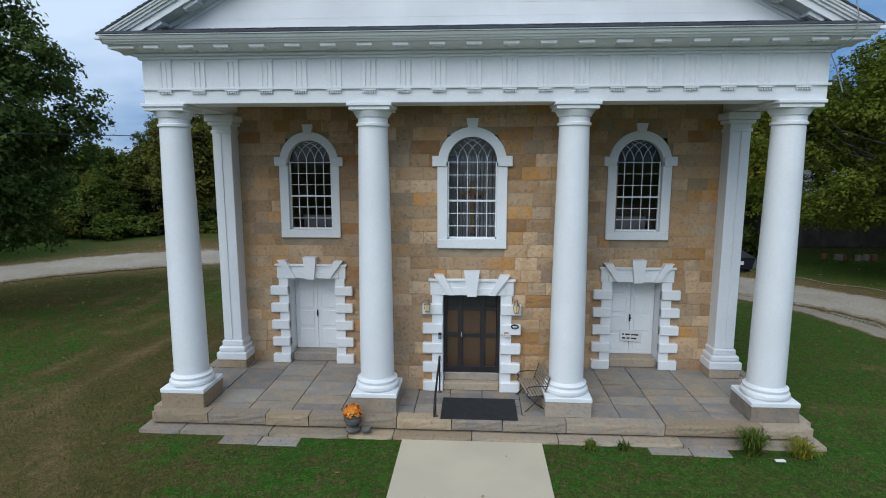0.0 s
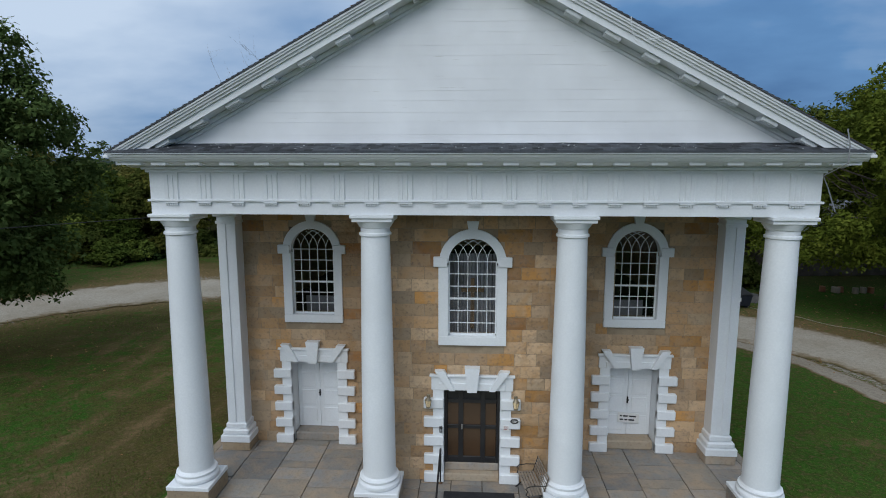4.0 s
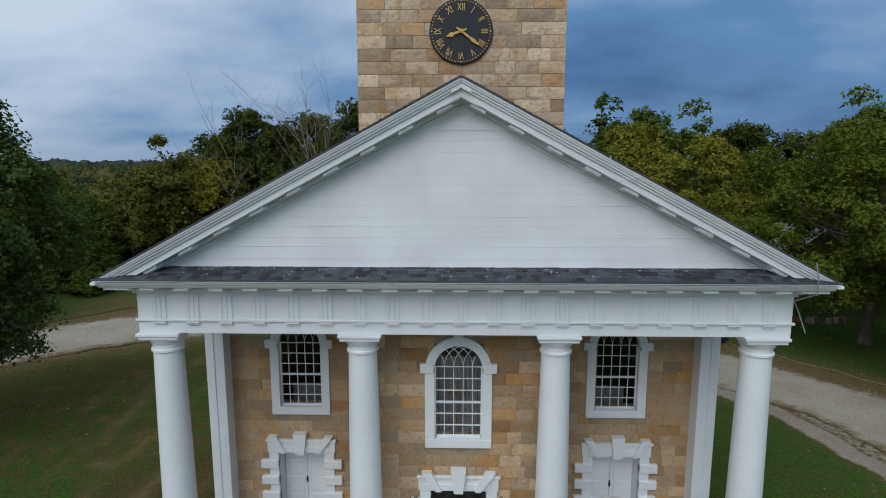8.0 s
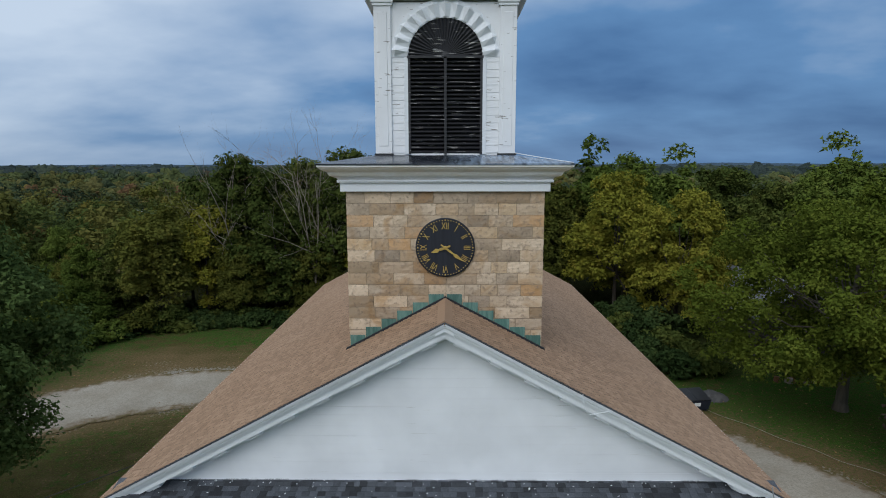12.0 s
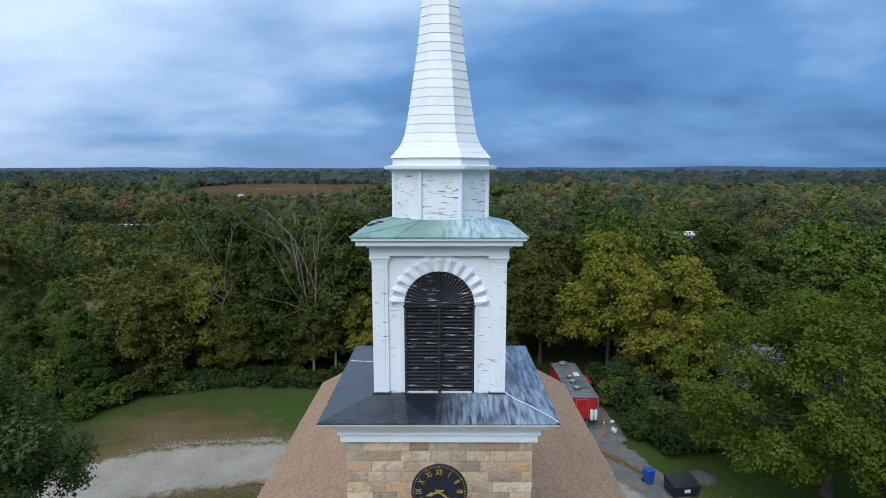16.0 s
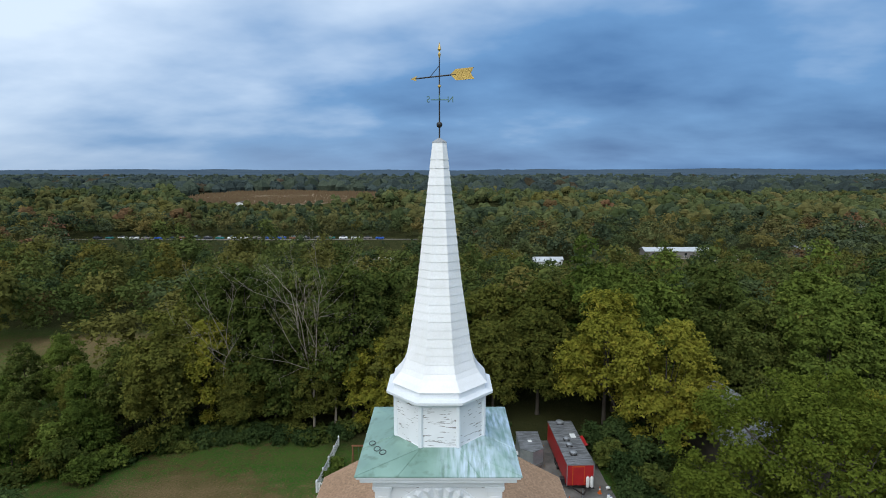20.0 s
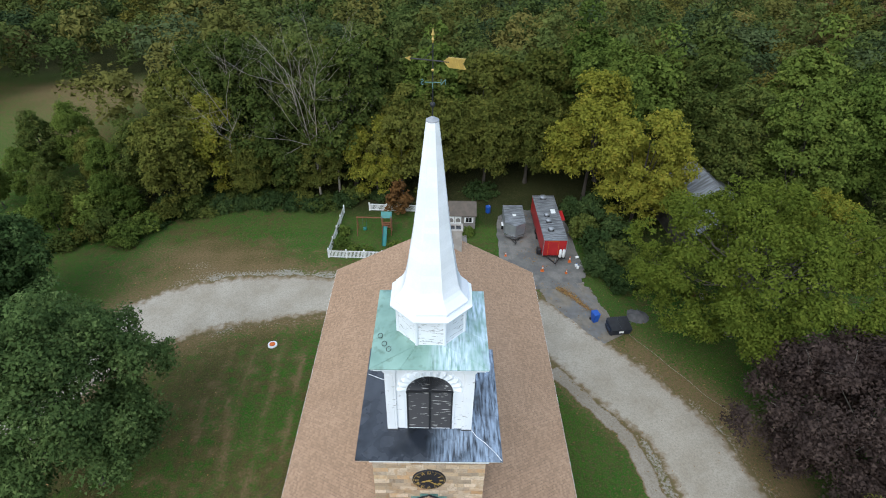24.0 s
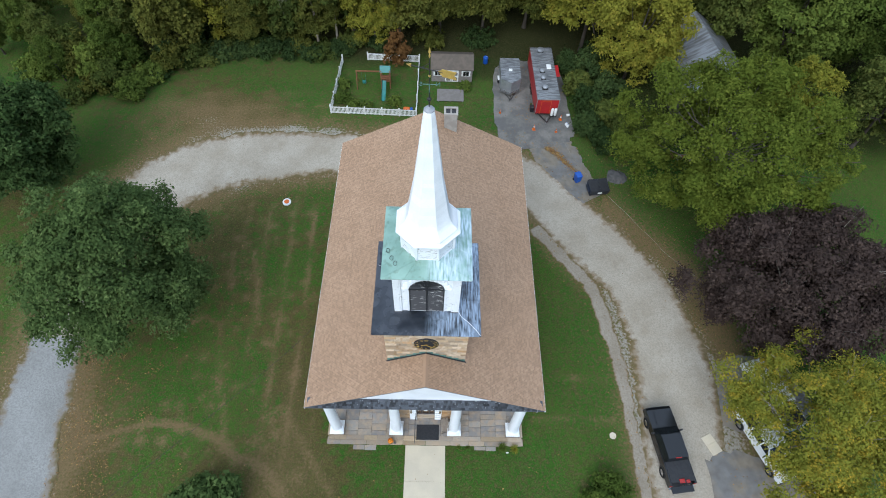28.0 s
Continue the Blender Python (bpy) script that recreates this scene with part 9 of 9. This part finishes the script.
for sx in (-1, 1):
    dd = part("door", Solid().box(*sorted((sx * 0.02, sx * 0.78)), -1.46, -1.43, 0.08, 1.75), PAPER, shed, "white shed door with arched panel", smooth=False)
    for z0 in (0.2, 0.95):
        part("panel", Solid().prism([(sx * 0.14, 0, z0), (sx * 0.66, 0, z0), (sx * 0.66, 0, z0 + 0.35), (sx * 0.54, 0, z0 + 0.53), (sx * 0.4, 0, z0 + 0.58), (sx * 0.26, 0, z0 + 0.53), (sx * 0.14, 0, z0 + 0.35)], (0, -1.475, 0), (0, -1.458, 0)), SHED_GREY, dd, smooth=False)
    ww = part("window", Solid().box(sx * 1.65 - 0.30, sx * 1.65 + 0.30, -1.45, -1.43, 0.95, 1.55), CAR_GLASS, shed, "dark shed window", smooth=False)
    part("window_frame", Solid().box(sx * 1.65 - 0.34, sx * 1.65 + 0.34, -1.47, -1.452, 1.55, 1.60).box(sx * 1.65 - 0.34, sx * 1.65 + 0.34, -1.47, -1.452, 0.90, 0.95).box(sx * 1.65 - 0.02, sx * 1.65 + 0.02, -1.47, -1.452, 0.95, 1.55), PAPER, ww, smooth=False)
    for s2 in (-1, 1):
        part("shutter", Solid().box(sx * 1.65 + s2 * 0.44 - 0.08, sx * 1.65 + s2 * 0.44 + 0.08, -1.47, -1.43, 0.90, 1.60), PAPER, ww, smooth=False)
deck = thing("wooden_deck", "weathered grey board deck before the shed", "deck", at=Matrix.Translation((1.9, 51.5, g(1.9, 51.5))))
for k in range(12):
    part("board", Solid().box(-1.55, 1.55, -1.0 + 0.17 * k, -0.845 + 0.17 * k, 0.10, 0.15, 0.005), SHED_GREY, deck, smooth=False)
for x in (-1.4, 0, 1.4):
    part("joist", Solid().box(x - 0.05, x + 0.05, -1.0, 1.03, -0.02, 0.10), SHED_GREY, deck, smooth=False)


def fence_run(a, b, posts):
    a, b = Vector(a), Vector(b)
    n = posts
    ang = math.atan2(b.y - a.y, b.x - a.x)
    f = thing("picket_fence", "white vinyl picket fence round the play yard", "fence", "play yard fence")
    step = (b - a).length / n
    for k in range(n + 1):
        p = a + (b - a) * k / n
        base = Matrix.Translation((p.x, p.y, g(p.x, p.y))) @ Matrix.Rotation(ang, 4, "Z")
        post = piece("post", POST, base, f)
        piece("post_cap", CAP, Matrix.Identity(4), post)
        if k < n:
            for z in (0.15, 0.90):
                piece("rail", RAILS[round(step, 2)] if round(step, 2) in RAILS else RAILS.setdefault(round(step, 2), mesh_of("rail", Solid().box(0.06, step - 0.06, -0.02, 0.02, -0.04, 0.04), PAPER, False)), base @ Matrix.Translation((0, 0, z)), f)
            m = int(step / 0.14)
            for j in range(1, m):
                piece("picket", PICKET, base @ Matrix.Translation((j * step / m, 0, 0)), f)


RAILS = {}
POST = mesh_of("post", Solid().box(-0.065, 0.065, -0.065, 0.065, -0.1, 1.10, 0.008), PAPER, False)
CAP = mesh_of("post_cap", Solid().add([(-0.085, -0.085, 1.10), (0.085, -0.085, 1.10), (0.085, 0.085, 1.10), (-0.085, 0.085, 1.10), (0, 0, 1.19)], [(0, 1, 4), (1, 2, 4), (2, 3, 4), (3, 0, 4), (3, 2, 1, 0)]), PAPER, False)
PICKET = mesh_of("picket", Solid().box(-0.04, 0.04, -0.028, -0.02, 0.06, 1.0), PAPER, False)
fence_run((-11.6, 48.2), (-1.95, 47.9), 5)
fence_run((-11.6, 48.4), (-11.2, 57.0), 4)
fence_run((-1.95, 48.1), (-1.9, 57.0), 4)
fence_run((-8.2, 57.6), (-1.9, 57.4), 3)

play = thing("swing_set", "red cedar play frame with a teal slide and swing", "play frame", at=Matrix.Translation((-6.9, 52.9, g(-6.9, 52.9))))
part("beam", Solid().box(-2.2, 0.7, -0.05, 0.05, 2.05, 2.18), CEDAR, play)
for sy in (-0.7, 0.7):
    part("leg", Solid().tube([(-2.1, sy, 0), (-2.1, 0, 2.15)], 0.05, 6), CEDAR, play)
for x in (0.75, 1.75):
    for y in (-0.5, 0.5):
        part("tower_post", Solid().box(x - 0.05, x + 0.05, y - 0.05, y + 0.05, 0, 2.6), CEDAR, play)
part("tower_floor", Solid().box(0.7, 1.8, -0.55, 0.55, 1.15, 1.21), CEDAR, play)
for z in (1.5, 1.8):
    part("guard_board", Solid().box(0.7, 1.8, -0.57, -0.54, z, z + 0.14).box(1.77, 1.80, -0.5, 0.5, z, z + 0.14), CEDAR, play)
part("canopy", Solid().prism([(0, -0.6, 2.45), (0, 0.6, 2.45), (0, 0, 2.95)], (0.65, 0, 0), (1.85, 0, 0)), GREEN_PLASTIC, play, "teal canopy", smooth=False)
v = []
for i in range(9):
    t = i / 8
    y, z = -0.55 - 2.1 * t, 1.18 * (1 - t) ** 1.2 + 0.12
    v += [(0.85, y, z + 0.16), (0.92, y, z), (1.28, y, z), (1.35, y, z + 0.16), (1.35, y, z + 0.10), (1.28, y, z - 0.05), (0.92, y, z - 0.05), (0.85, y, z + 0.10)]
part("slide", Solid().add(v, [(8 * i + e, 8 * i + (e + 1) % 8, 8 * i + 8 + (e + 1) % 8, 8 * i + 8 + e) for i in range(8) for e in range(8)]), GREEN_PLASTIC, play, "teal plastic slide")
part("swing", Solid().tube([(-1.5, 0, 2.1), (-1.5, 0.02, 0.7)], 0.012, 5).tube([(-1.1, 0, 2.1), (-1.1, 0.02, 0.7)], 0.012, 5).box(-1.5, -1.1, -0.15, 0.17, 0.40, 0.75, 0.06), GREEN_PLASTIC, play, "teal bucket swing")
toy = thing("toy_car", "orange and blue plastic toy by the fence", "toy", at=Matrix.Translation((-3.0, 48.9, g(-3, 48.9))))
part("shell", Solid().box(-0.45, 0.3, -0.22, 0.22, 0.12, 0.42, 0.1), ORANGE, toy)
part("hood", Solid().box(0.30, 0.62, -0.2, 0.2, 0.12, 0.34, 0.06), BLUE_PLASTIC, toy)

heap = thing("gravel_heap", "low dark heap of gravel beside the dumpster", "heap", at=Matrix.Translation((19.5, 39.7, g(19.5, 39.7))))
rs = np.random.RandomState(5)
hs = Solid()
for ring, (rr, hh) in enumerate(((1.15, -0.05), (0.95, 0.14), (0.7, 0.30), (0.4, 0.42))):
    hs.v += [(rr * (1 + 0.12 * rs.randn()) * math.cos(a), 0.9 * rr * (1 + 0.12 * rs.randn()) * math.sin(a), hh + 0.03 * rs.randn()) for a in [2 * math.pi * i / 14 for i in range(14)]]
hs.f += [(14 * k + i, 14 * k + (i + 1) % 14, 14 * k + 14 + (i + 1) % 14, 14 * k + 14 + i) for k in range(3) for i in range(14)] + [tuple(range(42, 56))]
part("mound", hs, HEAP, heap, smooth=False)
for k in range(26):
    a, q = rs.uniform(0, 6.28), rs.uniform(0.3, 1.25)
    part("stone", Solid().lathe([(0.0, 0.0), (0.06, 0.02), (0.05, 0.08), (0.0, 0.10)], 6, q * math.cos(a), q * math.sin(a)).moved(Matrix.Translation((0, 0, max(0.0, 0.40 - 0.38 * q)))), HEAP, heap, smooth=False)
# simple slab stands in for a pale object of unknown kind
board = thing("pale_board", "pale flat object lying beside the drive", "board", at=Matrix.Translation((22.3, 11.9, g(22.3, 11.9) + 0.02)) @ Matrix.Rotation(0.45, 4, "Z"))
part("panel", Solid().box(-0.45, 0.45, -0.75, 0.75, 0.0, 0.09, 0.03), CONCRETE, board)
part("batten", Solid().box(-0.40, 0.40, -0.05, 0.05, 0.092, 0.13, 0.01), CONCRETE, board)

# ---- vehicles ----


def build_pickup(name, label, m, paint, gate_down, category="pickup truck"):
    """A crew-cab pickup, nose towards +y."""
    t = thing(name, label, category, at=m)
    w = 0.99
    lower = [(2.85, 0.45), (2.92, 0.70), (2.90, 1.02), (2.70, 1.12), (1.25, 1.22), (-0.62, 1.24), (-0.62, 0.45)]
    body = Solid().prism([(0, y, z) for y, z in lower], (-w, 0, 0), (w, 0, 0))
    part("body", body, paint, t, smooth=False)
    cab = [(1.30, 1.20), (0.62, 1.78), (0.40, 1.86), (-0.95, 1.86), (-1.12, 1.80), (-1.25, 1.20)]
    v = []
    for y, z in cab:
        k = w - 0.03 - 0.20 * (z - 1.20) / 0.66
        v += [(-k, y, z), (k, y, z)]
    n = len(cab)
    part("cab", Solid().add(v, [(2 * i, 2 * i + 1, (2 * i + 3) % (2 * n), (2 * i + 2) % (2 * n)) for i in range(n)] + [tuple(range(0, 2 * n, 2)), tuple(range(2 * n - 1, 0, -2))]), paint, t, smooth=False)
    part("windscreen", Solid().add([(-0.86, 1.235, 1.27), (0.86, 1.235, 1.27), (0.74, 0.66, 1.765), (-0.74, 0.66, 1.765), (-0.86, 1.215, 1.25), (0.86, 1.215, 1.25), (0.74, 0.64, 1.745), (-0.74, 0.64, 1.745)], [(0, 1, 2, 3), (7, 6, 5, 4), (0, 4, 5, 1), (1, 5, 6, 2), (2, 6, 7, 3), (3, 7, 4, 0)]), CAR_GLASS, t, "dark windscreen", smooth=False)
    part("rear_window", Solid().add([(-0.80, -1.235, 1.32), (0.80, -1.235, 1.32), (0.72, -1.135, 1.76), (-0.72, -1.135, 1.76), (-0.8, -1.20, 1.32), (0.8, -1.2, 1.32), (0.72, -1.1, 1.76), (-0.72, -1.1, 1.76)], [(0, 1, 2, 3), (7, 6, 5, 4), (0, 4, 5, 1), (1, 5, 6, 2), (2, 6, 7, 3), (3, 7, 4, 0)]), CAR_GLASS, t, "dark rear window", smooth=False)
    for sx in (-1, 1):
        for y0, y1, y2, y3 in ((1.05, 0.15, 0.15, 0.58), (0.05, -1.05, -1.0, 0.05)):
            part("side_window", Solid().add([(sx * 0.955, y0, 1.27), (sx * 0.955, y1, 1.27), (sx * 0.815, y2, 1.74), (sx * 0.815, y3, 1.74), (sx * 0.935, y0, 1.27), (sx * 0.935, y1, 1.27), (sx * 0.795, y2, 1.74), (sx * 0.795, y3, 1.74)], [(0, 1, 2, 3), (7, 6, 5, 4), (0, 4, 5, 1), (1, 5, 6, 2), (2, 6, 7, 3), (3, 7, 4, 0)]), CAR_GLASS, t, "dark side window", smooth=False)
        part("bed_side", Solid().box(*sorted((sx * 0.99, sx * 0.84)), -2.88, -0.62, 0.45, 1.24, 0.03), paint, t)
        part("mirror", Solid().box(*sorted((sx * 1.0, sx * 1.24)), 0.86, 0.98, 1.22, 1.42, 0.03), BLACK, t)
        part("headlight", Solid().box(*sorted((sx * 0.62, sx * 0.95)), 2.80, 2.915, 0.78, 0.98, 0.02), CHROME, t, "clear headlight")
        part("tail_light", Solid().box(*sorted((sx * 0.86, sx * 0.995)), -2.905, -2.84, 0.80, 1.15, 0.015), LAMP_RED, t, "red tail light")
        for y in (1.95, -1.75):
            part("wheel_arch", Solid().lathe([(0.47, -0.02), (0.47, 0.02)], 22).moved(Matrix.Translation((sx * 0.985, y, 0.44)) @ AXLE), BLACK, t, smooth=False)
            wheel(t, Matrix.Translation((sx * 0.90, y, 0.40)) @ AXLE, 0.40, 0.28)
    part("bed_floor", Solid().box(-0.84, 0.84, -2.86, -0.62, 0.62, 0.70), BLACK, t)
    part("bed_cover", Solid().box(-0.90, 0.90, -2.72, -0.66, 1.235, 1.27, 0.01), RUBBER, t, "flat black bed cover")
    part("bed_cargo", Solid().box(-0.3, 0.1, -2.80, -2.5, 1.27, 1.36, 0.02).box(0.2, 0.5, -2.82, -2.6, 1.27, 1.33, 0.02), LAMP_RED if gate_down else BLACK, t)
    part("third_light", Solid().box(-0.22, 0.22, -1.17, -1.11, 1.80, 1.85), LAMP_RED, t)
    if gate_down:
        part("tailgate", Solid().box(-0.84, 0.84, -3.36, -2.88, 0.66, 0.73, 0.015), paint, t, "lowered tailgate")
    else:
        part("tailgate", Solid().box(-0.84, 0.84, -2.92, -2.86, 0.66, 1.22, 0.015), paint, t)
    part("bumper", Solid().box(-0.97, 0.97, -3.02, -2.90, 0.42, 0.62, 0.03), CHROME, t)
    part("front_bumper", Solid().box(-0.98, 0.98, 2.86, 3.0, 0.38, 0.62, 0.04), BLACK, t)
    part("grille", Solid().box(-0.60, 0.60, 2.88, 2.935, 0.66, 1.0, 0.01), BLACK, t)
    part("hood_ridge", Solid().prism([(-0.45, 2.68, 1.125), (0.45, 2.68, 1.125), (0.55, 1.32, 1.225), (-0.55, 1.32, 1.225)], (0, 0, 0), (0, 0, 0.035)), paint, t, smooth=False)
    return t


build_pickup("pickup_truck", "black crew-cab pickup with its tailgate lowered, parked on the gravel", Matrix.Translation((18.55, 11.55, g(18.5, 11.5) + 0.06)) @ Matrix.Rotation(math.radians(7.5), 4, "Z"), CAR_BLACK, True)
build_pickup("pickup_truck", "white pickup parked under the yellowing maple", Matrix.Translation((27.9, 15.8, g(27.9, 15.8) + 0.09)) @ Matrix.Rotation(math.radians(18), 4, "Z"), CAR_WHITE, False)
build_pickup("pickup_truck", "white pickup half hidden by the yellowing maple", Matrix.Translation((26.2, 12.0, g(26, 12) + 0.09)) @ Matrix.Rotation(math.radians(200), 4, "Z"), CAR_WHITE, False)

# ---- barn and far buildings ----
barn = thing("barn", "old weathered barn with a rusty tin roof behind the walnut", "barn", at=Matrix.Translation((31.0, 54.4, g(30, 51))) @ Matrix.Rotation(math.radians(6), 4, "Z"))
part("wall", Solid().box(-4.0, 4.0, -5.2, 5.2, 0, 3.6), BARN_WOOD, barn)
for k in range(32):
    part("siding_board", Solid().box(-4.0 + 0.25 * k, -3.77 + 0.25 * k, -5.23, -5.202, 0.05, 3.55), BARN_WOOD, barn, smooth=False)
part("gable_wall", Solid().prism([(-4, -5.2, 3.6), (4, -5.2, 3.6), (0, -5.2, 6.3)], (0, 0, 0), (0, 10.4, 0)), BARN_WOOD, barn, smooth=False)
for sx in (-1, 1):
    slope = part("roof_slope", Solid().prism([(sx * 4.35, 0, 3.42), (0, 0, 6.36), (0, 0, 6.44), (sx * 4.38, 0, 3.50)], (0, -5.6, 0), (0, 5.6, 0)), BARN_TIN, barn, "rust-streaked tin slope", smooth=False)
    for k in range(14):
        y = -5.4 + 0.8 * k
        part("roof_seam", Solid().tube([(sx * 4.36, y, 3.50), (0, y, 6.45)], 0.03, 4), BARN_TIN, slope, smooth=False)
part("barn_door", Solid().box(-1.6, 1.2, -5.29, -5.235, 0.05, 2.6), BARN_WOOD, barn, "sliding plank door", smooth=False)
part("door_track", Solid().box(-1.8, 3.0, -5.32, -5.24, 2.62, 2.70), CABLE, barn, smooth=False)
tree_log = thing("log_pile", "pile of cut logs and stumps against the barn", "log pile", at=Matrix.Translation((27.6, 42.6, g(27.6, 42.6))))
rl = random.Random(3)
for k in range(7):
    x, y = rl.uniform(-1.6, 1.8), rl.uniform(-0.3, 0.3)
    part("log", Solid().lathe([(0.0, -0.02), (0.22, 0.0), (0.20, 0.42), (0.0, 0.43)], 12, x, y), CEDAR if k % 2 else DEADWOOD, tree_log)


def shed_building(name, label, x, y, w, d, h, wall, roof, n_win, turn=0.0):
    b = thing(name, label, "building", at=Matrix.Translation((x, y, g(x, y))) @ Matrix.Rotation(turn, 4, "Z"))
    part("wall", Solid().box(-w / 2, w / 2, -d / 2, d / 2, 0, h), wall, b, smooth=False)
    for sy in (-1, 1):
        part("roof", Solid().prism([(0, sy * (d / 2 + 0.4), h - 0.1), (0, 0, h + d * 0.16), (0, 0, h + d * 0.16 + 0.15), (0, sy * (d / 2 + 0.4), h + 0.05)], (-w / 2 - 0.4, 0, 0), (w / 2 + 0.4, 0, 0)), roof, b, smooth=False)
    part("gable_wall", Solid().prism([(0, -d / 2, h), (0, d / 2, h), (0, 0, h + d * 0.16)], (-w / 2, 0, 0), (w / 2, 0, 0)), wall, b, smooth=False)
    for k in range(n_win):
        wx = -w / 2 + w * (k + 0.5) / n_win
        wn = part("window", Solid().box(wx - 0.5, wx + 0.5, -d / 2 - 0.04, -d / 2 - 0.005, h * 0.4, h * 0.75), CAR_GLASS, b, smooth=False)
        part("sill", Solid().box(wx - 0.6, wx + 0.6, -d / 2 - 0.1, -d / 2 - 0.005, h * 0.4 - 0.12, h * 0.4), PAPER, wn, smooth=False)
    return b


shed_building("depot_shed", "white metal depot building among the trees", 38, 207, 9, 7, 3.6, PAPER, PALE_ROOF, 2)
shed_building("depot_shed", "low white annexe of the depot", 43.5, 214, 4, 4, 3.0, PAPER, PALE_ROOF, 2)
shed_building("warehouse", "long white flat warehouse beyond the trees", 98, 236, 27, 7, 3.2, SHED_GREY, PALE_ROOF, 4)
shed_building("depot_shed", "small white depot outbuilding", 72, 232, 6, 4, 3.4, PAPER, PAPER, 1)
for i, (x, y) in enumerate(((150, 231), (190, 296), (222, 300), (245, 325), (172, 510), (-184, 510), (74, 400))):
    shed_building("house", "small pale house among the distant trees", x, y, 9, 7, 4.5, PAPER if i % 2 else SHED_GREY, SHED_ROOF if i % 3 else ALU, 3, 0.3 * i)
WAGON_MATS = (NAVY, CEDAR, BLUE_PLASTIC, SHED_GREY, PAPER, GREEN_PLASTIC)
for k in range(24):
    x = -186 + 6.6 * k
    m = WAGON_MATS[(k * 5 + k // 3) % 6]
    car = thing("parked_car", "small parked vehicle in a distant yard row", "car", "distant yard row", at=Matrix.Translation((x, 299 + 0.6 * math.sin(k), g(x, 299) + 0.12)))
    part("body", Solid().box(-2.2, 2.2, -0.9, 0.9, 0.3, 1.2, 0.15), m, car)
    part("cabin", Solid().add([(-1.3, -0.8, 1.2), (1.2, -0.8, 1.2), (1.2, 0.8, 1.2), (-1.3, 0.8, 1.2), (-0.9, -0.65, 1.8), (0.6, -0.65, 1.8), (0.6, 0.65, 1.8), (-0.9, 0.65, 1.8)], [(0, 1, 5, 4), (1, 2, 6, 5), (2, 3, 7, 6), (3, 0, 4, 7), (4, 5, 6, 7), (3, 2, 1, 0)]), CAR_GLASS, car, smooth=False)
    for wx in (-1.3, 1.3):
        part("wheel", Solid().lathe([(0.33, -0.95), (0.33, 0.95)], 10).moved(Matrix.Translation((wx, 0, 0.33)) @ Matrix.Rotation(math.pi / 2, 4, "X")), TYRE, car)
for k in range(8):
    x = 104 + 3.4 * k
    car = thing("parked_car", "small pale parked car in the depot yard", "car", "depot yard cars", at=Matrix.Translation((x, 232 + 2 * (k % 3), g(x, 232))))
    part("body", Solid().box(-1.0, 1.0, -2.2, 2.2, 0.3, 1.0, 0.15), CAR_WHITE if k % 2 else CAR_BLACK, car)
    part("cabin", Solid().box(-0.8, 0.8, -1.2, 1.0, 1.0, 1.55, 0.2), CAR_GLASS, car)
    for wy in (-1.3, 1.3):
        part("wheel", Solid().lathe([(0.33, -1.02), (0.33, 1.02)], 10).moved(Matrix.Translation((0, wy, 0.33)) @ AXLE), TYRE, car)
for x, y, rx, ry, m, lab in ((-22, 232, 8, 6, GRAVEL, "bare sandy clearing"), (24, 246, 9, 5, GRAVEL, "bare sandy clearing"), (114, 234, 19, 9, GRAVEL, "sandy depot yard"), (-106, 298, 100, 3, ASPHALT, "gravel yard strip")):
    v = [(x, y, g(x, y) + 0.15)] + [(x + rx * math.cos(a), y + ry * math.sin(a) * (0.8 + 0.3 * math.sin(3 * a)), g(x, y) + 0.12) for a in [2 * math.pi * i / 28 for i in range(28)]]
    tagged(part("clearing", Solid().add(v, [(0, i, i % 28 + 1) for i in range(1, 29)]), m, None, smooth=False), lab, "clearing", kind="structure")
MARSH = surface("russet_marsh", (0.23, 0.160, 0.10), (0.19, 0.145, 0.08), 0.05, 0.8, 0.95, 0.0)
v = [(-172, 620, g(-172, 620) + 1.6)] + [(x, y, g(x, y) + 0.5) for x, y in [(-172 + 106 * math.cos(a), 622 + 96 * math.sin(a) * (0.9 + 0.12 * math.sin(4 * a))) for a in [2 * math.pi * i / 36 for i in range(36)]]]
tagged(part("marsh", Solid().add(v, [(0, i, i % 36 + 1) for i in range(1, 37)]), MARSH, None, smooth=False), "russet reed marsh amid distant woods", "marsh", kind="structure")
rm = np.random.RandomState(77)
ang, rad = rm.uniform(0, 6.283, 5200), np.sqrt(rm.rand(5200))
rx, ry = -172 + 104 * rad * np.cos(ang), 622 + 92 * rad * np.sin(ang)
rh = (0.8 + 1.2 * rm.rand(5200)) * (1 + 0.8 * value_noise(rx, ry, 22, 4))
rz = gz(rx, ry) + 0.5
tri = np.empty((5200, 3, 3))
tri[:, 0] = np.stack([rx - 0.9, ry, rz], 1)
tri[:, 1] = np.stack([rx + 0.9, ry + 0.3, rz], 1)
tri[:, 2] = np.stack([rx + 0.3 * rm.randn(5200), ry, rz + 1.0 + rh], 1)
REED = leafy("russet_reeds", (0.19, 0.12, 0.075), (0.25, 0.165, 0.10), (0.30, 0.23, 0.13))
tagged(new("reeds", mesh_fast("reeds", tri.reshape(-1, 3), np.arange(15600).reshape(-1, 3), REED)), "russet and tan reeds across the distant marsh", "reeds", kind="stuff")
